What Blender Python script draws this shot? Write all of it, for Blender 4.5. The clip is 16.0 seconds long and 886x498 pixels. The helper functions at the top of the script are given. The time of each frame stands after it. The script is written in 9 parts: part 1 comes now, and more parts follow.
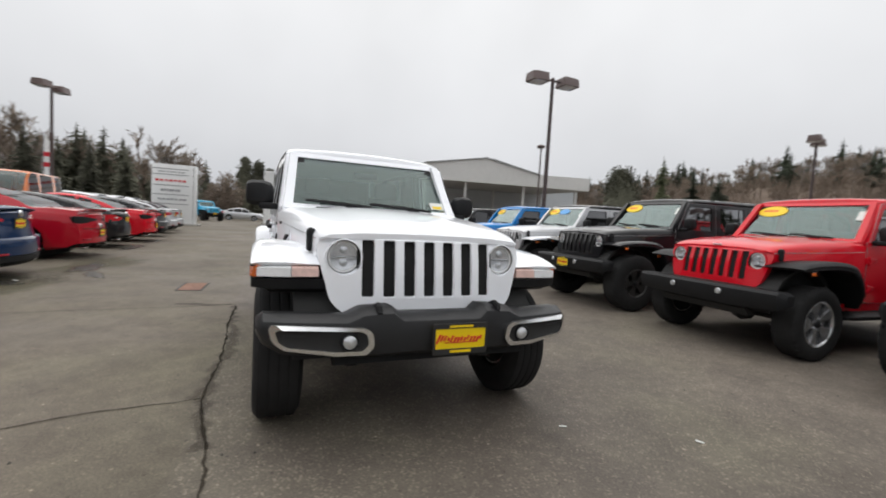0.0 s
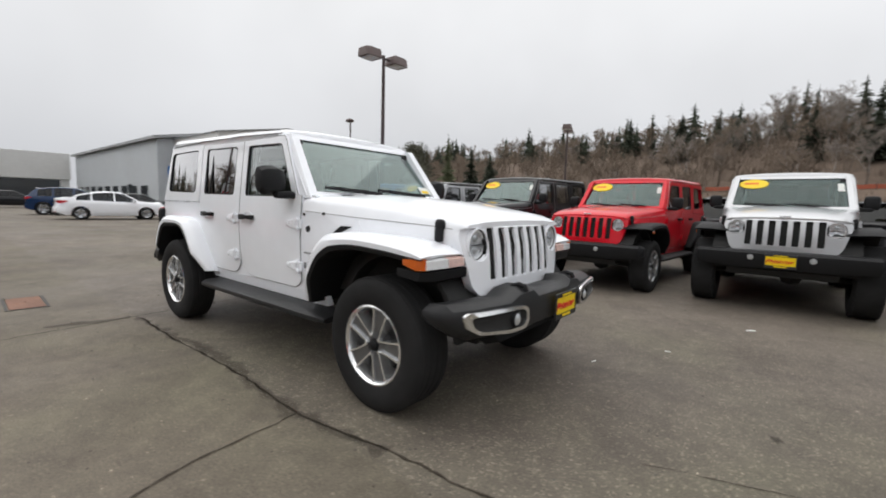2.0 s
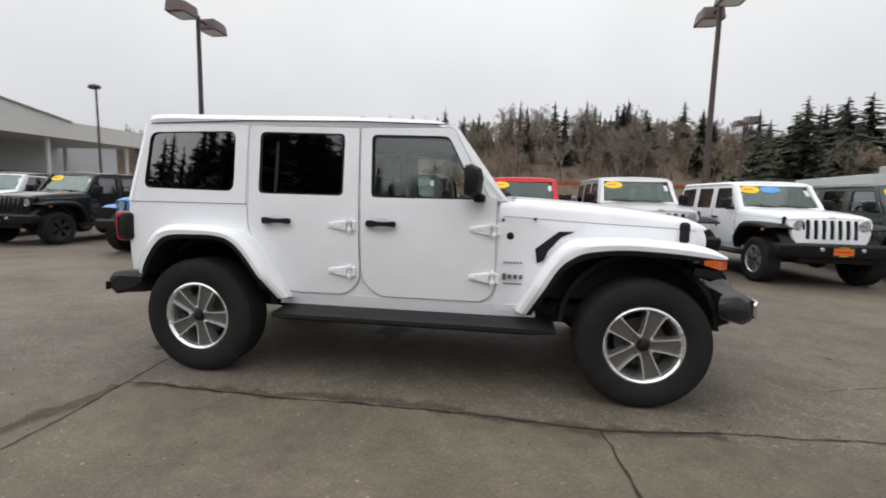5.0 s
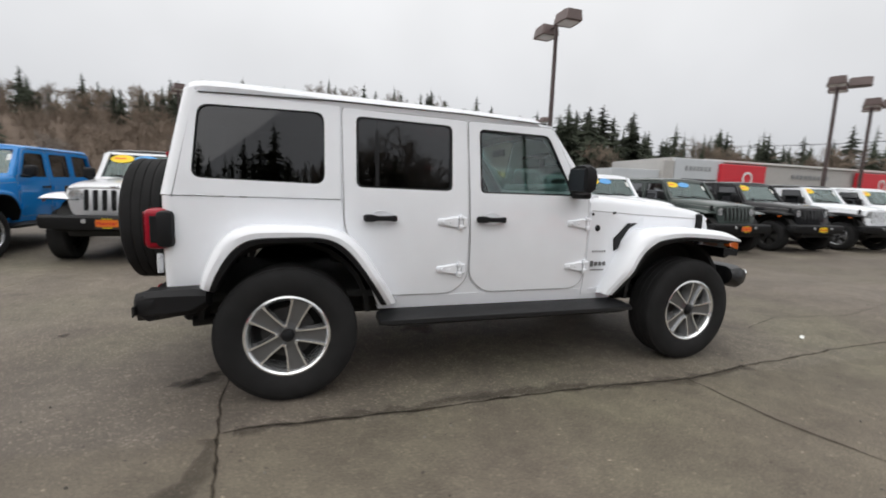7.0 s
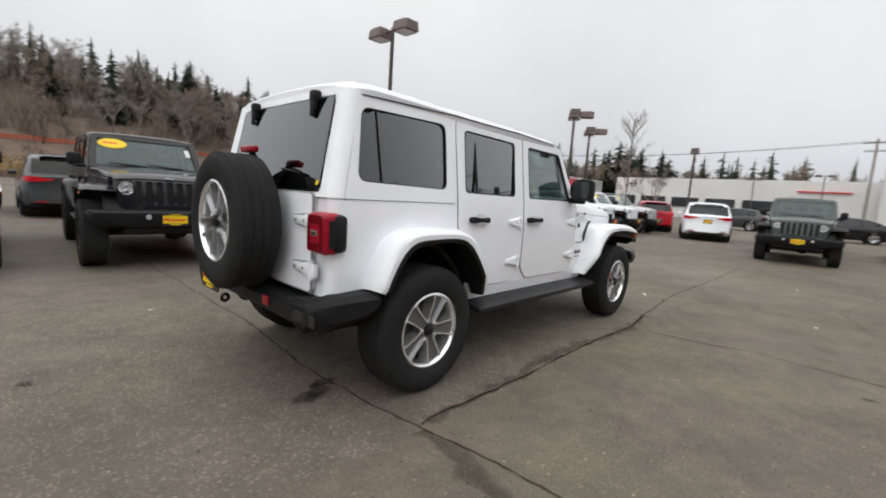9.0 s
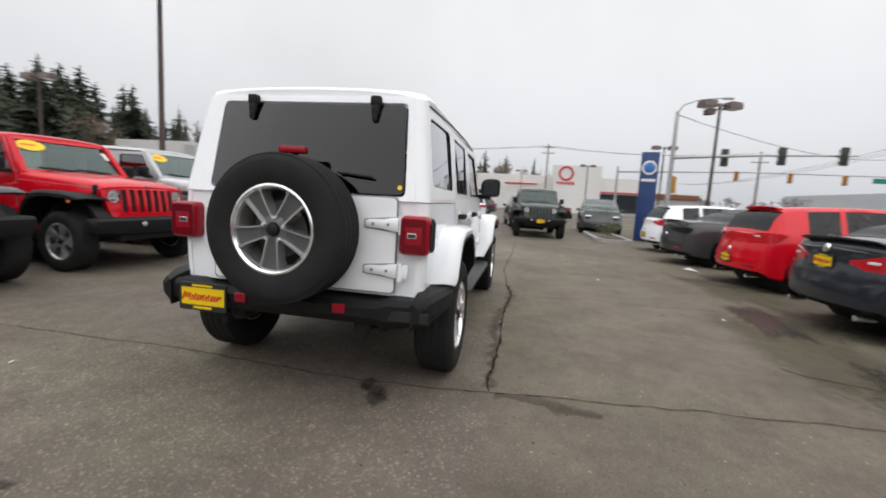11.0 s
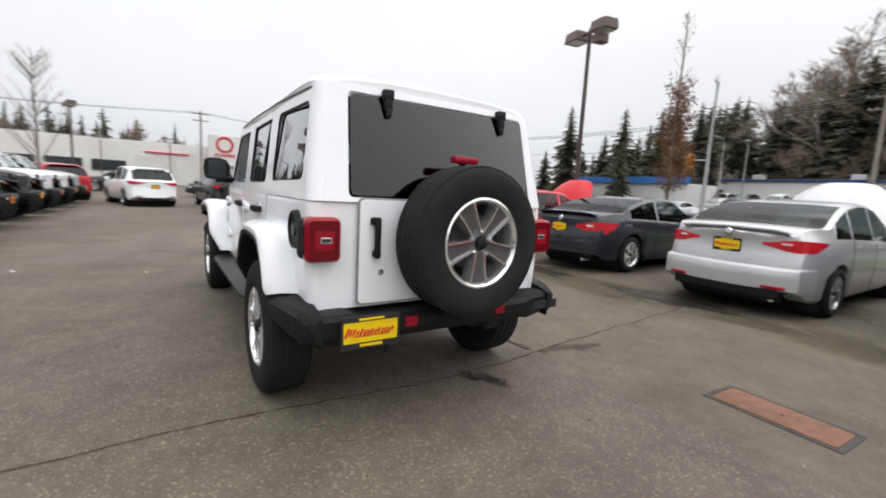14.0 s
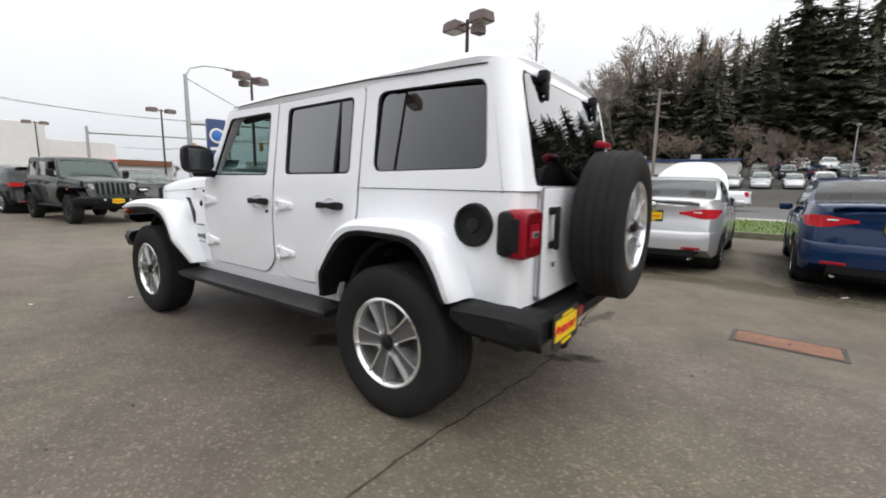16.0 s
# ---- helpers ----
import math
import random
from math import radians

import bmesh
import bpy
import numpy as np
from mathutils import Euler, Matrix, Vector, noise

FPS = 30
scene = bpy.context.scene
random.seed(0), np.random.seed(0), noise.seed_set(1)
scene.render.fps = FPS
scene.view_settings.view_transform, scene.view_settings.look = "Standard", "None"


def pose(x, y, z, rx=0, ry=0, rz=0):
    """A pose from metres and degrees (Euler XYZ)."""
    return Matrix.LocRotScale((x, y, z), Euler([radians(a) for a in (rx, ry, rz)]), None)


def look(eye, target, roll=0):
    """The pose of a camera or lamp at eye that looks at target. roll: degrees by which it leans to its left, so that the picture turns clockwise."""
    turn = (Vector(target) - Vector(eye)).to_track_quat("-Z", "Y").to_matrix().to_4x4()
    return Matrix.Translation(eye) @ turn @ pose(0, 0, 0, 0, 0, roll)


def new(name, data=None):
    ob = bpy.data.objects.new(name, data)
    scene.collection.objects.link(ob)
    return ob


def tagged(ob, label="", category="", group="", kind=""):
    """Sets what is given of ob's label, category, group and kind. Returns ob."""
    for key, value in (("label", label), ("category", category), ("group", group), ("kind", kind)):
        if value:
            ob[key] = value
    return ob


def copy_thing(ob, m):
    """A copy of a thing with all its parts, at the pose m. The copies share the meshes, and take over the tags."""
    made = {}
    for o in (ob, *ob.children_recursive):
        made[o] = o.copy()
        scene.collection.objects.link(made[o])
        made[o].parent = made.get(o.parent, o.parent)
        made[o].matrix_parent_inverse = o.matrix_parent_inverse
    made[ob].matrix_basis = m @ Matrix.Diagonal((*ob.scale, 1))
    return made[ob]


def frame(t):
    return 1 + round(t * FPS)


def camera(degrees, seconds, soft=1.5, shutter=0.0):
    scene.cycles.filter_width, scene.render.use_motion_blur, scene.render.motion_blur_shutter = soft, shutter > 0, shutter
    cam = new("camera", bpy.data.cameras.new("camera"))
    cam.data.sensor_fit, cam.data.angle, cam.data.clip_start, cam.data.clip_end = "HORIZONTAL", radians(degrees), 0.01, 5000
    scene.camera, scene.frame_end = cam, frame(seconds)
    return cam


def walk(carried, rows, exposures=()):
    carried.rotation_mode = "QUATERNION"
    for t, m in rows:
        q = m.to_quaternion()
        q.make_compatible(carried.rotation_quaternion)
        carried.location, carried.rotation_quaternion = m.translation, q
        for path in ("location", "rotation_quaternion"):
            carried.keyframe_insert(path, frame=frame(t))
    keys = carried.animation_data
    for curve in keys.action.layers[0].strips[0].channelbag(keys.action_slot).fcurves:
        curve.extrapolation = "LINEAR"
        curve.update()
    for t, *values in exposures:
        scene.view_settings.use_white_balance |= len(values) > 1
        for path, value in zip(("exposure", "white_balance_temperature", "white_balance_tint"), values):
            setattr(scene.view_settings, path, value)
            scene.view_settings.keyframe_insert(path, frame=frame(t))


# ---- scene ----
cam = camera(92.0, 16.0, 1.8, 0.5)

PATH = [
    (0, (4.293, -0.855, 1.236), (2.45, -0.087, 1.11), 3.4),
    (0.5, (4.193, -1.333, 1.238), (2.462, -0.338, 1.126), 3.6),
    (1, (4.0, -1.766, 1.227), (2.422, -0.548, 1.058), 3.3),
    (1.5, (3.708, -2.151, 1.237), (2.301, -0.742, 1.041), 2.3),
    (2, (3.393, -2.523, 1.246), (2.125, -0.99, 1.04), 1.6),
    (2.5, (2.971, -2.81, 1.257), (1.869, -1.154, 1.045), 0.7),
    (3, (2.583, -3.102, 1.264), (1.66, -1.342, 1.042), 0.5),
    (3.5, (2.12, -3.27, 1.252), (1.431, -1.406, 1.032), 0.4),
    (4, (1.62, -3.455, 1.243), (1.087, -1.538, 1.04), -0.9),
    (4.2, (1.44, -3.505, 1.24), (0.929, -1.581, 1.044), -0.4),
    (6.5, (-0.848, -3.628, 1.282), (-0.478, -1.68, 1.022), 2.5),
    (7, (-1.342, -3.486, 1.282), (-0.765, -1.59, 1.012), 2.0),
    (7.5, (-1.934, -3.399, 1.273), (-1.106, -1.6, 0.999), 1.3),
    (8, (-2.457, -3.271, 1.278), (-1.413, -1.584, 1.029), 2.6),
    (8.2, (-2.66, -3.161, 1.287), (-1.522, -1.539, 1.009), 3.2),
    (10.3, (-4.166, -2.001, 1.229), (-2.365, -1.147, 1.065), 2.3),
    (10.5, (-4.265, -1.827, 1.253), (-2.414, -1.097, 1.048), 2.9),
    (11, (-4.5, -1.381, 1.239), (-2.552, -0.991, 1.005), 3.3),
    (11.5, (-4.591, -0.917, 1.238), (-2.602, -0.813, 1.05), 3.0),
    (12, (-4.695, -0.439, 1.254), (-2.707, -0.584, 1.083), 1.2),
    (12.5, (-4.657, 0.045, 1.257), (-2.696, -0.3, 1.066), 1.0),
    (13, (-4.585, 0.501, 1.277), (-2.688, -0.101, 1.082), 2.2),
    (13.5, (-4.473, 0.946, 1.282), (-2.662, 0.129, 1.055), 2.8),
    (14, (-4.249, 1.351, 1.285), (-2.588, 0.269, 1.02), 3.1),
    (14.5, (-4.002, 1.738, 1.284), (-2.484, 0.468, 0.996), 1.7),
    (15, (-3.675, 2.027, 1.277), (-2.257, 0.648, 0.984), 1.8),
    (15.5, (-3.358, 2.307, 1.252), (-2.104, 0.774, 0.975), 1.7),
    (16, (-3.026, 2.449, 1.234), (-1.847, 0.861, 0.935), 1.0),
]
walk(cam, [(t, look(eye, target, roll)) for t, eye, target, roll in PATH], [(0.0, 0.24), (4.0, 0.24), (8.0, 0.24), (11.0, 0.30), (13.5, 0.42), (16.0, 0.52)])

# ---- world, sun, exposure ----
SUN_AZ, SUN_EL = radians(250), radians(60)
world = bpy.data.worlds.new("overcast_sky")
scene.world = world
world.use_nodes = True
wn, wl = world.node_tree.nodes, world.node_tree.links
wn.clear()
w_out = wn.new("ShaderNodeOutputWorld")
w_bg = wn.new("ShaderNodeBackground")
w_bg.inputs["Strength"].default_value = 1.0
sky = wn.new("ShaderNodeTexSky")
sky.sky_type = "NISHITA"
sky.sun_disc = False
sky.sun_elevation, sky.sun_rotation = SUN_EL, SUN_AZ
sky.dust_density, sky.air_density = 4.0, 1.0
grey = wn.new("ShaderNodeHueSaturation")
grey.inputs["Saturation"].default_value = 0.15
grey.inputs["Value"].default_value = 0.09
wl.new(sky.outputs["Color"], grey.inputs["Color"])
# the cloud deck: soft, light grey, a little darker low down
tc = wn.new("ShaderNodeTexCoord")
sep = wn.new("ShaderNodeSeparateXYZ")
wl.new(tc.outputs["Generated"], sep.inputs[0])
ramp = wn.new("ShaderNodeValToRGB")
ramp.color_ramp.elements[0].position = 0.0
ramp.color_ramp.elements[0].color = (0.52, 0.535, 0.57, 1)
ramp.color_ramp.elements[1].position = 0.85
ramp.color_ramp.elements[1].color = (1.22, 1.22, 1.22, 1)
mid = ramp.color_ramp.elements.new(0.16)
mid.color = (0.66, 0.67, 0.695, 1)
high = ramp.color_ramp.elements.new(0.5)
high.color = (0.86, 0.865, 0.875, 1)
wl.new(sep.outputs["Z"], ramp.inputs["Fac"])
cloud = wn.new("ShaderNodeTexNoise")
cloud.inputs["Scale"].default_value = 1.6
cloud.inputs["Detail"].default_value = 4.0
wl.new(tc.outputs["Generated"], cloud.inputs["Vector"])
cr = wn.new("ShaderNodeMapRange")
cr.inputs["From Min"].default_value, cr.inputs["From Max"].default_value = 0.3, 0.7
cr.inputs["To Min"].default_value, cr.inputs["To Max"].default_value = 0.88, 1.07
wl.new(cloud.outputs["Fac"], cr.inputs["Value"])
cm = wn.new("ShaderNodeMix")
cm.data_type, cm.blend_type = "RGBA", "MULTIPLY"
cm.inputs[0].default_value = 1.0
wl.new(ramp.outputs["Color"], cm.inputs[6])
wl.new(cr.outputs["Result"], cm.inputs[7])
both = wn.new("ShaderNodeMix")
both.data_type = "RGBA"
both.inputs[0].default_value = 0.88
wl.new(grey.outputs["Color"], both.inputs[6])
wl.new(cm.outputs[2], both.inputs[7])
wl.new(both.outputs[2], w_bg.inputs["Color"])
wl.new(w_bg.outputs[0], w_out.inputs[0])
sun_data = bpy.data.lights.new("sun", "SUN")
sun_data.energy, sun_data.angle, sun_data.color = 1.2, radians(120), (1.0, 0.97, 0.93)
sun_ob = new("sun", sun_data)
sun_ob.matrix_world = look((math.sin(SUN_AZ) * math.cos(SUN_EL) * 50, math.cos(SUN_AZ) * math.cos(SUN_EL) * 50, math.sin(SUN_EL) * 50), (0, 0, 0))

# ---- materials ----
def mat(name, base, rough=0.5, metal=0.0, coat=0.0, noise_amt=0.0, noise_scale=20.0, bump=0.0, bump_scale=200.0, spec=0.5, vary=0.0, coat_rough=0.04, emit=0.0):
    m = bpy.data.materials.new(name)
    m.use_nodes = True
    nt = m.node_tree
    b = nt.nodes["Principled BSDF"]
    b.inputs["Base Color"].default_value = (*base, 1)
    b.inputs["Roughness"].default_value = rough
    b.inputs["Metallic"].default_value = metal
    b.inputs["Coat Weight"].default_value = coat
    b.inputs["Coat Roughness"].default_value = coat_rough
    b.inputs["Specular IOR Level"].default_value = spec
    if emit:
        b.inputs["Emission Color"].default_value = (*base, 1)
        b.inputs["Emission Strength"].default_value = emit
    co = nt.nodes.new("ShaderNodeTexCoord")
    if noise_amt or vary:
        n1 = nt.nodes.new("ShaderNodeTexNoise")
        n1.inputs["Scale"].default_value = noise_scale
        n1.inputs["Detail"].default_value = 6.0
        nt.links.new(co.outputs["Object"], n1.inputs["Vector"])
        n2 = nt.nodes.new("ShaderNodeTexNoise")
        n2.inputs["Scale"].default_value = noise_scale * 0.13
        n2.inputs["Detail"].default_value = 3.0
        nt.links.new(co.outputs["Object"], n2.inputs["Vector"])
        ad = nt.nodes.new("ShaderNodeMath")
        nt.links.new(n1.outputs["Fac"], ad.inputs[0])
        nt.links.new(n2.outputs["Fac"], ad.inputs[1])
        mr = nt.nodes.new("ShaderNodeMapRange")
        mr.inputs["From Min"].default_value, mr.inputs["From Max"].default_value = 0.6, 1.4
        mr.inputs["To Min"].default_value, mr.inputs["To Max"].default_value = 1 - noise_amt, 1 + noise_amt
        nt.links.new(ad.outputs[0], mr.inputs["Value"])
        last = mr.outputs["Result"]
        if vary:
            oi = nt.nodes.new("ShaderNodeObjectInfo")
            vr = nt.nodes.new("ShaderNodeMapRange")
            vr.inputs["To Min"].default_value, vr.inputs["To Max"].default_value = 1 - vary, 1 + vary
            nt.links.new(oi.outputs["Random"], vr.inputs["Value"])
            gi = nt.nodes.new("ShaderNodeNewGeometry")
            gr = nt.nodes.new("ShaderNodeMapRange")
            gr.inputs["To Min"].default_value, gr.inputs["To Max"].default_value = 1 - vary, 1 + vary
            nt.links.new(gi.outputs["Random Per Island"], gr.inputs["Value"])
            m0 = nt.nodes.new("ShaderNodeMath")
            m0.operation = "MULTIPLY"
            nt.links.new(last, m0.inputs[0])
            nt.links.new(gr.outputs["Result"], m0.inputs[1])
            last = m0.outputs[0]
            mu = nt.nodes.new("ShaderNodeMath")
            mu.operation = "MULTIPLY"
            nt.links.new(last, mu.inputs[0])
            nt.links.new(vr.outputs["Result"], mu.inputs[1])
            last = mu.outputs[0]
        mx = nt.nodes.new("ShaderNodeVectorMath")
        mx.operation = "SCALE"
        mx.inputs[0].default_value = base
        nt.links.new(last, mx.inputs["Scale"])
        nt.links.new(mx.outputs[0], b.inputs["Base Color"])
    if bump:
        nb = nt.nodes.new("ShaderNodeTexNoise")
        nb.inputs["Scale"].default_value = bump_scale
        nb.inputs["Detail"].default_value = 4.0
        nt.links.new(co.outputs["Object"], nb.inputs["Vector"])
        bp = nt.nodes.new("ShaderNodeBump")
        bp.inputs["Strength"].default_value = bump
        bp.inputs["Distance"].default_value = 0.01
        nt.links.new(nb.outputs["Fac"], bp.inputs["Height"])
        nt.links.new(bp.outputs[0], b.inputs["Normal"])
    return m


def glass(name, tint, gloss=0.04, most=0.9, power=4.5, shine=(0.95, 0.96, 0.985)):
    """A pane: tinted see-through with a mirror gloss that grows with the angle."""
    m = bpy.data.materials.new(name)
    m.use_nodes = True
    nt = m.node_tree
    nt.nodes.clear()
    out = nt.nodes.new("ShaderNodeOutputMaterial")
    tr = nt.nodes.new("ShaderNodeBsdfTransparent")
    tr.inputs["Color"].default_value = (*tint, 1)
    gl = nt.nodes.new("ShaderNodeBsdfGlossy")
    gl.inputs["Roughness"].default_value = 0.015
    gl.inputs["Color"].default_value = (*shine, 1)
    lw = nt.nodes.new("ShaderNodeLayerWeight")
    lw.inputs["Blend"].default_value = 0.5
    pw = nt.nodes.new("ShaderNodeMath")
    pw.operation = "POWER"
    pw.inputs[1].default_value = power
    nt.links.new(lw.outputs["Facing"], pw.inputs[0])
    fr = nt.nodes.new("ShaderNodeMapRange")
    fr.inputs["To Min"].default_value, fr.inputs["To Max"].default_value = gloss, most
    nt.links.new(pw.outputs[0], fr.inputs["Value"])
    mx = nt.nodes.new("ShaderNodeMixShader")
    nt.links.new(fr.outputs[0], mx.inputs[0])
    nt.links.new(tr.outputs[0], mx.inputs[1])
    nt.links.new(gl.outputs[0], mx.inputs[2])
    nt.links.new(mx.outputs[0], out.inputs[0])
    return m


def paint(name, base, metal=0.0, rough=0.35):
    return mat(name, base, rough=rough, metal=metal, coat=0.8, noise_amt=0.03, noise_scale=6.0, spec=0.05)


WHITE = paint("white_paint", (0.88, 0.902, 0.945))
SILVER = paint("silver_paint", (0.56, 0.57, 0.59), metal=0.55)
RED = paint("red_paint", (0.60, 0.004, 0.016))
DARKRED = paint("dark_red_paint", (0.40, 0.004, 0.016))
BLACK = paint("black_paint", (0.012, 0.012, 0.014))
GREEN = paint("dark_green_grey_paint", (0.06, 0.075, 0.07), metal=0.2)
BLUE = paint("bright_blue_paint", (0.008, 0.20, 0.55))
CYAN = paint("light_blue_paint", (0.05, 0.42, 0.68))
NAVY = paint("navy_blue_paint", (0.004, 0.022, 0.075))
DKGREY = paint("dark_grey_paint", (0.030, 0.033, 0.043), metal=0.4)
GRAPH = paint("graphite_paint", (0.055, 0.057, 0.06), metal=0.2)
ORANGE = paint("orange_paint", (0.62, 0.16, 0.03))
PLASTIC = mat("black_grained_plastic", (0.011, 0.0113, 0.0125), rough=0.55, spec=0.22, noise_amt=0.12, noise_scale=12, bump=0.12, bump_scale=350)
GREYPL = mat("grey_plastic", (0.017, 0.0175, 0.019), rough=0.42, spec=0.34, noise_amt=0.1, bump=0.1, bump_scale=300)
RUBBER = mat("tyre_rubber", (0.021, 0.021, 0.0215), rough=0.8, spec=0.14, noise_amt=0.25, noise_scale=9, bump=0.15, bump_scale=120)
CHROME = mat("polished_metal", (0.80, 0.81, 0.82), rough=0.26, metal=1.0, noise_amt=0.04)
MACHINED = mat("machined_alloy", (0.88, 0.89, 0.90), rough=0.17, metal=0.85, spec=0.8, noise_amt=0.03)
BRAKE = mat("brake_iron", (0.045, 0.044, 0.043), rough=0.5, metal=0.6, noise_amt=0.2)
ALLOY = mat("alloy", (0.56, 0.57, 0.59), rough=0.24, metal=0.85, noise_amt=0.05)
POCKET = mat("polished_grey_alloy", (0.19, 0.195, 0.205), rough=0.22, metal=0.65, noise_amt=0.05)
DARK = mat("dark_void", (0.006, 0.006, 0.006), rough=0.9)
UNDER = mat("underbody", (0.016, 0.016, 0.016), rough=0.85, noise_amt=0.2)
SEAT = mat("black_seat_cloth", (0.03, 0.03, 0.032), rough=0.8, noise_amt=0.15, noise_scale=40)
CLEAR = glass("clear_glass", (0.80, 0.86, 0.84), 0.055, power=3.2)
WSGLASS = glass("windscreen_glass", (0.50, 0.60, 0.58), 0.032, power=2.2, shine=(0.88, 0.97, 0.96))
JKGLASS = glass("teal_windscreen_glass", (0.50, 0.62, 0.60), 0.05, power=2.8, shine=(0.88, 0.97, 0.96))
CARGLASS = glass("dark_car_glass", (0.22, 0.23, 0.24), 0.04)
TINT = glass("tinted_glass", (0.12, 0.122, 0.13), 0.058, power=1.6)
BACKLIGHT = glass("smoked_rear_glass", (0.10, 0.105, 0.105), 0.035, 0.45)
REARGLASS = glass("heated_rear_glass", (0.12, 0.125, 0.13), 0.042, power=2.3)
BADGE = mat("satin_grey_badge", (0.17, 0.172, 0.178), rough=0.4, metal=0.4, noise_amt=0.08)
JOINT = mat("panel_joint", (0.26, 0.26, 0.265), rough=0.7)
LAMPGLASS = mat("headlamp_lens", (0.62, 0.64, 0.66), rough=0.12, metal=0.55, coat=1.0, noise_amt=0.25, noise_scale=60)
LAMPBOWL = mat("lamp_reflector", (0.74, 0.75, 0.77), rough=0.18, metal=0.5, noise_amt=0.03)
LAMPCOVER = glass("lamp_cover", (0.92, 0.93, 0.94), 0.05, power=3.0)
REDLENS = mat("red_lamp_lens", (0.30, 0.004, 0.018), rough=0.3, spec=0.25, coat=0.2, noise_amt=0.2, noise_scale=30)
DARKLENS = mat("dark_red_lens", (0.14, 0.003, 0.008), rough=0.25, spec=0.25, coat=0.2, noise_amt=0.2, noise_scale=30)
BRIGHTRED = mat("bright_red_lens", (0.55, 0.014, 0.025), rough=0.2, coat=0.6, noise_amt=0.2, noise_scale=30)
TURNLENS = mat("pale_pink_lens", (0.72, 0.50, 0.45), rough=0.2, coat=0.8, noise_amt=0.2, noise_scale=40)
AMBER = mat("amber_lens", (0.62, 0.13, 0.02), rough=0.18, coat=1.0, noise_amt=0.15, noise_scale=40)
WHITELENS = mat("white_lens", (0.75, 0.76, 0.77), rough=0.15, coat=1.0, noise_amt=0.12, noise_scale=50)
YELLOW = mat("yellow_plate", (0.85, 0.60, 0.0), rough=0.45, noise_amt=0.05)
ORPLATE = mat("orange_plate", (0.80, 0.20, 0.02), rough=0.45, noise_amt=0.05)
NETTING = mat("faded_orange_netting", (0.34, 0.09, 0.05), rough=0.8, noise_amt=0.25, noise_scale=3)
REDINK = mat("red_ink", (0.60, 0.02, 0.02), rough=0.5)
BLACKINK = mat("black_ink", (0.02, 0.02, 0.02), rough=0.5)
STICKER = mat("yellow_sticker", (0.88, 0.62, 0.02), rough=0.5, noise_amt=0.04)
BLUESTK = mat("blue_sticker", (0.12, 0.38, 0.75), rough=0.5, noise_amt=0.04)
PAPER = mat("white_paper", (0.75, 0.77, 0.74), rough=0.7, noise_amt=0.08, noise_scale=50)
POLE = mat("brown_pole_paint", (0.062, 0.042, 0.040), rough=0.55, noise_amt=0.18, noise_scale=6, bump=0.05)
HEADBOX = mat("brown_lamp_box", (0.13, 0.095, 0.09), rough=0.5, noise_amt=0.15, noise_scale=8)
GALV = mat("galvanised_steel", (0.42, 0.43, 0.44), rough=0.45, metal=0.6, noise_amt=0.15)
OLDKERB = mat("mossy_concrete", (0.15, 0.145, 0.105), rough=0.95, noise_amt=0.4, noise_scale=5, bump=0.4, bump_scale=50)
CONCRETE = mat("concrete", (0.36, 0.35, 0.33), rough=0.9, noise_amt=0.18, noise_scale=8, bump=0.3, bump_scale=60)
WALLGREY = mat("grey_metal_wall", (0.50, 0.53, 0.56), rough=0.6, noise_amt=0.06, noise_scale=2)
WALLWHITE = mat("white_wall", (0.70, 0.70, 0.69), rough=0.75, noise_amt=0.07, noise_scale=2)
WALLTAUPE = mat("taupe_wall", (0.40, 0.39, 0.38), rough=0.75, noise_amt=0.08, noise_scale=2)
FASCIA = mat("white_fascia", (0.62, 0.62, 0.61), rough=0.6, noise_amt=0.06, noise_scale=3)
ROOFGREY = mat("grey_roof", (0.30, 0.31, 0.32), rough=0.7, noise_amt=0.1)
# dark panes; also paints the shaded openings of the hall and the workshop
SHADEWIN = mat("dark_window_and_opening", (0.03, 0.035, 0.04), rough=0.08, spec=0.8)
REDPANEL = mat("red_panel", (0.55, 0.015, 0.03), rough=0.4, noise_amt=0.05)
BLUEPANEL = mat("blue_panel", (0.012, 0.042, 0.15), rough=0.4, noise_amt=0.06)
BLUEFASC = mat("blue_fascia", (0.03, 0.16, 0.48), rough=0.5, noise_amt=0.08)
SIGNWHITE = mat("white_sign", (0.72, 0.73, 0.73), rough=0.45, noise_amt=0.05)
SIGNGREY = mat("grey_sign_bar", (0.25, 0.26, 0.27), rough=0.5)
SIGGREEN = mat("green_sign", (0.02, 0.25, 0.16), rough=0.5)
SIGBLACK = mat("signal_black", (0.03, 0.035, 0.03), rough=0.5, noise_amt=0.1)
SIGYEL = mat("signal_yellow", (0.55, 0.25, 0.03), rough=0.5, noise_amt=0.1)
BARK = mat("bark", (0.10, 0.078, 0.06), rough=0.9, noise_amt=0.35, noise_scale=10, vary=0.15)
TWIG = mat("bare_twigs", (0.185, 0.148, 0.118), rough=0.9, spec=0.15, noise_amt=0.3, noise_scale=4, vary=0.3)
PALETWIG = mat("pale_twigs", (0.20, 0.175, 0.155), rough=0.9, noise_amt=0.3, noise_scale=4, vary=0.25)
NEEDLE = mat("conifer_needles", (0.050, 0.058, 0.042), rough=0.9, spec=0.15, noise_amt=0.4, noise_scale=3, vary=0.35)
DARKNEEDLE = mat("dark_needles", (0.105, 0.105, 0.078), rough=0.9, spec=0.15, noise_amt=0.4, noise_scale=3, vary=0.3)
BROWNLEAF = mat("dry_brown_leaves", (0.19, 0.085, 0.045), rough=0.85, noise_amt=0.35, noise_scale=8)
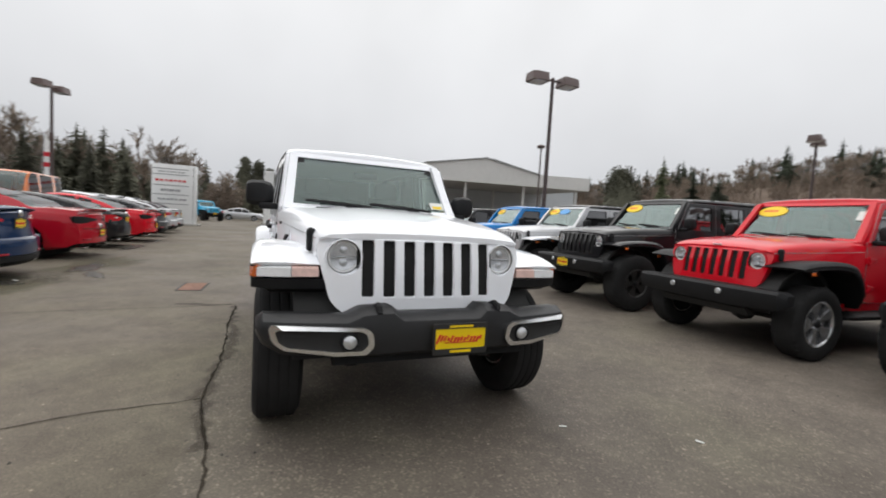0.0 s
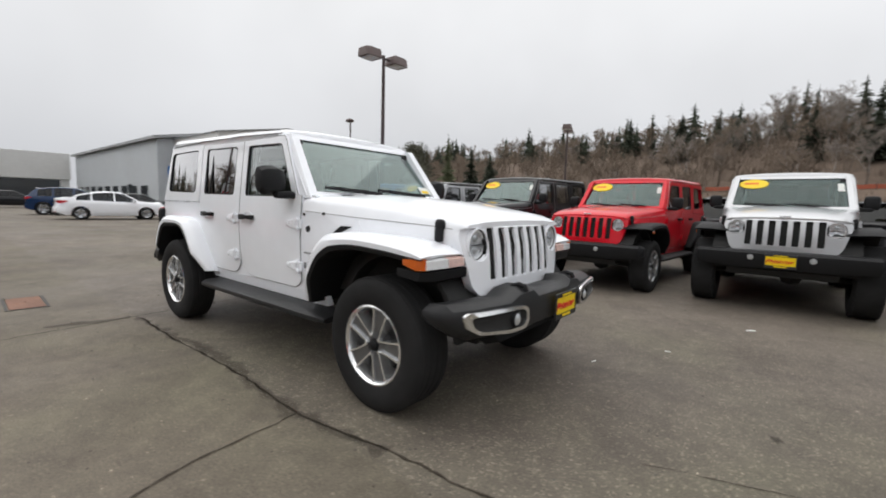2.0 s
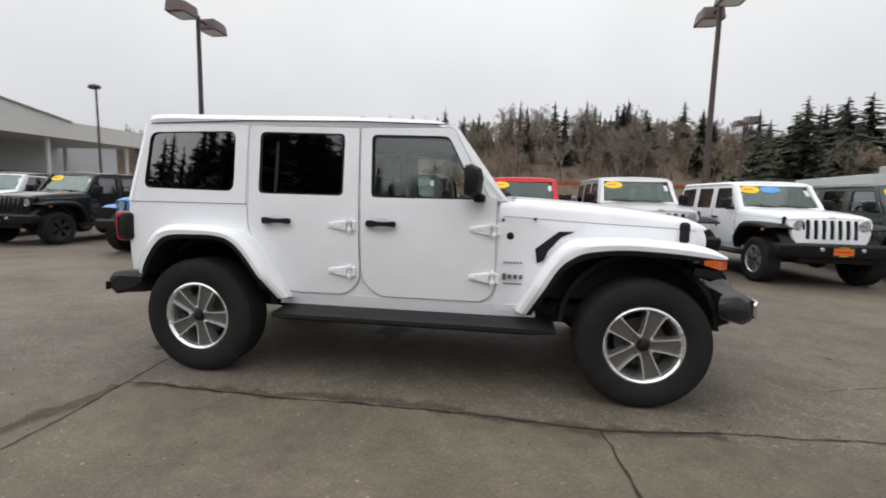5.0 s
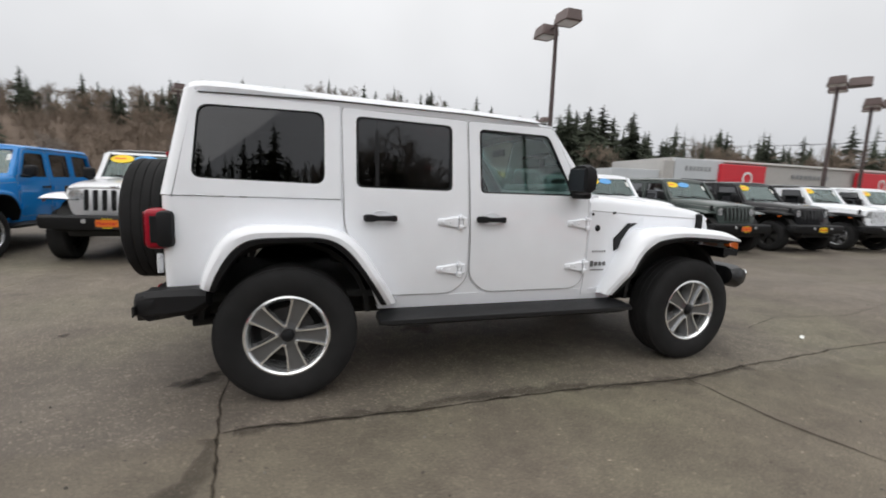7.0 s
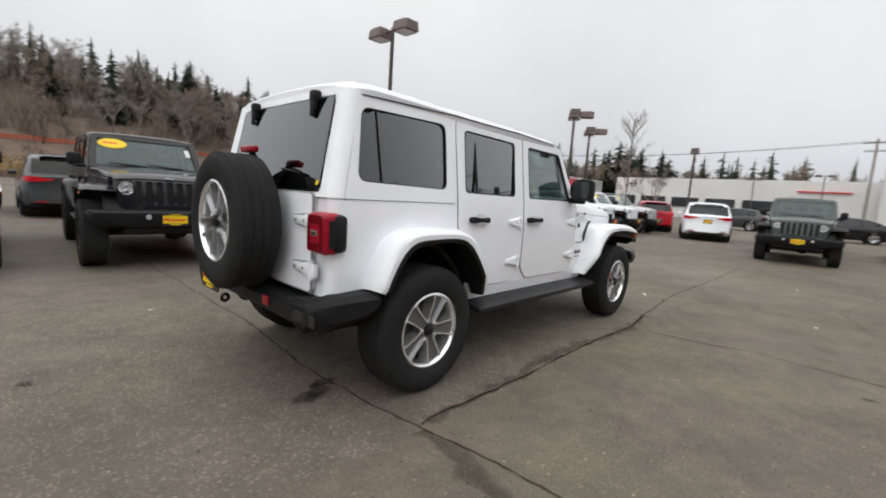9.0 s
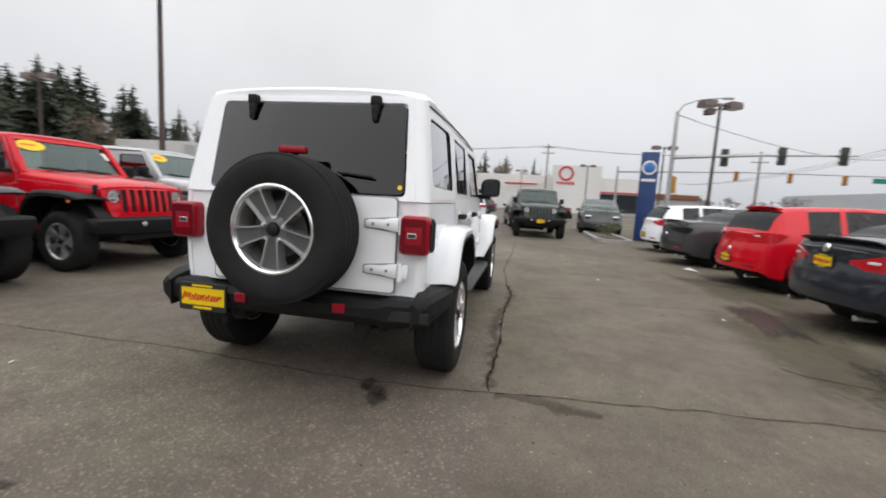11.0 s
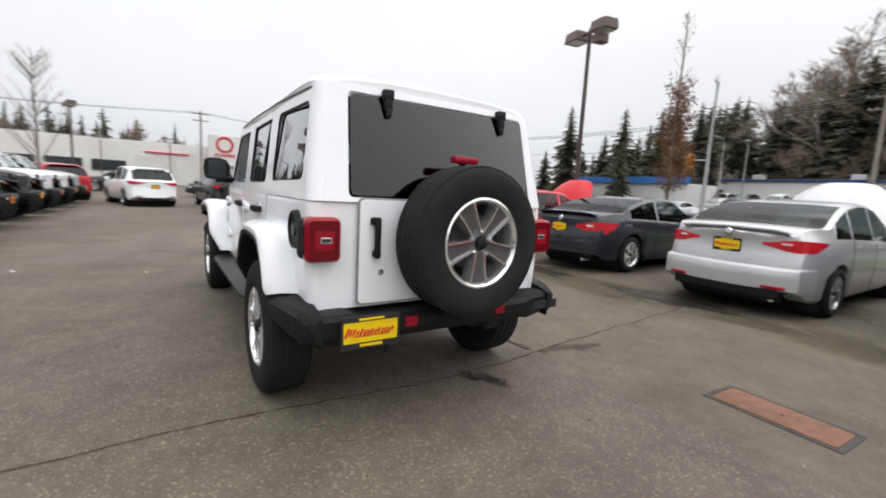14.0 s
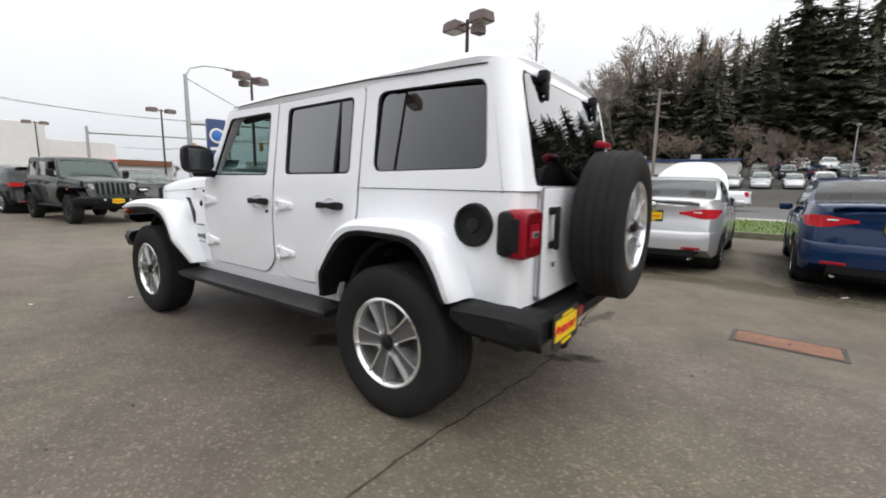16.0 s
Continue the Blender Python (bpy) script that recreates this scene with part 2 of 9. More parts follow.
GOLDLEAF = mat("golden_brush", (0.30, 0.19, 0.07), rough=0.9, noise_amt=0.35, noise_scale=3, vary=0.3)
SHRUB = mat("shrub_leaves", (0.12, 0.135, 0.07), rough=0.9, noise_amt=0.3, noise_scale=12)
GRASS = mat("grass", (0.10, 0.15, 0.035), rough=0.95, noise_amt=0.35, noise_scale=5, bump=0.5, bump_scale=80)
HILLSOIL = mat("brush_hillside", (0.13, 0.095, 0.072), rough=0.95, noise_amt=0.35, noise_scale=0.5)
FARLOT = mat("dark_old_asphalt", (0.055, 0.052, 0.047), rough=0.95, noise_amt=0.3, noise_scale=1.5, bump=0.2, bump_scale=30)
RUST = mat("rusted_iron", (0.185, 0.090, 0.058), rough=0.8, noise_amt=0.35, noise_scale=14, bump=0.4, bump_scale=90)
PATCHMAT = mat("patched_asphalt", (0.060, 0.056, 0.052), rough=0.85, noise_amt=0.3, noise_scale=16, bump=0.5, bump_scale=90)
GRIT = mat("loose_grit", (0.20, 0.185, 0.16), rough=0.9, noise_amt=0.1, noise_scale=9, vary=0.6)
ROADMAT = mat("road_asphalt", (0.10, 0.10, 0.10), rough=0.85, noise_amt=0.15, noise_scale=2, bump=0.3)


def asphalt(name):
    m = bpy.data.materials.new(name)
    m.use_nodes = True
    nt = m.node_tree
    N, L = nt.nodes, nt.links
    b = N["Principled BSDF"]
    b.inputs["Specular IOR Level"].default_value = 0.35
    co = N.new("ShaderNodeTexCoord")

    def tex(scale, detail, rough=0.6):
        n = N.new("ShaderNodeTexNoise")
        n.inputs["Scale"].default_value, n.inputs["Detail"].default_value, n.inputs["Roughness"].default_value = scale, detail, rough
        L.new(co.outputs["Object"], n.inputs["Vector"])
        return n.outputs["Fac"]

    def span(src, a, z, lo, hi):
        r = N.new("ShaderNodeMapRange")
        for k, v in zip(("From Min", "From Max", "To Min", "To Max"), (a, z, lo, hi)):
            r.inputs[k].default_value = v
        L.new(src, r.inputs["Value"])
        return r.outputs["Result"]

    def mul(a, c, op="MULTIPLY"):
        r = N.new("ShaderNodeMath")
        r.operation = op
        L.new(a, r.inputs[0])
        L.new(c, r.inputs[1])
        return r.outputs[0]

    big = span(tex(0.22, 5), 0.3, 0.7, 0.74, 1.2)
    med = span(tex(1.7, 6), 0.3, 0.7, 0.80, 1.17)
    hand = span(tex(7.5, 5, 0.65), 0.3, 0.7, 0.84, 1.15)
    fine = span(tex(75, 4, 0.75), 0.3, 0.7, 0.70, 1.32)
    vor = N.new("ShaderNodeTexVoronoi")
    vor.inputs["Scale"].default_value = 80
    L.new(co.outputs["Object"], vor.inputs["Vector"])
    sep = N.new("ShaderNodeSeparateColor")
    L.new(vor.outputs["Color"], sep.inputs[0])
    stone = span(sep.outputs[0], 0.80, 1.0, 1.0, 1.75)
    # single pale chips and dark pits, a few to the hand's breadth
    chips = N.new("ShaderNodeTexVoronoi")
    chips.inputs["Scale"].default_value = 24
    L.new(co.outputs["Object"], chips.inputs["Vector"])
    csep = N.new("ShaderNodeSeparateColor")
    L.new(chips.outputs["Color"], csep.inputs[0])
    spot = span(chips.outputs["Distance"], 0.13, 0.24, 1.0, 0.0)
    pale = mul(span(csep.outputs[0], 0.90, 0.96, 0.0, 1.0), spot)
    pit = mul(span(csep.outputs[1], 0.93, 0.97, 0.0, 1.0), spot)
    speck = mul(span(pale, 0.0, 1.0, 1.0, 2.1), span(pit, 0.0, 1.0, 1.0, 0.45))
    # the newer, rougher strip under the white car, bounded by the seam along y = -1.2
    sx = N.new("ShaderNodeSeparateXYZ")
    L.new(co.outputs["Object"], sx.inputs[0])
    wob = span(tex(2.5, 3), 0.0, 1.0, -0.12, 0.12)
    yy = mul(sx.outputs["Y"], wob, "ADD")
    side = span(yy, -1.25, -1.17, 0.0, 1.0)
    grain = N.new("ShaderNodeMix")
    grain.data_type = "FLOAT"
    L.new(side, grain.inputs[0])
    L.new(mul(fine, span(stone, 1.0, 1.7, 1.0, 1.25)), grain.inputs[2])
    L.new(mul(fine, stone), grain.inputs[3])
    val = mul(mul(mul(big, med), mul(hand, speck)), grain.outputs[0])
    col = N.new("ShaderNodeMix")
    col.data_type = "RGBA"
    col.inputs[6].default_value = (0.128, 0.108, 0.084, 1)
    col.inputs[7].default_value = (0.133, 0.113, 0.093, 1)
    L.new(side, col.inputs[0])
    # old olive-green bloom in wide, soft patches
    moss = N.new("ShaderNodeMix")
    moss.data_type = "RGBA"
    moss.inputs[7].default_value = (0.108, 0.104, 0.068, 1)
    L.new(span(tex(0.42, 4, 0.55), 0.46, 0.68, 0.0, 0.5), moss.inputs[0])
    L.new(col.outputs[2], moss.inputs[6])
    sc = N.new("ShaderNodeVectorMath")
    sc.operation = "SCALE"
    L.new(moss.outputs[2], sc.inputs[0])
    L.new(val, sc.inputs["Scale"])
    L.new(sc.outputs[0], b.inputs["Base Color"])
    L.new(span(tex(0.35, 4), 0.35, 0.65, 0.62, 0.86), b.inputs["Roughness"])
    bp = N.new("ShaderNodeBump")
    bp.inputs["Strength"].default_value = 0.45
    bp.inputs["Distance"].default_value = 0.006
    L.new(mul(fine, stone), bp.inputs["Height"])
    L.new(bp.outputs[0], b.inputs["Normal"])
    return m


def stain(name, base, rough, top=0.6):
    """A thin film that fades out raggedly towards its rim."""
    m = mat(name, base, rough, noise_amt=0.4, noise_scale=9, bump=0.3, bump_scale=60, spec=0.5 if rough < 0.5 else 0.12)
    nt = m.node_tree
    b, out = nt.nodes["Principled BSDF"], nt.nodes["Material Output"]
    at = nt.nodes.new("ShaderNodeAttribute")
    at.attribute_name = "rim"
    co = nt.nodes.new("ShaderNodeTexCoord")
    n = nt.nodes.new("ShaderNodeTexNoise")
    n.inputs["Scale"].default_value, n.inputs["Detail"].default_value = 14, 6
    nt.links.new(co.outputs["Object"], n.inputs["Vector"])
    ad = nt.nodes.new("ShaderNodeMath")
    nt.links.new(at.outputs["Fac"], ad.inputs[0])
    nt.links.new(n.outputs["Fac"], ad.inputs[1])
    r = nt.nodes.new("ShaderNodeMapRange")
    r.inputs["From Min"].default_value, r.inputs["From Max"].default_value = 0.62, 1.25
    r.inputs["To Max"].default_value = top
    nt.links.new(ad.outputs[0], r.inputs["Value"])
    tr, mx = nt.nodes.new("ShaderNodeBsdfTransparent"), nt.nodes.new("ShaderNodeMixShader")
    nt.links.new(r.outputs["Result"], mx.inputs[0])
    nt.links.new(tr.outputs[0], mx.inputs[1])
    nt.links.new(b.outputs[0], mx.inputs[2])
    nt.links.new(mx.outputs[0], out.inputs["Surface"])
    return m


WET = stain("wet_asphalt", (0.030, 0.027, 0.022), 0.42, 0.85)
STAIN = stain("oil_stain", (0.026, 0.023, 0.020), 0.6, 0.45)
# bay grime, with the shade beneath parked cars painted into the same film
GRIMESHADE = stain("bay_grime_and_shade", (0.046, 0.044, 0.034), 0.8, 0.62)
ALGAE = stain("olive_algae", (0.088, 0.083, 0.046), 0.9, 0.34)
SEAMTAR = stain("seam_tar", (0.062, 0.054, 0.045), 0.9, 0.36)
CRACK = stain("crack_filler", (0.034, 0.027, 0.020), 1.0, 0.66)

ASPHALT = asphalt("worn_asphalt")

# ---- mesh helpers ----
def mesh_of(name, bm, mats, smooth=35):
    me = bpy.data.meshes.new(name)
    bm.normal_update()
    bm.to_mesh(me)
    bm.free()
    for m in mats if isinstance(mats, (list, tuple)) else [mats]:
        me.materials.append(m)
    if smooth:
        me.polygons.foreach_set("use_smooth", [True] * len(me.polygons))
        me.set_sharp_from_angle(angle=radians(smooth))
    return me


def part(name, bm, material, parent=None, label="", smooth=35):
    """Links a bmesh as one mesh object under a thing or a part."""
    ob = new(name, bm if isinstance(bm, bpy.types.Mesh) else mesh_of(name, bm, material, smooth))
    if parent is not None:
        ob.parent = parent
    return tagged(ob, label)


def thing(name, m, label, category, group="", kind=""):
    ob = new(name)
    ob.empty_display_size = 0.2
    ob.matrix_world = m
    return tagged(ob, label, category, group, kind)


def box(bm, c, s, bevel=0.0, seg=2, turn=None):
    """A bevelled box of size s at c."""
    m = Matrix.Translation(c) @ (turn if turn is not None else Matrix.Identity(4)) @ Matrix.Diagonal((*s, 1))
    made = bmesh.ops.create_cube(bm, size=1.0, matrix=m)
    if bevel:
        edges = {e for v in made["verts"] for e in v.link_edges}
        bmesh.ops.bevel(bm, geom=list(edges), offset=bevel, segments=seg, affect="EDGES", profile=0.5)
    return bm


def boxed(c, s, bevel=0.0, seg=2, turn=None):
    return box(bmesh.new(), c, s, bevel, seg, turn)


def fillet(pts, r, n=4):
    """The outline with its corners rounded; r is one radius or one for each corner."""
    out = []
    for i, p in enumerate(pts):
        p, a, b = Vector(p), Vector(pts[i - 1]), Vector(pts[(i + 1) % len(pts)])
        rr = r[i] if isinstance(r, (list, tuple)) else r
        d1, d2 = (a - p), (b - p)
        rr = min(rr, d1.length * 0.48, d2.length * 0.48)
        if rr < 1e-4:
            out.append(tuple(p))
            continue
        s, e = p + d1.normalized() * rr, p + d2.normalized() * rr
        for k in range(n + 1):
            t = k / n
            out.append(tuple(s * (1 - t) ** 2 + p * 2 * t * (1 - t) + e * t ** 2))
    return out


def ellipse(cx, cy, rx, ry, n=28):
    return [(cx + rx * math.cos(2 * math.pi * k / n), cy + ry * math.sin(2 * math.pi * k / n)) for k in range(n)]


def panel(outer, holes, place, thick, cuts=(), bm=None):
    """A sheet with holes, of the given thickness: place(u, v, depth) lays it into space; cuts are levels of v where it may bend."""
    tmp = bmesh.new()
    loops = [outer, *holes]
    for loop in loops:
        vs = [tmp.verts.new((u, v, 0)) for u, v in loop]
        for a, b in zip(vs, vs[1:] + vs[:1]):
            tmp.edges.new((a, b))
    bmesh.ops.triangle_fill(tmp, use_beauty=True, use_dissolve=False, edges=tmp.edges[:], normal=(0, 0, 1))
    for v in cuts:
        bmesh.ops.bisect_plane(tmp, geom=tmp.verts[:] + tmp.edges[:] + tmp.faces[:], plane_co=(0, v, 0), plane_no=(0, 1, 0))
    bm = bm or bmesh.new()
    tmp.verts.index_update()
    front = [bm.verts.new(place(v.co.x, v.co.y, 0.0)) for v in tmp.verts]
    back = [bm.verts.new(place(v.co.x, v.co.y, thick)) for v in tmp.verts]
    faces = []
    for f in tmp.faces:
        ids = [v.index for v in f.verts]
        faces.append(bm.faces.new([front[i] for i in ids]))
        faces.append(bm.faces.new([back[i] for i in reversed(ids)]))
    for e in tmp.edges:
        if len(e.link_faces) == 1:
            a, b = e.verts[0].index, e.verts[1].index
            faces.append(bm.faces.new((front[a], front[b], back[b], back[a])))
    tmp.free()
    bmesh.ops.recalc_face_normals(bm, faces=faces)
    return bm


def loft(rings, closed=True, caps=True, bm=None, mat_of=None):
    bm = bm or bmesh.new()
    rows = [[bm.verts.new(p) for p in ring] for ring in rings]
    made = []
    for i, (a, b) in enumerate(zip(rows, rows[1:])):
        n = len(a)
        for k in range(n if closed else n - 1):
            j = (k + 1) % n
            try:
                f = bm.faces.new((a[k], a[j], b[j], b[k]))
            except ValueError:
                continue
            if mat_of:
                f.material_index = mat_of(i, k)
            made.append(f)
    if caps and closed:
        for row in (rows[0], rows[-1]):
            try:
                made.append(bm.faces.new(row))
            except ValueError:
                pass
    bmesh.ops.recalc_face_normals(bm, faces=made)
    return bm


def lathe(profile, n=40, axis="y", centre=(0, 0, 0), bm=None):
    """Turns a profile of (radius, along) round an axis."""
    rings = []
    for r, a in profile:
        ring = []
        for k in range(n):
            c, s = r * math.cos(2 * math.pi * k / n), r * math.sin(2 * math.pi * k / n)
            p = {"x": (a, c, s), "y": (c, a, s), "z": (c, s, a)}[axis]
            ring.append((p[0] + centre[0], p[1] + centre[1], p[2] + centre[2]))
        rings.append(ring)
    return loft(rings, caps=False, bm=bm)


def tube(pts, r, n=8, bm=None):
    """A round bar along points; r is one radius or one for each point."""
    rings = []
    for i, p in enumerate(pts):
        p = Vector(p)
        d = Vector(pts[min(i + 1, len(pts) - 1)]) - Vector(pts[max(i - 1, 0)])
        q = d.to_track_quat("Z", "Y")
        rr = r[i] if isinstance(r, (list, tuple)) else r
        rings.append([tuple(p + q @ Vector((rr * math.cos(2 * math.pi * k / n), rr * math.sin(2 * math.pi * k / n), 0))) for k in range(n)])
    return loft(rings, bm=bm)


def lerp(a, b, t):
    return a + (b - a) * t


def eased(pts, k=4):
    """The open line through the points, rounded: k steps to each span."""
    out = []
    for i in range(len(pts) - 1):
        a, b = pts[max(i - 1, 0)], pts[i]
        c, d = pts[i + 1], pts[min(i + 2, len(pts) - 1)]
        for j in range(k):
            t = j / k
            out.append(tuple(0.5 * (2 * q + (r - p) * t + (2 * p - 5 * q + 4 * r - s) * t * t + (3 * q - p - 3 * r + s) * t ** 3) for p, q, r, s in zip(a, b, c, d)))
    return out + [tuple(pts[-1])]


def flow(table, x):
    """Smooth reading of a table of (x, value)."""
    if x <= table[0][0]:
        return table[0][1]
    if x >= table[-1][0]:
        return table[-1][1]
    i = max(k for k in range(len(table) - 1) if table[k][0] <= x)

    def slope(k):
        if k == 0 or k == len(table) - 1:
            a, b = (0, 1) if k == 0 else (-2, -1)
            return (table[b][1] - table[a][1]) / (table[b][0] - table[a][0])
        l, r = ((table[j + 1][1] - table[j][1]) / (table[j + 1][0] - table[j][0]) for j in (k - 1, k))
        return 0.0 if l * r <= 0 else 2 * l * r / (l + r)

    (xa, va), (xb, vb) = table[i], table[i + 1]
    w = xb - xa
    t = (x - xa) / w
    return va * (1 + 2 * t) * (1 - t) ** 2 + slope(i) * w * t * (1 - t) ** 2 + vb * t * t * (3 - 2 * t) + slope(i + 1) * w * t * t * (t - 1)


def curve(table, x):
    """Straight-line reading of a table of (x, value)."""
    if x <= table[0][0]:
        return table[0][1]
    for (xa, va), (xb, vb) in zip(table, table[1:]):
        if x <= xb:
            return lerp(va, vb, (x - xa) / (xb - xa))
    return table[-1][1]

# ---- ground ----
def with_rim(bm, name, material, rims):
    """Mesh with a point attribute that falls from the middle (1) to the rim (0)."""
    me = bpy.data.meshes.new(name)
    bm.to_mesh(me)
    bm.free()
    me.materials.append(material)
    at = me.attributes.new("rim", "FLOAT", "POINT")
    at.data.foreach_set("value", rims)
    return me


def ribbon(pts, width, z, material, jitter=0.3, step=0.06, seed=1):
    """A ragged strip along points of (x, y), dark in its middle line."""
    rnd = random.Random(seed)
    bm = bmesh.new()
    row, rims = [], []
    drift = 0.0
    for (xa, ya), (xb, yb) in zip(pts, pts[1:]):
        d = Vector((xb - xa, yb - ya))
        n = max(2, int(d.length / step))
        q = Vector((-d.y, d.x)).normalized()
        for k in range(n + (1 if (xb, yb) == pts[-1] else 0)):
            drift = 0.86 * drift + rnd.gauss(0, 0.32) * max(width, 0.02)
            p = Vector((xa, ya)) + d * (k / n) + q * drift
            wa, wb = (width * 0.5 * rnd.uniform(1 - jitter, 1 + jitter * 1.8) for _ in range(2))
            row.append([bm.verts.new((p.x + q.x * o, p.y + q.y * o, z)) for o in (wa * 2.2, wa * 0.4, -wb * 0.4, -wb * 2.2)])
            rims += [0.0, 1.0, 1.0, 0.0]
    for a, b in zip(row, row[1:]):
        for i in range(3):
            bm.faces.new((a[i], a[i + 1], b[i + 1], b[i]))
    return with_rim(bm, "strip", material, rims)


def blot(cx, cy, rx, ry, z, material, turn=0.0, n=40, rough=0.35, seed=1):
    """A ragged stain lying on the ground."""
    bm = bmesh.new()
    rings, rims = [], []
    for f in (0.12, 0.45, 0.75, 1.0):
        ring = []
        for k in range(n):
            a = 2 * math.pi * k / n
            s = 1 + rough * noise.noise((math.cos(a) * 1.7 + seed * 7.3, math.sin(a) * 1.7, seed * 3.1)) + 0.4 * rough * noise.noise((math.cos(a) * 6 + seed, math.sin(a) * 6, 2.0))
            x, y = rx * s * f * math.cos(a), ry * s * f * math.sin(a)
            ring.append(bm.verts.new((cx + x * math.cos(turn) - y * math.sin(turn), cy + x * math.sin(turn) + y * math.cos(turn), z)))
            rims.append(1.0 if f < 0.4 else max(0.0, (1 - f) / 0.6))
        rings.append(ring)
    bm.faces.new(rings[0])
    for a, b in zip(rings, rings[1:]):
        for k in range(n):
            j = (k + 1) % n
            bm.faces.new((a[k], b[k], b[j], a[j]))
    return with_rim(bm, "blot", material, rims)


def structure(name, bm, material, label="", category="", smooth=0):
    ob = part(name, bm, material, None, label, smooth)
    return tagged(ob, label, category, "", "structure")


bm = bmesh.new()
bmesh.ops.create_grid(bm, x_segments=20, y_segments=20, size=1500)
structure("ground", bm, ASPHALT, "worn grey-brown asphalt of a car dealer's lot", "ground")

CRACKS = [
    ([(-1.8, -1.20), (-0.5, -1.165), (0.5, -1.155), (1.26, -1.20), (1.85, -1.12), (2.65, -1.045), (3.3, -0.97), (5.5, -1.0), (9, -0.95)], 0.04, 3),
    ([(1.22, -1.21), (1.25, -1.5), (1.28, -1.79), (1.36, -2.05), (1.44, -2.25), (1.36, -2.9), (1.5, -4.2)], 0.035, 4),
    ([(-1.45, -4.6), (-1.54, -3.6), (-1.68, -2.4), (-1.8, -1.25), (-1.92, -0.37), (-1.8, 1.15), (-1.87, 1.8), (-1.86, 2.83), (-1.9, 5.0)], 0.03, 5),
    ([(2.9, -0.35), (3.6, -0.1), (4.6, -0.2), (6.0, 0.1)], 0.018, 7),
    ([(3.4, -3.1), (4.6, -2.8), (6.5, -3.2)], 0.016, 8),
    ([(-8, -1.2), (-8.2, -3), (-8.0, -5)], 0.02, 9),
    ([(-4.5, -4.0), (-4.62, -2.6), (-4.68, -1.7), (-4.74, -0.32), (-4.8, 1.2), (-4.75, 3.6)], 0.018, 10),
    ([(-0.6, -3.5), (-0.72, -3.62), (-0.85, -3.95), (-1.5, -4.7)], 0.045, 12),
]
for pts, wid, sd in CRACKS:
    structure("pavement_crack", ribbon(pts, wid * 0.22, 0.004, CRACK, 0.6, 0.06, seed=sd), None, "dark open crack in the asphalt", "crack")
# ragged band of filler along the widest seam
structure("pavement_crack", ribbon([(-1.75, -1.21), (-0.6, -1.17), (0.4, -1.16), (1.2, -1.20), (1.9, -1.13)], 0.038, 0.0025, SEAMTAR, 0.9, 0.1, 21), None, "crumbling seam beside the crack", "crack")
structure("pavement_crack", ribbon([(-1.83, -1.24), (-1.85, -1.45), (-1.85, -1.66), (-1.90, -1.90)], 0.055, 0.0025, SEAMTAR, 0.6, 0.1, 22), None, "dark tar-filled seam in the asphalt", "crack")
for i, (x, y, rx, ry, tu) in enumerate([(1.2, -4.2, 1.25, 0.36, -0.1), (-1.2, -4.38, 1.1, 0.36, 0.12), (-3.6, -4.5, 0.35, 0.55, 0.2), (4.6, -4.9, 0.5, 0.2, 0), (-5.6, -3.9, 1.1, 0.3, 0.05), (-4.6, -3.5, 0.7, 0.2, 0.4), (-10.2, -4.3, 1.2, 0.25, 0), (-13, -4.4, 1.2, 0.25, 0)]):
    structure("puddle_stain", blot(x, y, rx * 0.8, ry * 0.8, 0.004, WET, tu, seed=i + 2, rough=0.6), None, "damp dark stain on the asphalt", "stain")
for i, (x, y, rx, ry) in enumerate([(0.0, -4.1, 1.9, 0.7), (-3.0, -4.2, 1.5, 0.6), (3.2, -4.6, 1.7, 0.5), (-6.2, -3.9, 1.8, 0.6)]):
    structure("algae_stain", blot(x, y, rx, ry, 0.0022, ALGAE, 0.15 * (i % 3 - 1), seed=i + 61, rough=0.7), None, "faint olive-green bloom on the asphalt", "stain")
# blots under the parked cars: grime plus the cars' shade, painted on the asphalt
for i, x in enumerate((1.2, -1.7, -4.3, -7.5, -10.3, -13.0, 3.9, 7.0)):
    structure("bay_stain_and_shade", blot(x + 0.1, -6.6, 1.25, 2.5, 0.003, GRIMESHADE, 0.04 * (i % 3 - 1), seed=i + 41, rough=0.5), None, "dark grime and painted car shade in a parking bay", "stain")
for i, (x, y, r) in enumerate([(-1.94, -0.42, 0.085), (-2.12, -0.54, 0.10), (-2.02, -0.50, 0.10), (-0.4, 0.35, 0.22), (0.9, -3.0, 0.05), (-3.3, 0.6, 0.05), (3.4, 0.4, 0.04)]):
    structure("oil_stain", blot(x, y, r * 1.25, r * 0.85, 0.0045 + 0.0005 * i, STAIN, 0.4 * i, seed=i + 11, rough=0.5), None, "small dark oil stain on the asphalt", "stain")
# the old red-brown iron cover, set in a dark collar
cover = thing("utility_cover", pose(-3.29, -1.87, 0.0, 0, 0, -2), "rusted red-brown iron utility cover set in asphalt", "manhole cover")
part("collar", panel([(-0.372, -0.182), (0.370, -0.180), (0.374, 0.180), (-0.371, 0.183)], [fillet([(-0.345, -0.155), (0.345, -0.155), (0.345, 0.155), (-0.345, 0.155)], 0.02)], lambda u, v, d: (u, v, 0.006 - d), 0.03), PATCHMAT, cover, "dark tar collar")
part("lid", panel(fillet([(-0.335, -0.145), (0.335, -0.145), (0.335, 0.145), (-0.335, 0.145)], 0.02), [ellipse(-0.02, 0.0, 0.014, 0.014, 10)], lambda u, v, d: (u, v, 0.008 - d), 0.03), RUST, cover)
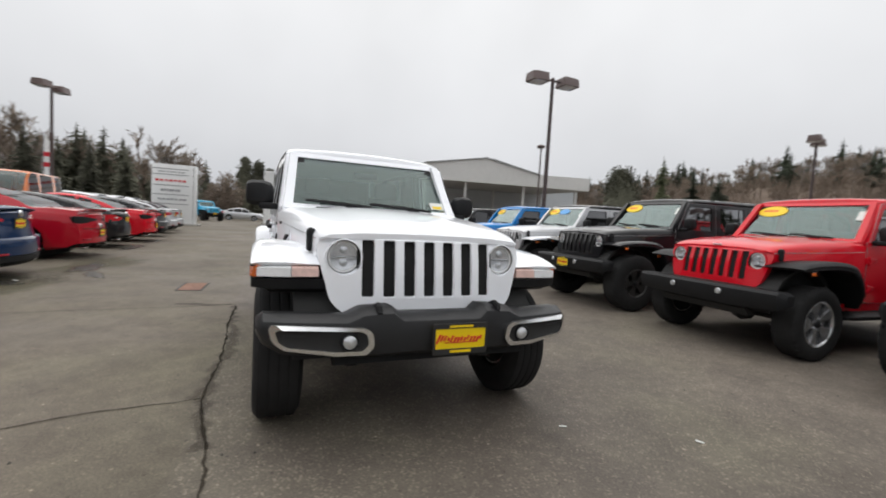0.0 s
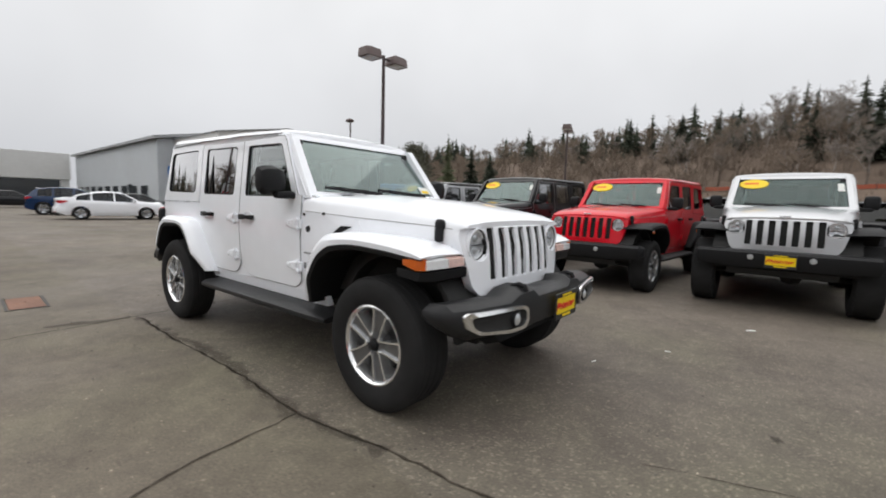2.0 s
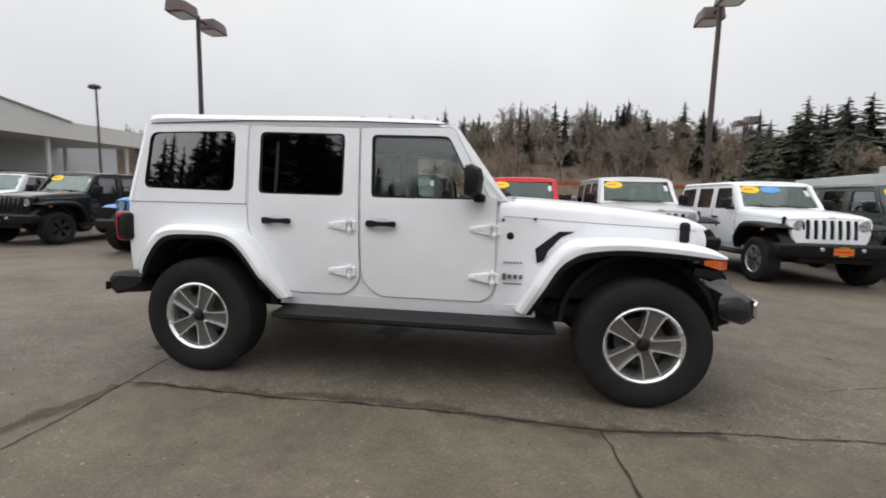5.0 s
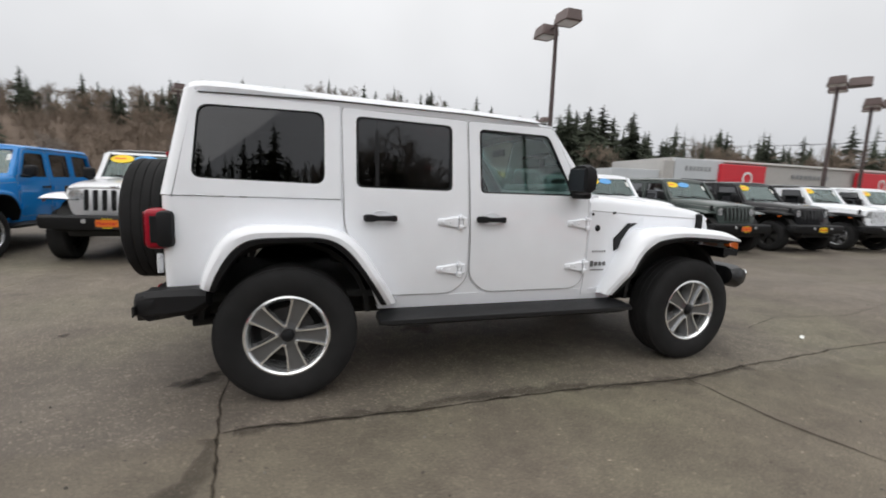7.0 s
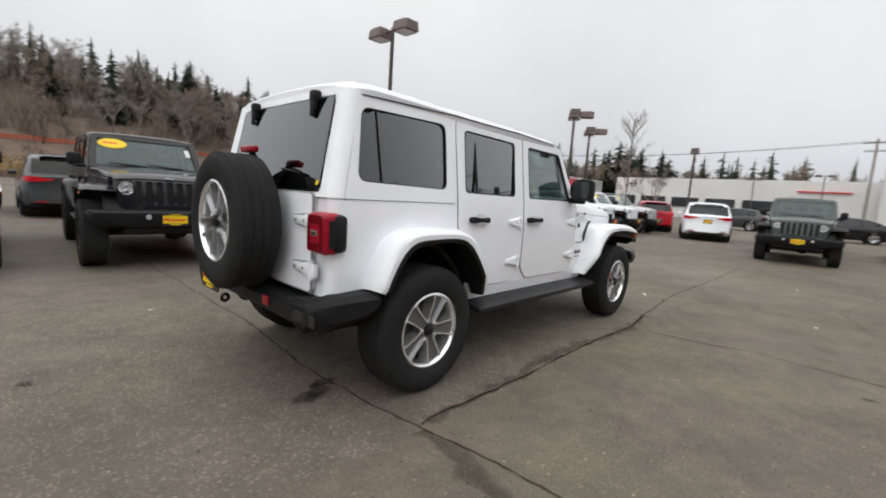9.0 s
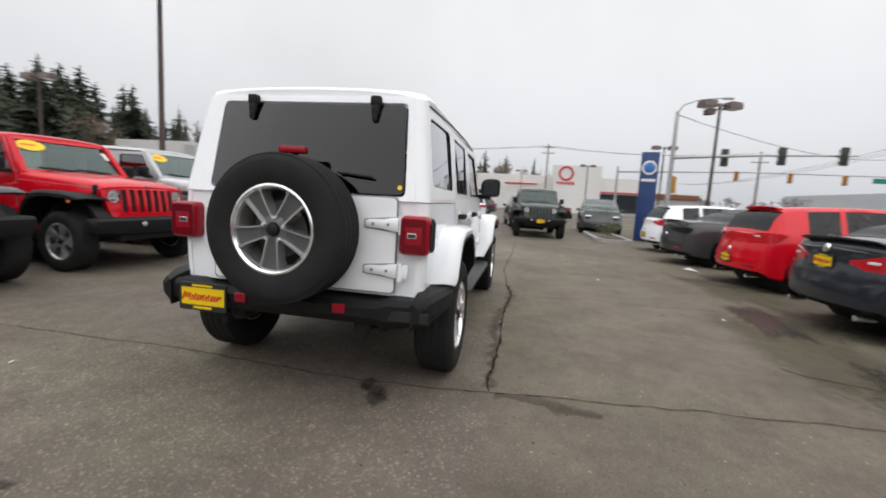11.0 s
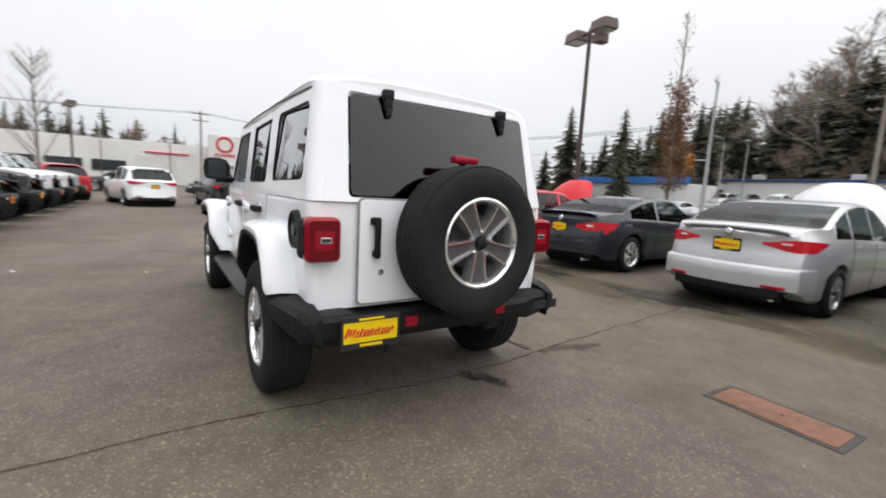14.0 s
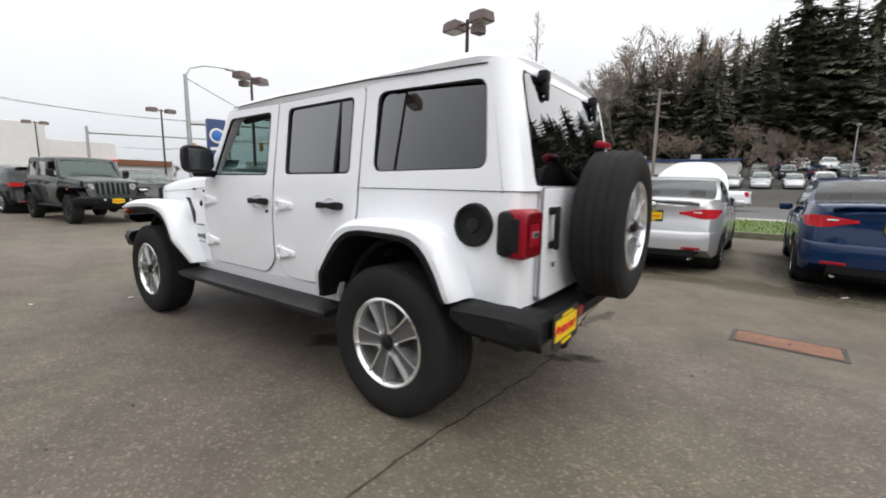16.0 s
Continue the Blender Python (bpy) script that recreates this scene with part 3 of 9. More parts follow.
# scraps of litter
for i, (x, y, a, s) in enumerate([(3.15, -0.69, 0.5, 0.07), (2.2, 0.9, 1.2, 0.03), (1.0, -3.7, 0.2, 0.035), (3.2, -2.6, 0.8, 0.03), (5.5, -4.85, 0.1, 0.28), (2.6, 1.6, 0.4, 0.03), (-2.4, 1.9, 0.3, 0.025), (-3.9, -4.25, 0.9, 0.06), (6.2, -2.2, 0, 0.04), (3.1, 3.0, 0.6, 0.06)]):
    lm = boxed((0, 0, 0.004), (s * 1.6, s * 0.45, 0.006), 0.002, 1)
    for v in lm.verts:
        v.co.z += 0.25 * s * abs(noise.noise((v.co.x * 20 + i, v.co.y * 20, i)))
    ob = part("paper_scrap", lm, PAPER, None, smooth=0)
    ob.matrix_world = pose(x, y, 0, 0, 0, math.degrees(a))
    tagged(ob, "small white scrap of paper on the asphalt", "litter", "scraps on the ground")

# loose grit on the asphalt, past counting
grit = random.Random(31)
bm = bmesh.new()
for k in range(1500):
    x, y = grit.uniform(-9, 9), grit.uniform(-4.4, 3.9)
    r = grit.choice((0.003, 0.004, 0.005, 0.006, 0.009))
    tip = bm.verts.new((x, y, 0.001 + r * grit.uniform(0.7, 1.1)))
    a0 = grit.uniform(0, 6.3)
    rim = [bm.verts.new((x + r * grit.uniform(0.7, 1.3) * math.cos(a0 + 1.26 * j), y + r * grit.uniform(0.7, 1.3) * math.sin(a0 + 1.26 * j), 0.0005)) for j in range(5)]
    for j in range(5):
        bm.faces.new((tip, rim[j], rim[(j + 1) % 5]))
tagged(part("gravel", bm, GRIT, None, smooth=0), "loose pale and dark grit on the asphalt", "gravel", "", "stuff")

# ---- off-road wagons ----
def sm(t):
    t = max(0.0, min(1.0, t))
    return t * t * (3 - 2 * t)


WHEELS = {}


def wheel_meshes(R, w, rim_r, style):
    key = (R, w, rim_r, style)
    if key in WHEELS:
        return WHEELS[key]
    h = w / 2
    seg = 56 if style == "twin" else 32 if R > 0.38 else 22
    # tyre, outer side at +y
    prof = [(rim_r - 0.012, -h + 0.03), (rim_r + 0.006, -h + 0.012), (rim_r + 0.02, -h + 0.004), (lerp(rim_r, R, 0.5), -h - 0.004), (R - 0.035, -h + 0.006), (R - 0.012, -h + 0.024)]
    n_rib = 4
    span = w - 0.05
    for k in range(n_rib if style == "twin" else 0):
        a = -h + 0.025 + span * k / n_rib
        b = a + span / n_rib
        prof += [(R - 0.002, a + 0.004), (R, lerp(a, b, 0.5)), (R - 0.002, b - 0.009), (R - 0.006, b - 0.006), (R - 0.006, b + 0.001)]
    prof += [(R - 0.012, h - 0.024), (R - 0.030, h - 0.007), (R - 0.045, h - 0.001), (lerp(rim_r, R, 0.5), h + 0.005), (lerp(rim_r, R, 0.3), h + 0.003), (rim_r + 0.02, h - 0.004), (rim_r + 0.006, h - 0.012), (rim_r - 0.012, h - 0.03)]
    tyre = lathe(prof, seg)
    # shoulder lugs
    n_lug = 36 if R > 0.38 and style != "twin" else 0
    for k in range(n_lug):
        a = 2 * math.pi * k / n_lug
        for sgn in (-1, 1):
            t = Matrix.Rotation(-a, 4, "Y") @ Matrix.Translation((R - 0.0150, sgn * (h - 0.022), 0)) @ Matrix.Rotation(sgn * 0.6, 4, "Z")
            box(tyre, (0, 0, 0), (0.010, 0.030, 0.030), 0, 1, t)
    tyre = mesh_of("tyre", tyre, RUBBER, 40)
    # rim: barrel, lip and spokes
    rim = lathe([(rim_r, h - 0.02), (rim_r + 0.004, h - 0.008), (rim_r - 0.006, h - 0.004), (rim_r - 0.016, h - 0.012), (rim_r - 0.022, h - 0.03), (rim_r - 0.026, -h * 0.6), (rim_r - 0.04, -h * 0.6), (rim_r - 0.03, h - 0.034)], seg)
    for f in rim.faces:
        f.material_index = 0
    back = lathe([(rim_r - 0.03, -h * 0.1), (0.04, -h * 0.1), (0.04, -h * 0.15), (rim_r - 0.03, -h * 0.15)], 20, bm=rim)
    for f in back.faces:
        if abs(f.calc_center_median().y + h * 0.12) < 0.015:
            f.material_index = 2
    # brake disc
    n0 = len(rim.faces)
    lathe([(0.155, h * 0.12), (0.155, h * 0.2), (0.07, h * 0.2), (0.07, h * 0.12)], 20, bm=rim)
    rim.faces.ensure_lookup_table()
    for f in rim.faces[n0:]:
        f.material_index = 3
    for k in range(5):
        a = 2 * math.pi * k / 5 - math.pi / 2 + 0.06
        turn = Matrix.Rotation(-a, 4, "Y")

        def spoke(pts, ya, yb, mi, tilt=0.0):
            front = [turn @ Vector((r, lerp(ya[0], ya[1], (r - 0.05) / (rim_r - 0.07)), s)) for r, s in pts]
            rear = [turn @ Vector((r, yb, s)) for r, s in pts]
            vf, vr = [rim.verts.new(p) for p in front], [rim.verts.new(p) for p in rear]
            fs = [rim.faces.new(vf)] + [rim.faces.new((vf[i], vf[(i + 1) % len(vf)], vr[(i + 1) % len(vf)], vr[i])) for i in range(len(vf))]
            bmesh.ops.recalc_face_normals(rim, faces=fs)
            for f in fs:
                f.material_index = mi

        o = rim_r - 0.018
        hub_y, lip_y = h - 0.030, h - 0.014
        if style == "twin":
            for sg in (-1, 1):
                e = [(0.046, sg * 0.024), (0.058, sg * 0.034), (0.60 * o, sg * 0.0435), (0.90 * o, sg * 0.056), (o, sg * 0.070), (o, sg * 0.048), (0.62 * o, sg * 0.0345)]
                spoke(e, (hub_y + 0.007, lip_y + 0.003), h * 0.25, 0)
            spoke([(0.046, -0.030), (0.046, 0.030), (o, 0.052), (o, -0.052)], (hub_y - 0.008, lip_y - 0.013), h * 0.2, 1)
        else:
            spoke([(0.045, -0.030), (0.045, 0.030), (o, 0.046), (o, -0.046)], (hub_y, lip_y), h * 0.2, 0)
            for sg in (-1, 1):
                spoke([(o * 0.55, sg * 0.02), (o * 0.6, sg * 0.05), (o, sg * 0.085), (o, sg * 0.04)], (hub_y - 0.004, lip_y - 0.002), h * 0.25, 0)
    # lug nuts
    n0 = len(rim.faces)
    for k in range(5):
        a = 2 * math.pi * (k + 0.5) / 5 - math.pi / 2 + 0.06
        lathe([(0.0, h - 0.014), (0.009, h - 0.015), (0.011, h - 0.035)], 8, centre=(0.062 * math.cos(a), 0, 0.062 * math.sin(a)), bm=rim)
    rim.faces.ensure_lookup_table()
    for f in rim.faces[n0:]:
        f.material_index = 0
    n0 = len(rim.faces)
    lathe([(0.078, h * 0.2), (0.078, h - 0.036), (0.04, h - 0.03)], 30, bm=rim)
    rim.faces.ensure_lookup_table()
    for f in rim.faces[n0:]:
        f.material_index = 1
    mats = {"twin": [MACHINED, POCKET, DARK, BRAKE], "star": [ALLOY, POCKET, DARK, BRAKE], "black": [BRAKE, BRAKE, DARK, BRAKE], "bright": [MACHINED, ALLOY, DARK, BRAKE]}[style]
    rim = mesh_of("rim", rim, mats, 35)
    cap = mesh_of("hub_cap", lathe([(0.0, h - 0.004), (0.024, h - 0.006), (0.034, h - 0.014), (0.037, h - 0.032)], 24), PLASTIC)
    WHEELS[key] = (tyre, rim, cap)
    return WHEELS[key]


def wheel(parent, x, y, z, R, w, rim_r, style, turn=None, label="", spin=0):
    """A wheel whose outer side looks away from the car's middle, rolled on by spin degrees."""
    tyre, rim, cap = wheel_meshes(R, w, rim_r, style)
    ob = part("wheel", tyre, None, parent, label)
    if turn is None:
        turn = Matrix.Identity(4) if y > 0 else Matrix.Rotation(math.pi, 4, "Z")
    ob.matrix_local = Matrix.Translation((x, y, z)) @ turn @ Matrix.Rotation(radians(spin), 4, "Y")
    part("rim", rim, None, ob)
    part("hub_cap", cap, None, ob)
    return ob


def plate(parent, m, material=YELLOW, w=0.305, hgt=0.155, ink=REDINK):
    """A dealer's plate: coloured card in a thin surround, its lettering as bars. Lies in x-z, looking to -y."""
    ob = part("licence_plate", boxed((0, 0, 0), (w, 0.010, hgt), 0.004, 1), material, parent, "yellow dealer plate with a dark surround" if material is YELLOW else "orange dealer plate")
    ob.matrix_local = m
    bm = panel(fillet([(-w / 2 - 0.006, -hgt / 2 - 0.006), (w / 2 + 0.006, -hgt / 2 - 0.006), (w / 2 + 0.006, hgt / 2 + 0.006), (-w / 2 - 0.006, hgt / 2 + 0.006)], 0.012), [fillet([(-w / 2 + 0.006, -hgt * 0.33), (w / 2 - 0.006, -hgt * 0.33), (w / 2 - 0.006, hgt * 0.36), (-w / 2 + 0.006, hgt * 0.36)], 0.008)], lambda u, v, d: (u, -0.008 + d, v), 0.010)
    part("plate_surround", bm, BLACKINK, ob)
    bm = bmesh.new()
    rnd = random.Random(5)
    x = -w * 0.42
    while x < w * 0.40:
        hh = hgt * rnd.uniform(0.13, 0.24) * (1.7 if x < -w * 0.38 else 1)
        box(bm, (x, -0.0065, rnd.uniform(-0.006, 0.006)), (w * 0.035, 0.003, hh), 0, 1, Matrix.Rotation(0.45, 4, "Y"))
        x += w * 0.062
    box(bm, (0, -0.0065, -hgt * 0.12), (w * 0.62, 0.003, hgt * 0.03))
    part("lettering", bm, ink, ob, smooth=0)
    part("surround_bar", boxed((0, -0.0095, hgt * 0.44), (w * 0.45, 0.003, hgt * 0.07)), YELLOW, ob, smooth=0)
    part("surround_bar", boxed((0, -0.0095, -hgt * 0.42), (w * 0.40, 0.003, hgt * 0.09)), YELLOW, ob, smooth=0)
    return ob


def wrangler(name, m, label, body, flare=PLASTIC, top=None, jk=True, style="star", R=0.40, lift=0.0, sticker=STICKER, group="", front_plate=YELLOW, two_door=False, sticker2=None, bumper_plate=None, slot_edge=None, jl_step=True):
    """A square-nosed off-road wagon. x ahead, y to its left; the origin lies on the ground between the axles."""
    top = top or body
    root = thing(name, m @ Matrix.Translation((0, 0, lift)), label, "off-road car", group)
    H = 1.504
    w_t = 0.255 + (0.03 if lift else 0)
    short = 0.55 if two_door else 0.0

    def P(nm, bm, mt, parent=root, lab="", smooth=35):
        return part(nm, bm, mt, parent, lab, smooth)

    def yside(z):
        """Half width of the body at a height."""
        return curve([(0.45, 0.745), (0.56, 0.772), (0.8, 0.795), (1.0, 0.80), (1.18, 0.79), (1.24, 0.785), (1.80, 0.718)], z)

    def side(s, lift_out=0.0):
        return lambda u, v, d: (u, s * (yside(v) + lift_out - d), v)

    def gap_ring(loop, c, s):
        """The dark joint round a door, just outside its edge."""
        far = [((u - c[0]), (v - c[1])) for u, v in loop]
        out = [(c[0] + a + 0.005 * a / max(0.05, math.hypot(a, b)), c[1] + b + 0.005 * b / max(0.05, math.hypot(a, b))) for a, b in far]
        inn = [(c[0] + a * 0.985, c[1] + b * 0.985) for a, b in far]
        return panel(out, [inn], side(s, 0.0015), 0.004, CUT)

    def cowl_side(s, out=0.0):
        return lambda u, v, d: (u, s * (yside(v) + out - d - 0.072 * sm((u - 0.60) / 0.55)), v)

    CUT = (0.66, 0.8, 1.0, 1.18, 1.24, 1.5)
    for s in (-1, 1):
        # cowl side and front quarter
        P("cowl_panel", panel(fillet([(0.585, 0.54), (0.70, 0.54), (0.755, 0.54), (0.80, 0.62), (0.84, 0.70), (0.93, 0.87), (1.02, 0.955), (1.15, 1.0), (1.15, 1.140), (1.05, 1.147), (0.95, 1.153), (0.85, 1.158), (0.75, 1.163), (0.60, 1.17)], 0.01), [], cowl_side(s), 0.03, CUT), body)
        P("sill", panel(fillet([(-0.96, 0.50), (0.86, 0.50), (0.84, 0.585), (-0.93, 0.585)], 0.015), [], side(s, -0.005), 0.05, ()), body)
        # body behind the doors
        P("door_aperture", panel([(-0.885, 0.56), (0.60, 0.56), (0.60, 1.235), (-1.20, 1.235), (-1.19, 1.02), (-1.04, 0.84)], [], side(s, -0.008), 0.015, CUT), body)
        P("door_pillar", panel([(-0.46, 1.22), (-0.29, 1.22), (-0.30, 1.75), (-0.46, 1.75)], [], side(s, -0.004), 0.02, (1.5,)), body)
        if not two_door:
            P("rear_pillar", panel([(-1.27, 1.22), (-1.11, 1.22), (-1.11, 1.76), (-1.27, 1.76)], [], side(s, -0.004), 0.02, (1.5,)), top)
        # front door with window, handle, hinges and mirror
        fw = fillet([(-0.275, 1.275), (0.46, 1.275), (0.245, 1.69), (-0.285, 1.70)], [0.035, 0.03, 0.04, 0.04])
        fd = fillet([(-0.335, 0.70), (-0.22, 0.595), (0.50, 0.595), (0.575, 0.66), (0.578, 1.285), (0.52, 1.29), (0.275, 1.745), (-0.362, 1.745)], [0.06, 0.06, 0.05, 0.05, 0.01, 0.01, 0.03, 0.02])
        door = P("front_door", panel(fd, [fw], side(s, 0.004), 0.035, CUT), body)
        if jk or s < 0:  # the white wagon's driver window is wound down
            part("window_pane", panel(fw, [], side(s, -0.012), 0.004, (1.5,)), CLEAR if not jk else TINT, door)
        seal = panel(fw, [[(lerp(0.08, u, 0.955), lerp(1.48, v, 0.95)) for u, v in fw]], side(s, 0.0), 0.012, (1.5,))
        part("window_seal", seal, PLASTIC, door)
        part("door_seal", gap_ring(fd, (0.1, 1.17), s), JOINT, door)
        # rear door
        rx = -0.30 if two_door else 0.0
        if not two_door:
            rw = fillet([(-1.10, 1.285), (-0.475, 1.28), (-0.475, 1.705), (-1.10, 1.718)], 0.04)
            rdo = fillet([(-1.17, 1.02), (-0.90, 0.60), (-0.84, 0.595), (-0.45, 0.595), (-0.352, 0.70), (-0.375, 1.745), (-1.185, 1.76)], [0.08, 0.06, 0.05, 0.09, 0.05, 0.02, 0.03])
            rd = P("rear_door", panel(rdo, [rw], side(s, 0.004), 0.035, CUT), body)
            part("window_pane", panel(rw, [], lambda u, v, d: side(s, -0.010 + (0.028 * (v - 1.5) if s < 0 else 0.0))(u, v, d), 0.004, (1.5,)), TINT, rd)
            part("window_seal", panel(rw, [[(lerp(-0.79, u, 0.95), lerp(1.5, v, 0.95)) for u, v in rw]], side(s, 0.0), 0.012, (1.5,)), PLASTIC, rd)
            part("door_seal", gap_ring(rdo, (-0.78, 1.2), s), JOINT, rd)
            part("window_divider", boxed((-1.0 + 0.03, s * (yside(1.5) - 0.006), 1.5), (0.022, 0.012, 0.43), 0.003, 1, Matrix.Rotation(s * 0.16, 4, "X")), PLASTIC, rd)
            doors = [(door, -0.195, 0.51), (rd, -0.95, -0.47)]
        else:
            doors = [(door, -0.195, 0.51)]
        for dr, hx, gx in doors:
            bm = bmesh.new()
            bar = []
            for ux, hh, yo in ((-0.108, 0.012, 0.822), (-0.098, 0.022, 0.838), (-0.06, 0.024, 0.848), (-0.02, 0.016, 0.852), (0.05, 0.016, 0.850), (0.085, 0.021, 0.842), (0.098, 0.012, 0.826)):
                bar.append([(hx + ux, s * (yo - 0.024), 1.098 - hh), (hx + ux, s * yo, 1.098 - hh * 0.8), (hx + ux, s * yo, 1.098 + hh * 0.8), (hx + ux, s * (yo - 0.024), 1.098 + hh)])
            loft(bar, bm=bm)
            box(bm, (hx - 0.075, s * 0.815, 1.097), (0.045, 0.045, 0.044), 0.01, 2)
            box(bm, (hx + 0.085, s * 0.815, 1.097), (0.030, 0.045, 0.038), 0.01, 2)
            part("door_handle", bm, PLASTIC, dr, "black door handle")
            if not jk:
                cup = panel(ellipse(hx + 0.005, 1.10, 0.066, 0.047, 24), [ellipse(hx + 0.005, 1.10, 0.058, 0.040, 24)], side(s, 0.009), 0.010)
                part("handle_cup", cup, body, dr)
            if not jk:
                part("lock", lathe([(0.0, 0.010), (0.012, 0.009), (0.014, 0.0)], 12, "y", (hx - 0.09, s * 0.80, 1.030), None), BRAKE, dr) if hx > -0.5 else None
            for gz in (1.078, 0.762):
                bm = bmesh.new()
                yb = yside(gz) + 0.004
                leaf = []
                for ux, hh, th in ((-0.105, 0.016, 0.006), (-0.095, 0.021, 0.013), (-0.04, 0.026, 0.018), (0.0, 0.036, 0.020), (0.03, 0.038, 0.020)):
                    leaf.append([(gx + ux, s * (yb + th * f), gz + hh * g) for f, g in ((-0.3, -1.0), (0.7, -0.95), (1.0, -0.75), (1.0, 0.75), (0.7, 0.95), (-0.3, 1.0))])
                loft(leaf, bm=bm)
                for dzk in (-0.030, 0.030):
                    box(bm, (gx + 0.052, s * (yb + 0.012), gz + dzk), (0.034, 0.034, 0.030), 0.009, 2)
                tube([(gx + 0.052, s * (yb + 0.014), gz - 0.052), (gx + 0.052, s * (yb + 0.014), gz + 0.052)], 0.011, 8, bm)
                box(bm, (gx + 0.080, s * (yb + 0.004), gz), (0.030, 0.020, 0.070), 0.006, 1)
                hg = part("door_hinge", bm, body, dr)
                if not jk:
                    for ux in (-0.07, -0.02):
                        part("bolt", lathe([(0.0, s * (yb + 0.025)), (0.007, s * (yb + 0.024)), (0.009, s * (yb + 0.015))], 8, "y", (gx + ux, 0, gz)), body, hg)
        bm = bmesh.new()
        box(bm, (0.465, s * 0.85, 1.285), (0.075, 0.16, 0.055), 0.02, 2)
        if jk:
            box(bm, (0.435, s * 0.915, 1.38), (0.12, 0.17, 0.19), 0.04, 3, Matrix.Rotation(-s * 0.1, 4, "Z"))
        else:
            rows = []
            for yy, xw, za, zb in ((0.815, 0.05, 1.33, 1.43), (0.84, 0.085, 1.295, 1.475), (0.90, 0.115, 1.285, 1.492), (0.985, 0.11, 1.287, 1.490), (1.02, 0.085, 1.30, 1.475), (1.03, 0.05, 1.33, 1.45)):
                xc = 0.375 + 0.02 * (yy - 0.8)
                rows.append([(xc, s * yy, za + 0.01), (xc, s * yy, zb - 0.01), (xc + xw * 0.35, s * yy, zb), (xc + xw * 0.85, s * yy, zb - 0.025), (xc + xw, s * yy, lerp(za, zb, 0.6)), (xc + xw * 0.9, s * yy, za + 0.03), (xc + xw * 0.4, s * yy, za)])
            loft(rows, bm=bm)
        mir = part("wing_mirror", bm, PLASTIC, door, "black wing mirror")
        part("mirror_glass", boxed((0.372, s * 0.92, 1.385), (0.006, 0.15, 0.15), 0.002, 1, Matrix.Rotation(-s * 0.1, 4, "Z")), SHADEWIN, door)
        # rear quarter of the tub with the wheel opening
        arch = [(-0.955, 0.52), (-1.02, 0.70), (-1.14, 0.88), (-1.28, 0.955), (-1.71, 0.955), (-1.835, 0.87), (-1.915, 0.70)]
        x0 = -0.36 if two_door else -1.19
        up = [(-0.93, 0.56), (x0 if two_door else -1.175, 1.03 if not two_door else 0.56), (x0, 1.205)]
        outline = arch + [(-1.935, 0.655), (-2.10, 0.655), (-2.10, 1.10), (-2.10, 1.205)] + ([(x0, 1.205), (x0, 0.56)] if two_door else [(-1.19, 1.205), (-1.175, 1.03), (-0.92, 0.61)])
        P("rear_quarter", panel(fillet(outline, 0.02, 2), [], side(s), 0.04, CUT), body)
        # hard top side with its window
        qx = -0.42 if two_door else -1.288
        qw = fillet([(-2.005, 1.308), (qx, 1.295), (qx, 1.722), (-1.965, 1.715)], 0.06)
        hx0 = -0.37 if two_door else -1.195
        ht = P("hardtop_side", panel(fillet([(-2.092, 1.2095), (hx0, 1.2095), (hx0, 1.765), (-1.978, 1.785)], [0.002, 0.01, 0.01, 0.002]), [qw], side(s, 0.006), 0.045, (1.35, 1.5, 1.65)), top)
        # the rear side pane bows outwards a little
        def bowed(u, v):
            f = (u - (qx - 2.0) / 2) / ((qx + 2.0) / 2)
            return yside(v) - 0.004 - 0.006 * f * f - ((0.022 * (v - 1.5) + 0.03 * max(0.0, -1.29 - u)) if s > 0 else 0.0)

        us = [lerp(-2.02, qx + 0.02, k / 14) for k in range(15)]
        part("window_pane", loft([[(u, s * bowed(u, v), v) for v in (1.28, 1.4, 1.5, 1.62, 1.735)] + [(u, s * (bowed(u, v) - 0.004), v) for v in (1.735, 1.62, 1.5, 1.4, 1.28)] for u in us]), TINT, ht)
        part("window_seal", panel(qw, [[(lerp(-1.64, u, 0.982), lerp(1.51, v, 0.972)) for u, v in qw]], side(s, 0.003), 0.012, (1.5,)), PLASTIC, ht)
        # windscreen pillar
        P("windscreen_pillar", loft([[(0.60 + a, s * (0.765 - b), 1.27) for a, b in ((0, 0), (0.05, 0.012), (0.045, 0.085), (-0.03, 0.085), (-0.06, 0.0))], [(0.215 + a, s * (0.695 - b), 1.765) for a, b in ((0.04, 0), (0.075, 0.01), (0.07, 0.07), (0.0, 0.07), (-0.02, 0.0))]]), body)
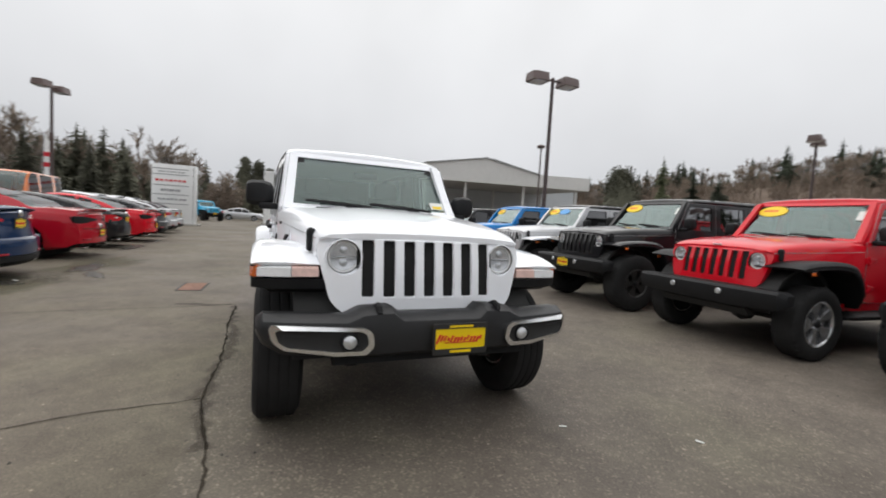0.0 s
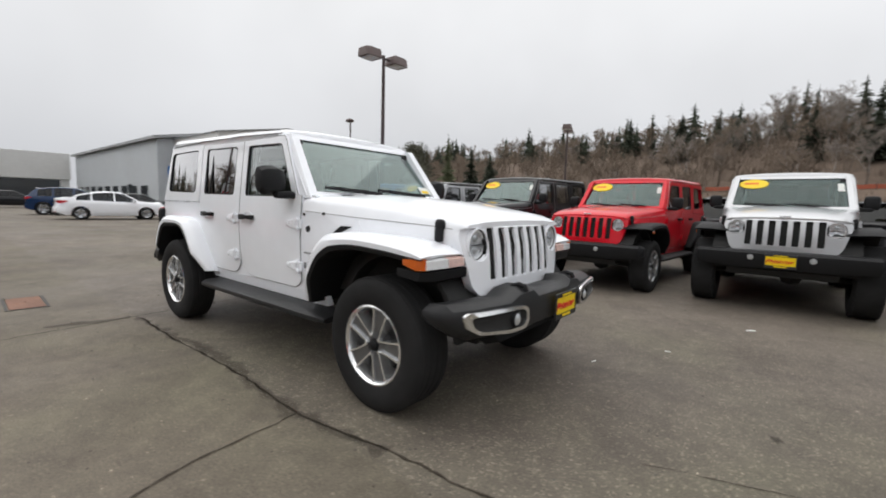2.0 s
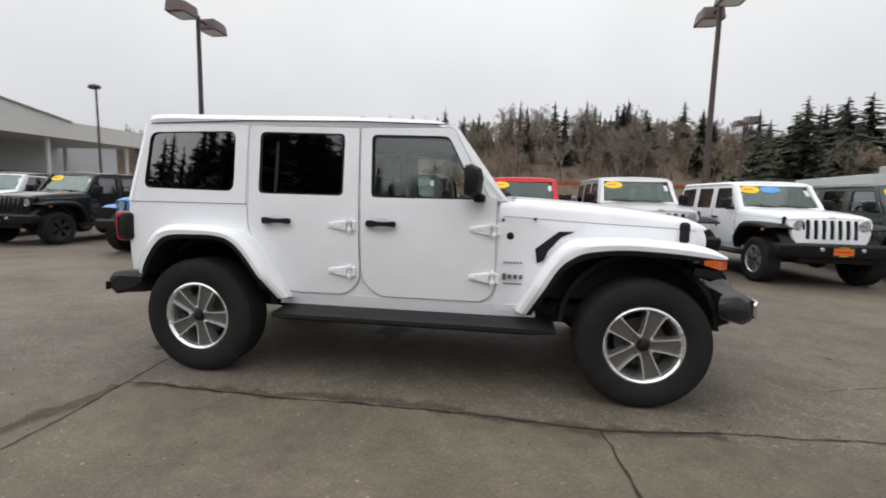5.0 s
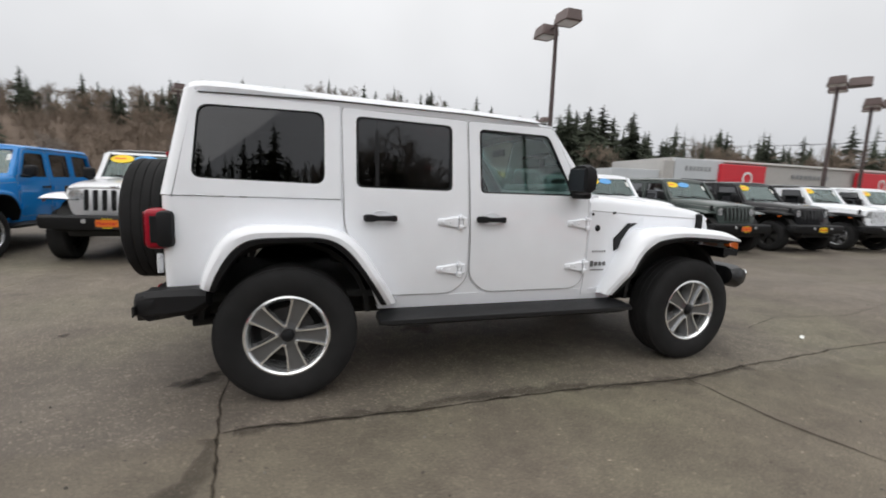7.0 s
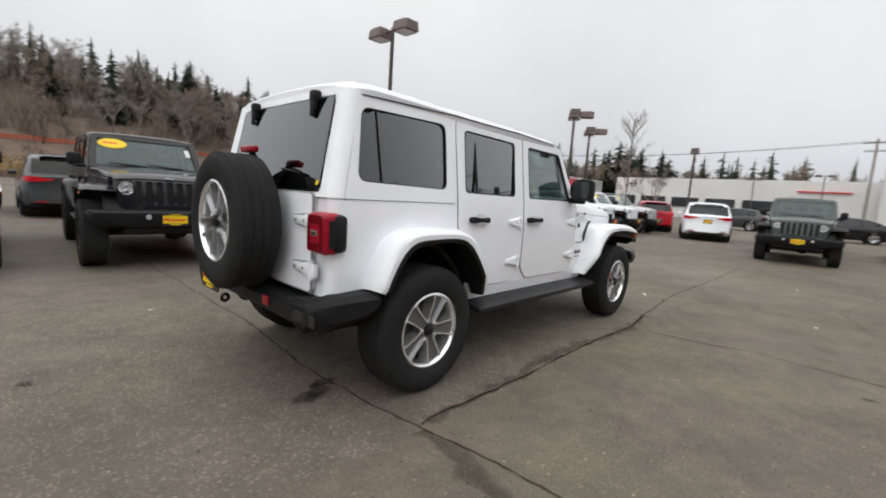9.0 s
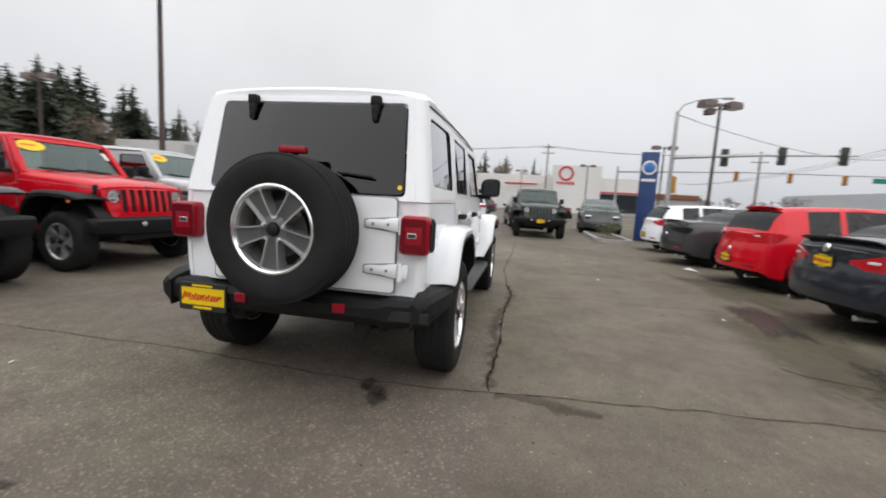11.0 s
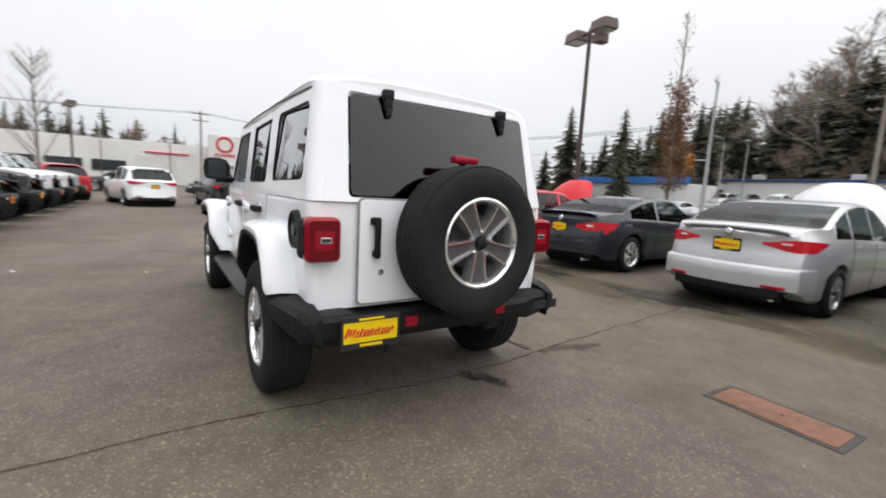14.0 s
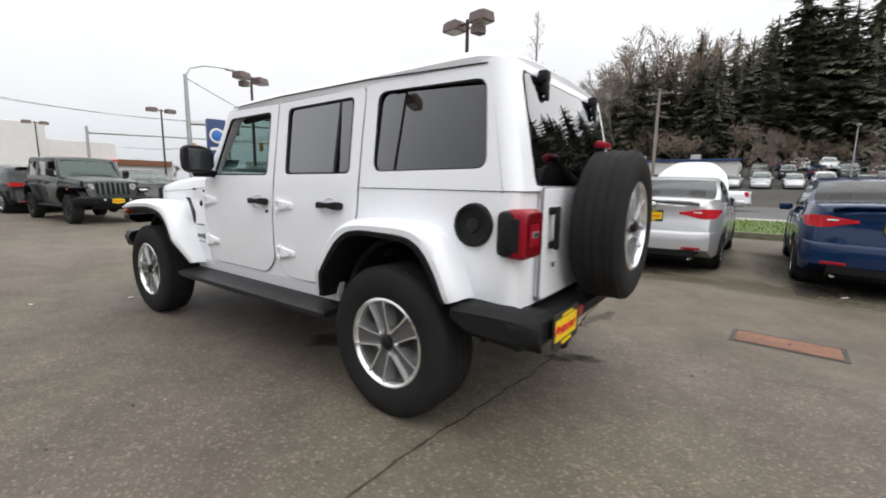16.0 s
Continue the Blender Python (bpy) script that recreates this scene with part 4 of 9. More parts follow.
        # fender flares: white or black shell with a black lip
        for which in ("front", "rear"):
            if which == "front":
                outer = [(0.72, 0.555), (0.80, 0.72), (0.90, 0.90), (0.99, 1.005), (1.09, 1.045), (1.35, 1.062), (1.66, 1.048), (1.83, 1.022), (1.925, 0.978)]
                inner = [(0.80, 0.545), (0.885, 0.70), (0.98, 0.86), (1.08, 0.935), (1.17, 0.965), (1.36, 0.985), (1.62, 0.975), (1.80, 0.960), (1.905, 0.958)]
                inset = [0.74, 0.73, 0.71, 0.69, 0.67, 0.64, 0.61, 0.59, 0.58]
            else:
                outer = [(-0.845, 0.565), (-0.93, 0.70), (-1.05, 0.89), (-1.155, 1.0), (-1.29, 1.045), (-1.52, 1.058), (-1.715, 1.05), (-1.835, 0.985), (-1.917, 0.85), (-1.962, 0.715)]
                inner = [(-0.925, 0.555), (-1.0, 0.68), (-1.11, 0.84), (-1.21, 0.94), (-1.32, 0.98), (-1.52, 0.982), (-1.68, 0.968), (-1.772, 0.908), (-1.852, 0.79), (-1.892, 0.692)]
                inset = [0.77] * len(outer)
            steps = 2 if jk else 4
            outer, inner, inset = eased(outer, steps), eased(inner, steps), [v[0] for v in eased([(v,) for v in inset], steps)]
            Y0, Y1 = 0.955 if not jk else 0.965, 0.925
            rings = []
            for (ox, oz), (ix, iz), b in zip(outer, inner, inset):
                k = 0.0
                end = min(1.0, (oz - 0.5) / 0.25)
                yo = lerp(0.84, Y0, end)
                rings.append([(ox, s * b, oz - 0.012), (ox, s * lerp(b, yo, 0.55), oz), (lerp(ox, ix, 0.05), s * (yo - 0.055), oz), (lerp(ox, ix, 0.2), s * (yo - 0.018), lerp(oz, iz, 0.2)), (lerp(ox, ix, 0.5), s * yo, lerp(oz, iz, 0.5)), (lerp(ox, ix, 0.86), s * (yo - 0.002), lerp(oz, iz, 0.86)), (lerp(ox, ix, 0.9), s * (yo - 0.03), lerp(oz, iz, 0.92)), (lerp(ox, ix, 0.7), s * b, lerp(oz, iz, 0.7))])
            fl = P(which + "_fender", loft(rings), flare)
            lip, low = [], 1.08 if jk else 1.24
            for (ox, oz), (ix, iz), b in zip(outer, inner, inset):
                end = min(1.0, (oz - 0.5) / 0.25)
                yo = lerp(0.84, Y0, end)
                lip.append([(lerp(ox, ix, 0.84), s * (yo - 0.005), lerp(oz, iz, 0.84)), (lerp(ox, ix, 0.92), s * (yo + 0.004), lerp(oz, iz, 0.92)), (lerp(ox, ix, low), s * (yo - 0.004), lerp(oz, iz, low)), (lerp(ox, ix, low + 0.07), s * (yo - 0.06), lerp(oz, iz, low + 0.07)), (lerp(ox, ix, low + 0.07), s * (b - 0.12), lerp(oz, iz, low + 0.07)), (lerp(ox, ix, 0.8), s * (b - 0.12), lerp(oz, iz, 0.8)), (lerp(ox, ix, 0.84), s * (yo - 0.03), lerp(oz, iz, 0.84))])
            part("wheel_arch_lip", loft(lip), PLASTIC, fl)
            # wheel well lining
            cx = H if which == "front" else -H
            liner = []
            for k in range(13):
                a = math.pi * k / 12
                liner.append([(cx + 0.47 * math.cos(a), s * 0.74, 0.48 + 0.45 * math.sin(a)), (cx + 0.47 * math.cos(a), s * 0.40, 0.48 + 0.45 * math.sin(a)), (cx + 0.50 * math.cos(a), s * 0.40, 0.48 + 0.48 * math.sin(a)), (cx + 0.50 * math.cos(a), s * 0.74, 0.48 + 0.48 * math.sin(a))])
            part("wheel_well", loft(liner), UNDER, fl)
            if which == "front":
                if not jk:
                    # lamp set into the fender's nose, with an amber side marker
                    def lens(ys):
                        return loft([[(x - 0.04, s * y, 0.962), (x, s * y, 0.950), (x + 0.004, s * y, 0.905), (x - 0.04, s * y, 0.896)] for y, x in ys])

                    part("turn_lamp", lens(((0.76, 1.94), (0.86, 1.935), (0.925, 1.922))), WHITELENS, fl, "clear turn lamp")
                    part("turn_lamp", lens(((0.62, 1.94), (0.757, 1.94))), TURNLENS, fl, "pale pink turn lamp")
                    bm = loft([[(1.785, s * 0.952, 0.952), (1.79, s * 0.952, 0.925), (1.79, s * 0.90, 0.925), (1.785, s * 0.90, 0.952)], [(1.88, s * 0.946, 0.962), (1.88, s * 0.950, 0.900), (1.86, s * 0.88, 0.900), (1.86, s * 0.88, 0.962)], [(1.922, s * 0.918, 0.962), (1.924, s * 0.920, 0.902), (1.88, s * 0.88, 0.902), (1.88, s * 0.88, 0.962)]])
                    bmesh.ops.translate(bm, verts=bm.verts, vec=(0, s * 0.008, 0))
                    part("side_marker", bm, AMBER, fl, "amber side marker lamp")
                    part("fender_nose", loft([[(1.89, s * y, 0.892), (1.940, s * y, 0.892), (1.930, s * y, 0.84), (1.87, s * y, 0.815)] for y in (0.58, 0.86)] + [[(1.74, s * 0.955, 0.905), (1.90, s * 0.95, 0.892), (1.89, s * 0.95, 0.845), (1.74, s * 0.955, 0.86)]]), PLASTIC, fl)
                else:
                    part("side_marker", boxed((1.76, s * 0.965, 0.93), (0.06, 0.012, 0.035), 0.004, 1), AMBER, fl)
        # hood catch
        bm = bmesh.new()
        box(bm, (1.785, s * 0.660, 1.075), (0.06, 0.03, 0.09), 0.014, 2)
        box(bm, (1.785, s * 0.652, 1.128), (0.065, 0.05, 0.07), 0.024, 3)
        P("hood_catch", bm, PLASTIC)
        # side step
        if jl_step:
            st = [[(x, s * y, z) for y, z in ((0.70, 0.500), (0.885, 0.488), (0.918, 0.466), (0.918, 0.440), (0.885, 0.418), (0.70, 0.43))] for x in (-0.86, 0.84)]
            ends = [[(-0.96, s * y, z) for y, z in ((0.72, 0.47), (0.85, 0.46), (0.88, 0.45), (0.88, 0.43), (0.85, 0.42), (0.72, 0.43))]] + st + [[(0.98, s * y, z) for y, z in ((0.72, 0.47), (0.85, 0.46), (0.88, 0.45), (0.88, 0.43), (0.85, 0.42), (0.72, 0.43))]]
            P("side_step", loft(ends), GREYPL if not jk else PLASTIC)
        # wheels
        for wx in (H, -H):
            wheel(root, wx, s * (0.80 + (0.03 if lift else 0)), R - lift, R, w_t, 0.238 if R < 0.43 else 0.225, style, spin=(22 if wx > 0 else 18) if s < 0 else -15)
        if not jk:
            P("cowl_button", lathe([(0.0, 0.012), (0.020, 0.010), (0.026, 0.0)] if s > 0 else [(0.026, 0.0), (0.020, -0.010), (0.0, -0.012)], 16, "y", (0.67, s * 0.79, 1.045)), PLASTIC)
            vent = [(0.835, 0.965), (0.985, 1.082), (1.085, 1.082), (1.0, 1.045), (0.92, 0.955), (0.895, 0.89), (0.85, 0.87)]
            P("fender_vent", panel(vent, [], cowl_side(s, 0.008), 0.012), PLASTIC)
            # lettering of the badges, as plain bars
            bm = bmesh.new()
            for k in range(4):
                box(bm, (0.640 + 0.036 * k, s * (yside(0.78) + 0.004), 0.778), (0.026, 0.008, 0.030 if k else 0.044), 0.006, 2)
            box(bm, (0.695, s * (yside(0.73) + 0.002), 0.730), (0.12, 0.005, 0.009), 0.002, 1)
            for k in range(6):
                box(bm, (0.640 + 0.021 * k, s * (yside(0.88) + 0.003), 0.872), (0.014, 0.005, 0.013), 0.002, 1)
            tagged(P("badge", bm, BADGE, lab="satin grey badge lettering as plain bars"), "satin grey badge lettering as plain bars", "", "", "stuff")
    # hood
    hood = []
    for x, hw, zt in ((0.60, 0.782, 1.292), (0.80, 0.766, 1.287), (1.10, 0.722, 1.268), (1.45, 0.69, 1.240), (1.72, 0.655, 1.205), (1.84, 0.635, 1.188), (1.905, 0.62, 1.165), (1.94, 0.60, 1.142)):
        zb = curve([(1.0, 1.0), (1.5, 0.98), (1.72, 0.97), (1.86, 0.97), (1.885, 1.10), (1.94, 1.115)], x)
        e, bulge = max(0.01, min(0.065, (zt - zb) * 0.8)), 1 - 0.75 * sm((x - 1.55) / 0.38)
        x -= 0.05 * sm((x - 1.6) / 0.3) if jk else 0.0
        hood.append([(x, -hw, zb), (x, -hw - 0.004, zt - e), (x, -hw + 0.03, zt - e * 0.34), (x, -hw + 0.10, zt - 0.004), (x, -0.42, zt + 0.004), (x, -0.34, zt + 0.004 + 0.015 * bulge), (x, 0, zt + 0.008 + 0.018 * bulge), (x, 0.34, zt + 0.004 + 0.015 * bulge), (x, 0.42, zt + 0.004), (x, hw - 0.10, zt - 0.004), (x, hw - 0.03, zt - e * 0.34), (x, hw + 0.004, zt - e), (x, hw, zb)])
    P("hood", loft(hood), body, smooth=50)
    for s in (-1, 1):
        P("hood_seam", tube([(0.62, s * 0.783, 1.173), (0.80, s * 0.768, 1.164), (1.10, s * 0.724, 1.146), (1.45, s * 0.693, 1.132), (1.72, s * 0.658, 1.120), (1.86, s * 0.634, 1.108)], 0.003, 5), JOINT)
    # inner fender walls under the hood
    P("engine_bay", loft([[(x, -hw, 0.62), (x, -hw, 1.10), (x, hw, 1.10), (x, hw, 0.62)] for x, hw in ((0.58, 0.70), (1.2, 0.62), (1.86, 0.56))]), UNDER)
    # cowl and wipers
    P("cowl", loft([[(0.50, y, 1.27), (0.66, y, 1.292), (0.70, y, 1.28), (0.66, y, 1.20), (0.50, y, 1.2)] for y in (-0.74, -0.3, 0.3, 0.74)]), body)
    for y0, y1 in ((0.50, -0.02), (-0.05, -0.56)) if not jk else ((0.45, 0.0), (-0.05, -0.5)):
        bm = tube([(0.68, y0 - 0.22, 1.30), (0.66, y0 - 0.1, 1.325), (0.60, y1 + 0.1, 1.345)], 0.017, 6)
        tube([(0.62, y0 + 0.02, 1.322), (0.585, y1 - 0.02, 1.352)], 0.014, 6, bm)
        P("wiper", bm, PLASTIC)
    if not jk:
        for y in (-0.44, -0.16, 0.16, 0.44):
            P("cowl_vent", boxed((0.69, y, 1.293), (0.035, 0.13, 0.012), 0.004, 1), PLASTIC)
        for s in (-1, 1):
            P("washer_nozzle", boxed((0.80, s * 0.26, 1.308), (0.05, 0.035, 0.014), 0.005, 2), PLASTIC)
            P("cowl_bolt", lathe([(0.0, s * 0.800), (0.009, s * 0.799), (0.011, s * 0.785)], 10, "y", (0.622, 0, 1.149)), BRAKE)
            P("cowl_bolt", lathe([(0.0, s * 0.782), (0.009, s * 0.781), (0.011, s * 0.760)], 10, "y", (0.827, 0, 1.160)), BRAKE)
    # windscreen frame and glass
    def ws(u, v, d):
        n = Vector((0.775, 0, 0.632))
        q = Vector((0.615, u * lerp(1.0, 0.915, v), 1.285)) + Vector((-0.39, 0, 0.478)) * v - n * d
        return tuple(q)

    wsh = fillet([(-0.705, 0.07), (0.705, 0.07), (0.705, 0.945), (-0.705, 0.945)], 0.06)
    P("windscreen_frame", panel(fillet([(-0.765, 0.0), (0.765, 0.0), (0.765, 1.03), (-0.765, 1.03)], 0.02), [wsh], ws, 0.045), body)
    wsg = P("windscreen", panel(wsh, [], lambda u, v, d: ws(u, v, d + 0.012), 0.005), WSGLASS if not jk else JKGLASS)
    part("windscreen_border", panel(wsh, [[(u * 0.986, lerp(0.51, v, 0.978)) for u, v in wsh]], lambda u, v, d: ws(u, v, d + 0.008), 0.003), PLASTIC, wsg)
    if sticker:
        part("sticker", panel(ellipse(-0.47, 0.79, 0.20, 0.155), [], lambda u, v, d: ws(u, v, d + 0.003), 0.004), sticker, wsg, "yellow oval price sticker")
        part("sticker_text", panel(fillet([(-0.60, 0.77), (-0.40, 0.77), (-0.40, 0.83), (-0.60, 0.83)], 0.01), [], lambda u, v, d: ws(u, v, d + 0.0005), 0.002), ORPLATE, wsg)
        part("window_paper", panel([(0.585, 0.55), (0.66, 0.55), (0.66, 0.78), (0.585, 0.78)], [], lambda u, v, d: ws(u, v, d + 0.003), 0.004), PAPER, wsg)
    if sticker2:
        part("sticker", panel(ellipse(-0.06, 0.80, 0.20, 0.14), [], lambda u, v, d: ws(u, v, d + 0.003), 0.004), sticker2, wsg, "blue oval sticker")
    if not jk:
        part("window_paper", panel([(0.55, 0.13), (0.68, 0.13), (0.68, 0.26), (0.55, 0.26)], [], lambda u, v, d: ws(u, v, d + 0.003), 0.004), PAPER, wsg, "small white and yellow paper label")
        part("window_paper", panel([(0.57, 0.14), (0.66, 0.14), (0.66, 0.19), (0.57, 0.19)], [], lambda u, v, d: ws(u, v, d + 0.0005), 0.003), STICKER, wsg)
    # roof
    roof = []
    for x, zt, hw in ((0.214, 1.772, 0.694), (0.196, 1.800, 0.705), (0.14, 1.818, 0.711), (-0.36, 1.838, 0.719), (-1.2, 1.851, 0.722), (-1.80, 1.864, 0.720), (-1.92, 1.863, 0.716), (-1.985, 1.857, 0.702), (-2.015, 1.848, 0.680), (-2.036, 1.832, 0.640)):
        roof.append([(x, -hw, min(zt - 0.01, 1.745)), (x, -hw - 0.012, zt - 0.050), (x, -hw + 0.012, zt - 0.018), (x, -hw + 0.08, zt - 0.003), (x, -0.35, zt + 0.014), (x, 0, zt + 0.02), (x, 0.35, zt + 0.014), (x, hw - 0.08, zt - 0.003), (x, hw - 0.012, zt - 0.018), (x, hw + 0.012, zt - 0.050), (x, hw, min(zt - 0.01, 1.745))])
    rf = P("roof", loft(roof), top)
    for s in (-1, 1):
        part("roof_gutter", tube([(0.22, s * 0.722, 1.768), (-0.4, s * 0.732, 1.788), (-1.2, s * 0.735, 1.794), (-1.96, s * 0.731, 1.778)], 0.004, 6), GREYPL, rf)
    part("roof_seam", tube([(-0.375, y, z) for y, z in ((-0.70, 1.822), (-0.64, 1.836), (-0.35, 1.853), (0, 1.859), (0.35, 1.853), (0.64, 1.836), (0.70, 1.822))], 0.004, 5), PLASTIC, rf)
    # rear: body corners, tailgate, glass
    P("rear_panel", panel(fillet([(-0.745, 0.655), (0.745, 0.655), (0.745, 1.205), (-0.745, 1.205)], 0.003), [], lambda u, v, d: (-2.165 + 0.02 * (abs(u) / 0.78) ** 6 + d, u, v), 0.04, ()), body)
    gate = P("tailgate", panel(fillet([(-0.62, 0.68), (0.54, 0.68), (0.54, 1.225), (-0.62, 1.225)], 0.03), [], lambda u, v, d: (-2.185 + d, u, v), 0.03), body)
    part("gate_seam", panel(fillet([(-0.628, 0.672), (0.548, 0.672), (0.548, 1.232), (-0.628, 1.232)], 0.03), [fillet([(-0.615, 0.685), (0.535, 0.685), (0.535, 1.22), (-0.615, 1.22)], 0.03)], lambda u, v, d: (-2.1825 + d, u, v), 0.012), JOINT, gate)
    for gz in (1.075, 0.81):
        bm = bmesh.new()
        loft([[(-2.184 - th * f, y, gz + hh * g) for f, g in ((0.0, -1.0), (0.8, -0.92), (1.0, -0.7), (1.0, 0.7), (0.8, 0.92), (0.0, 1.0))] for y, hh, th in ((-0.44, 0.018, 0.010), (-0.46, 0.024, 0.018), (-0.55, 0.028, 0.022), (-0.60, 0.040, 0.024), (-0.64, 0.042, 0.024))], bm=bm)
        tube([(-2.205, -0.658, gz - 0.055), (-2.205, -0.658, gz + 0.055)], 0.016, 8, bm)
        box(bm, (-2.196, -0.685, gz), (0.03, 0.035, 0.08), 0.008, 2)
        hg = part("tailgate_hinge", bm, body, gate)
        part("hinge_shadow_gap", panel(fillet([(-0.66, gz - 0.050), (-0.43, gz - 0.026), (-0.43, gz + 0.026), (-0.66, gz + 0.050)], 0.01), [], lambda u, v, d: (-2.1865 + d, u, v), 0.004), JOINT, hg)
        for y in (-0.49, -0.58):
            part("bolt", lathe([(0.0, -2.212), (0.009, -2.211), (0.011, -2.20)], 8, "x", (0, y, gz)), JOINT, hg)
    bm = bmesh.new()
    box(bm, (-2.196, 0.462, 1.115), (0.025, 0.05, 0.04), 0.012, 2)
    box(bm, (-2.196, 0.448, 0.945), (0.025, 0.05, 0.04), 0.012, 2)
    box(bm, (-2.222, 0.455, 1.03), (0.026, 0.034, 0.215), 0.012, 3)
    part("tailgate_handle", bm, PLASTIC, gate, "black tailgate handle")
    part("tailgate_lock", lathe([(0.016, -2.198), (0.0, -2.20)], 12, "x", (0, 0.42, 0.845)), ALLOY, gate)
    rg = fillet([(-0.650, 1.243), (0.585, 1.243), (0.560, 1.764), (-0.615, 1.764)], 0.035)

    def rear(u, v, d):
        return (-2.165 + 0.115 * (v - 1.22) / 0.55 + d, u, v)

    for s in (-1, 1):
        def corner(zs, rx, r, out):
            return loft([[(rx(z) + r - r * math.sin(a), s * (yside(z) + out - r + r * math.cos(a)), z) for a in [math.pi / 2 * k / 6 for k in range(7)]] + [(rx(z) + r, s * (yside(z) + out - r), z)] for z in zs])

        P("tub_corner", corner((0.655, 0.8, 1.0, 1.18, 1.205), lambda z: -2.158, 0.06, 0.0), body)
        P("hardtop_corner", corner((1.2095, 1.35, 1.5, 1.65, 1.80), lambda z: rear(0, z, 0)[0], 0.07, 0.006), top)
    P("hardtop_rear", panel(fillet([(-0.722, 1.2095), (0.722, 1.2095), (0.660, 1.81), (-0.660, 1.81)], 0.002), [fillet([(-0.660, 1.233), (0.595, 1.233), (0.570, 1.774), (-0.625, 1.774)], 0.035)], rear, 0.05), top)
    tg = P("rear_window", panel(rg, [], lambda u, v, d: rear(u, v, d - 0.006), 0.006), REARGLASS)
    for y in (-0.435, 0.355):
        bm = bmesh.new()
        box(bm, (-2.073, y, 1.777), (0.05, 0.06, 0.06), 0.010, 2)
        box(bm, (-2.083, y, 1.727), (0.03, 0.05, 0.07), 0.012, 2)
        box(bm, (-2.090, y, 1.684), (0.022, 0.034, 0.05), 0.009, 2)
        part("glass_hinge", bm, PLASTIC, tg)
    part("rear_wiper", boxed((-2.175, -0.36, 1.345), (0.012, 0.22, 0.012), 0.003, 1, Matrix.Rotation(0.10, 4, "X")), PLASTIC, tg)
    if not jk:
        part("inspection_sticker", panel(ellipse(-0.625, 1.285, 0.014, 0.014, 12), [], lambda u, v, d: rear(u, v, d - 0.009), 0.003), STICKER, tg)
    # tail lamps
    for s in (-1, 1):
        oy = -0.035 if not jk else 0.0
        bm = bmesh.new()
        box(bm, (-2.172, s * 0.735, 1.022), (0.115, 0.175, 0.220), 0.03, 3)
        tl = P("tail_lamp", bm, REDLENS, lab="square red tail lamp")
        part("lamp_frame", boxed((-2.130, s * 0.755, 1.022), (0.09, 0.165, 0.205), 0.03, 2), PLASTIC, tl)
        part("side_lens", boxed((-2.158, s * 0.824, 1.022), (0.08, 0.012, 0.145), 0.004, 1), PLASTIC, tl)
        part("reversing_lens", boxed((-2.231, s * 0.728, 1.022), (0.006, 0.056, 0.030), 0.002, 1), LAMPGLASS, tl)
        part("lens_core", boxed((-2.2335, s * 0.728, 1.022), (0.005, 0.044, 0.018), 0.002, 1), BRAKE, tl)
        part("lens_frame", panel(fillet([(-0.072, -0.095), (0.072, -0.095), (0.072, 0.095), (-0.072, 0.095)], 0.02), [fillet([(-0.050, -0.050), (0.050, -0.050), (0.050, 0.050), (-0.050, 0.050)], 0.012)], lambda u, v, d: (-2.2325 + d, s * 0.735 + u, 1.022 + v), 0.006), DARKLENS, tl)
    # spare wheel on its carrier, third brake lamp
    P("spare_carrier", boxed((-2.24, -0.03, 0.98), (0.14, 0.3, 0.3), 0.03, 2), PLASTIC)
    sp = wheel(root, -2.365, -0.03, 1.025, R, w_t, 0.238 if R < 0.43 else 0.225, style, Matrix.Rotation(math.pi / 2, 4, "Z"), "spare wheel on the tailgate")
    bm = tube([(-2.20, -0.03, 1.25), (-2.24, -0.03, 1.40), (-2.26, -0.03, 1.45)], 0.02, 8)
    st = P("brake_lamp_stalk", bm, PLASTIC)
    part("brake_lamp", boxed((-2.275, -0.03, 1.463), (0.05, 0.165, 0.04), 0.012, 2), REDLENS, st, "high red brake lamp")
    # fuel filler
    P("fuel_filler", lathe([(0.0, 0.803), (0.055, 0.803), (0.06, 0.805), (0.078, 0.806), (0.084, 0.818), (0.098, 0.818), (0.104, 0.79)], 28, "y", (-1.955, 0, 1.05)), PLASTIC, lab="round black fuel filler")
    bm = lathe([(0.0, 0.818), (0.03, 0.816), (0.036, 0.80)], 16, "y", (-1.955, 0, 1.05))
    P("filler_cap", bm, GREYPL)
    # rear bumper
    rb = []
    for y in (-0.880, -0.84, -0.62, -0.55, 0.55, 0.62, 0.84, 0.880):
        a = abs(y)
        xr = -2.30 if a < 0.7 else -2.275 if a < 0.87 else -2.20
        zt, zb = (0.655, 0.56) if a > 0.86 else (0.66, 0.515) if a > 0.8 else (0.66, 0.485) if a > 0.6 else (0.635, 0.50)
        xf = -2.10 if a < 0.8 else -1.96
        rb.append([(xf, y, zt), (xr + 0.03, y, zt), (xr, y, zt - 0.03), (xr + 0.005, y, zb + 0.05), (xr + 0.05, y, zb), (xf, y, zb + 0.04)])
    bump = P("rear_bumper", loft(rb), PLASTIC)
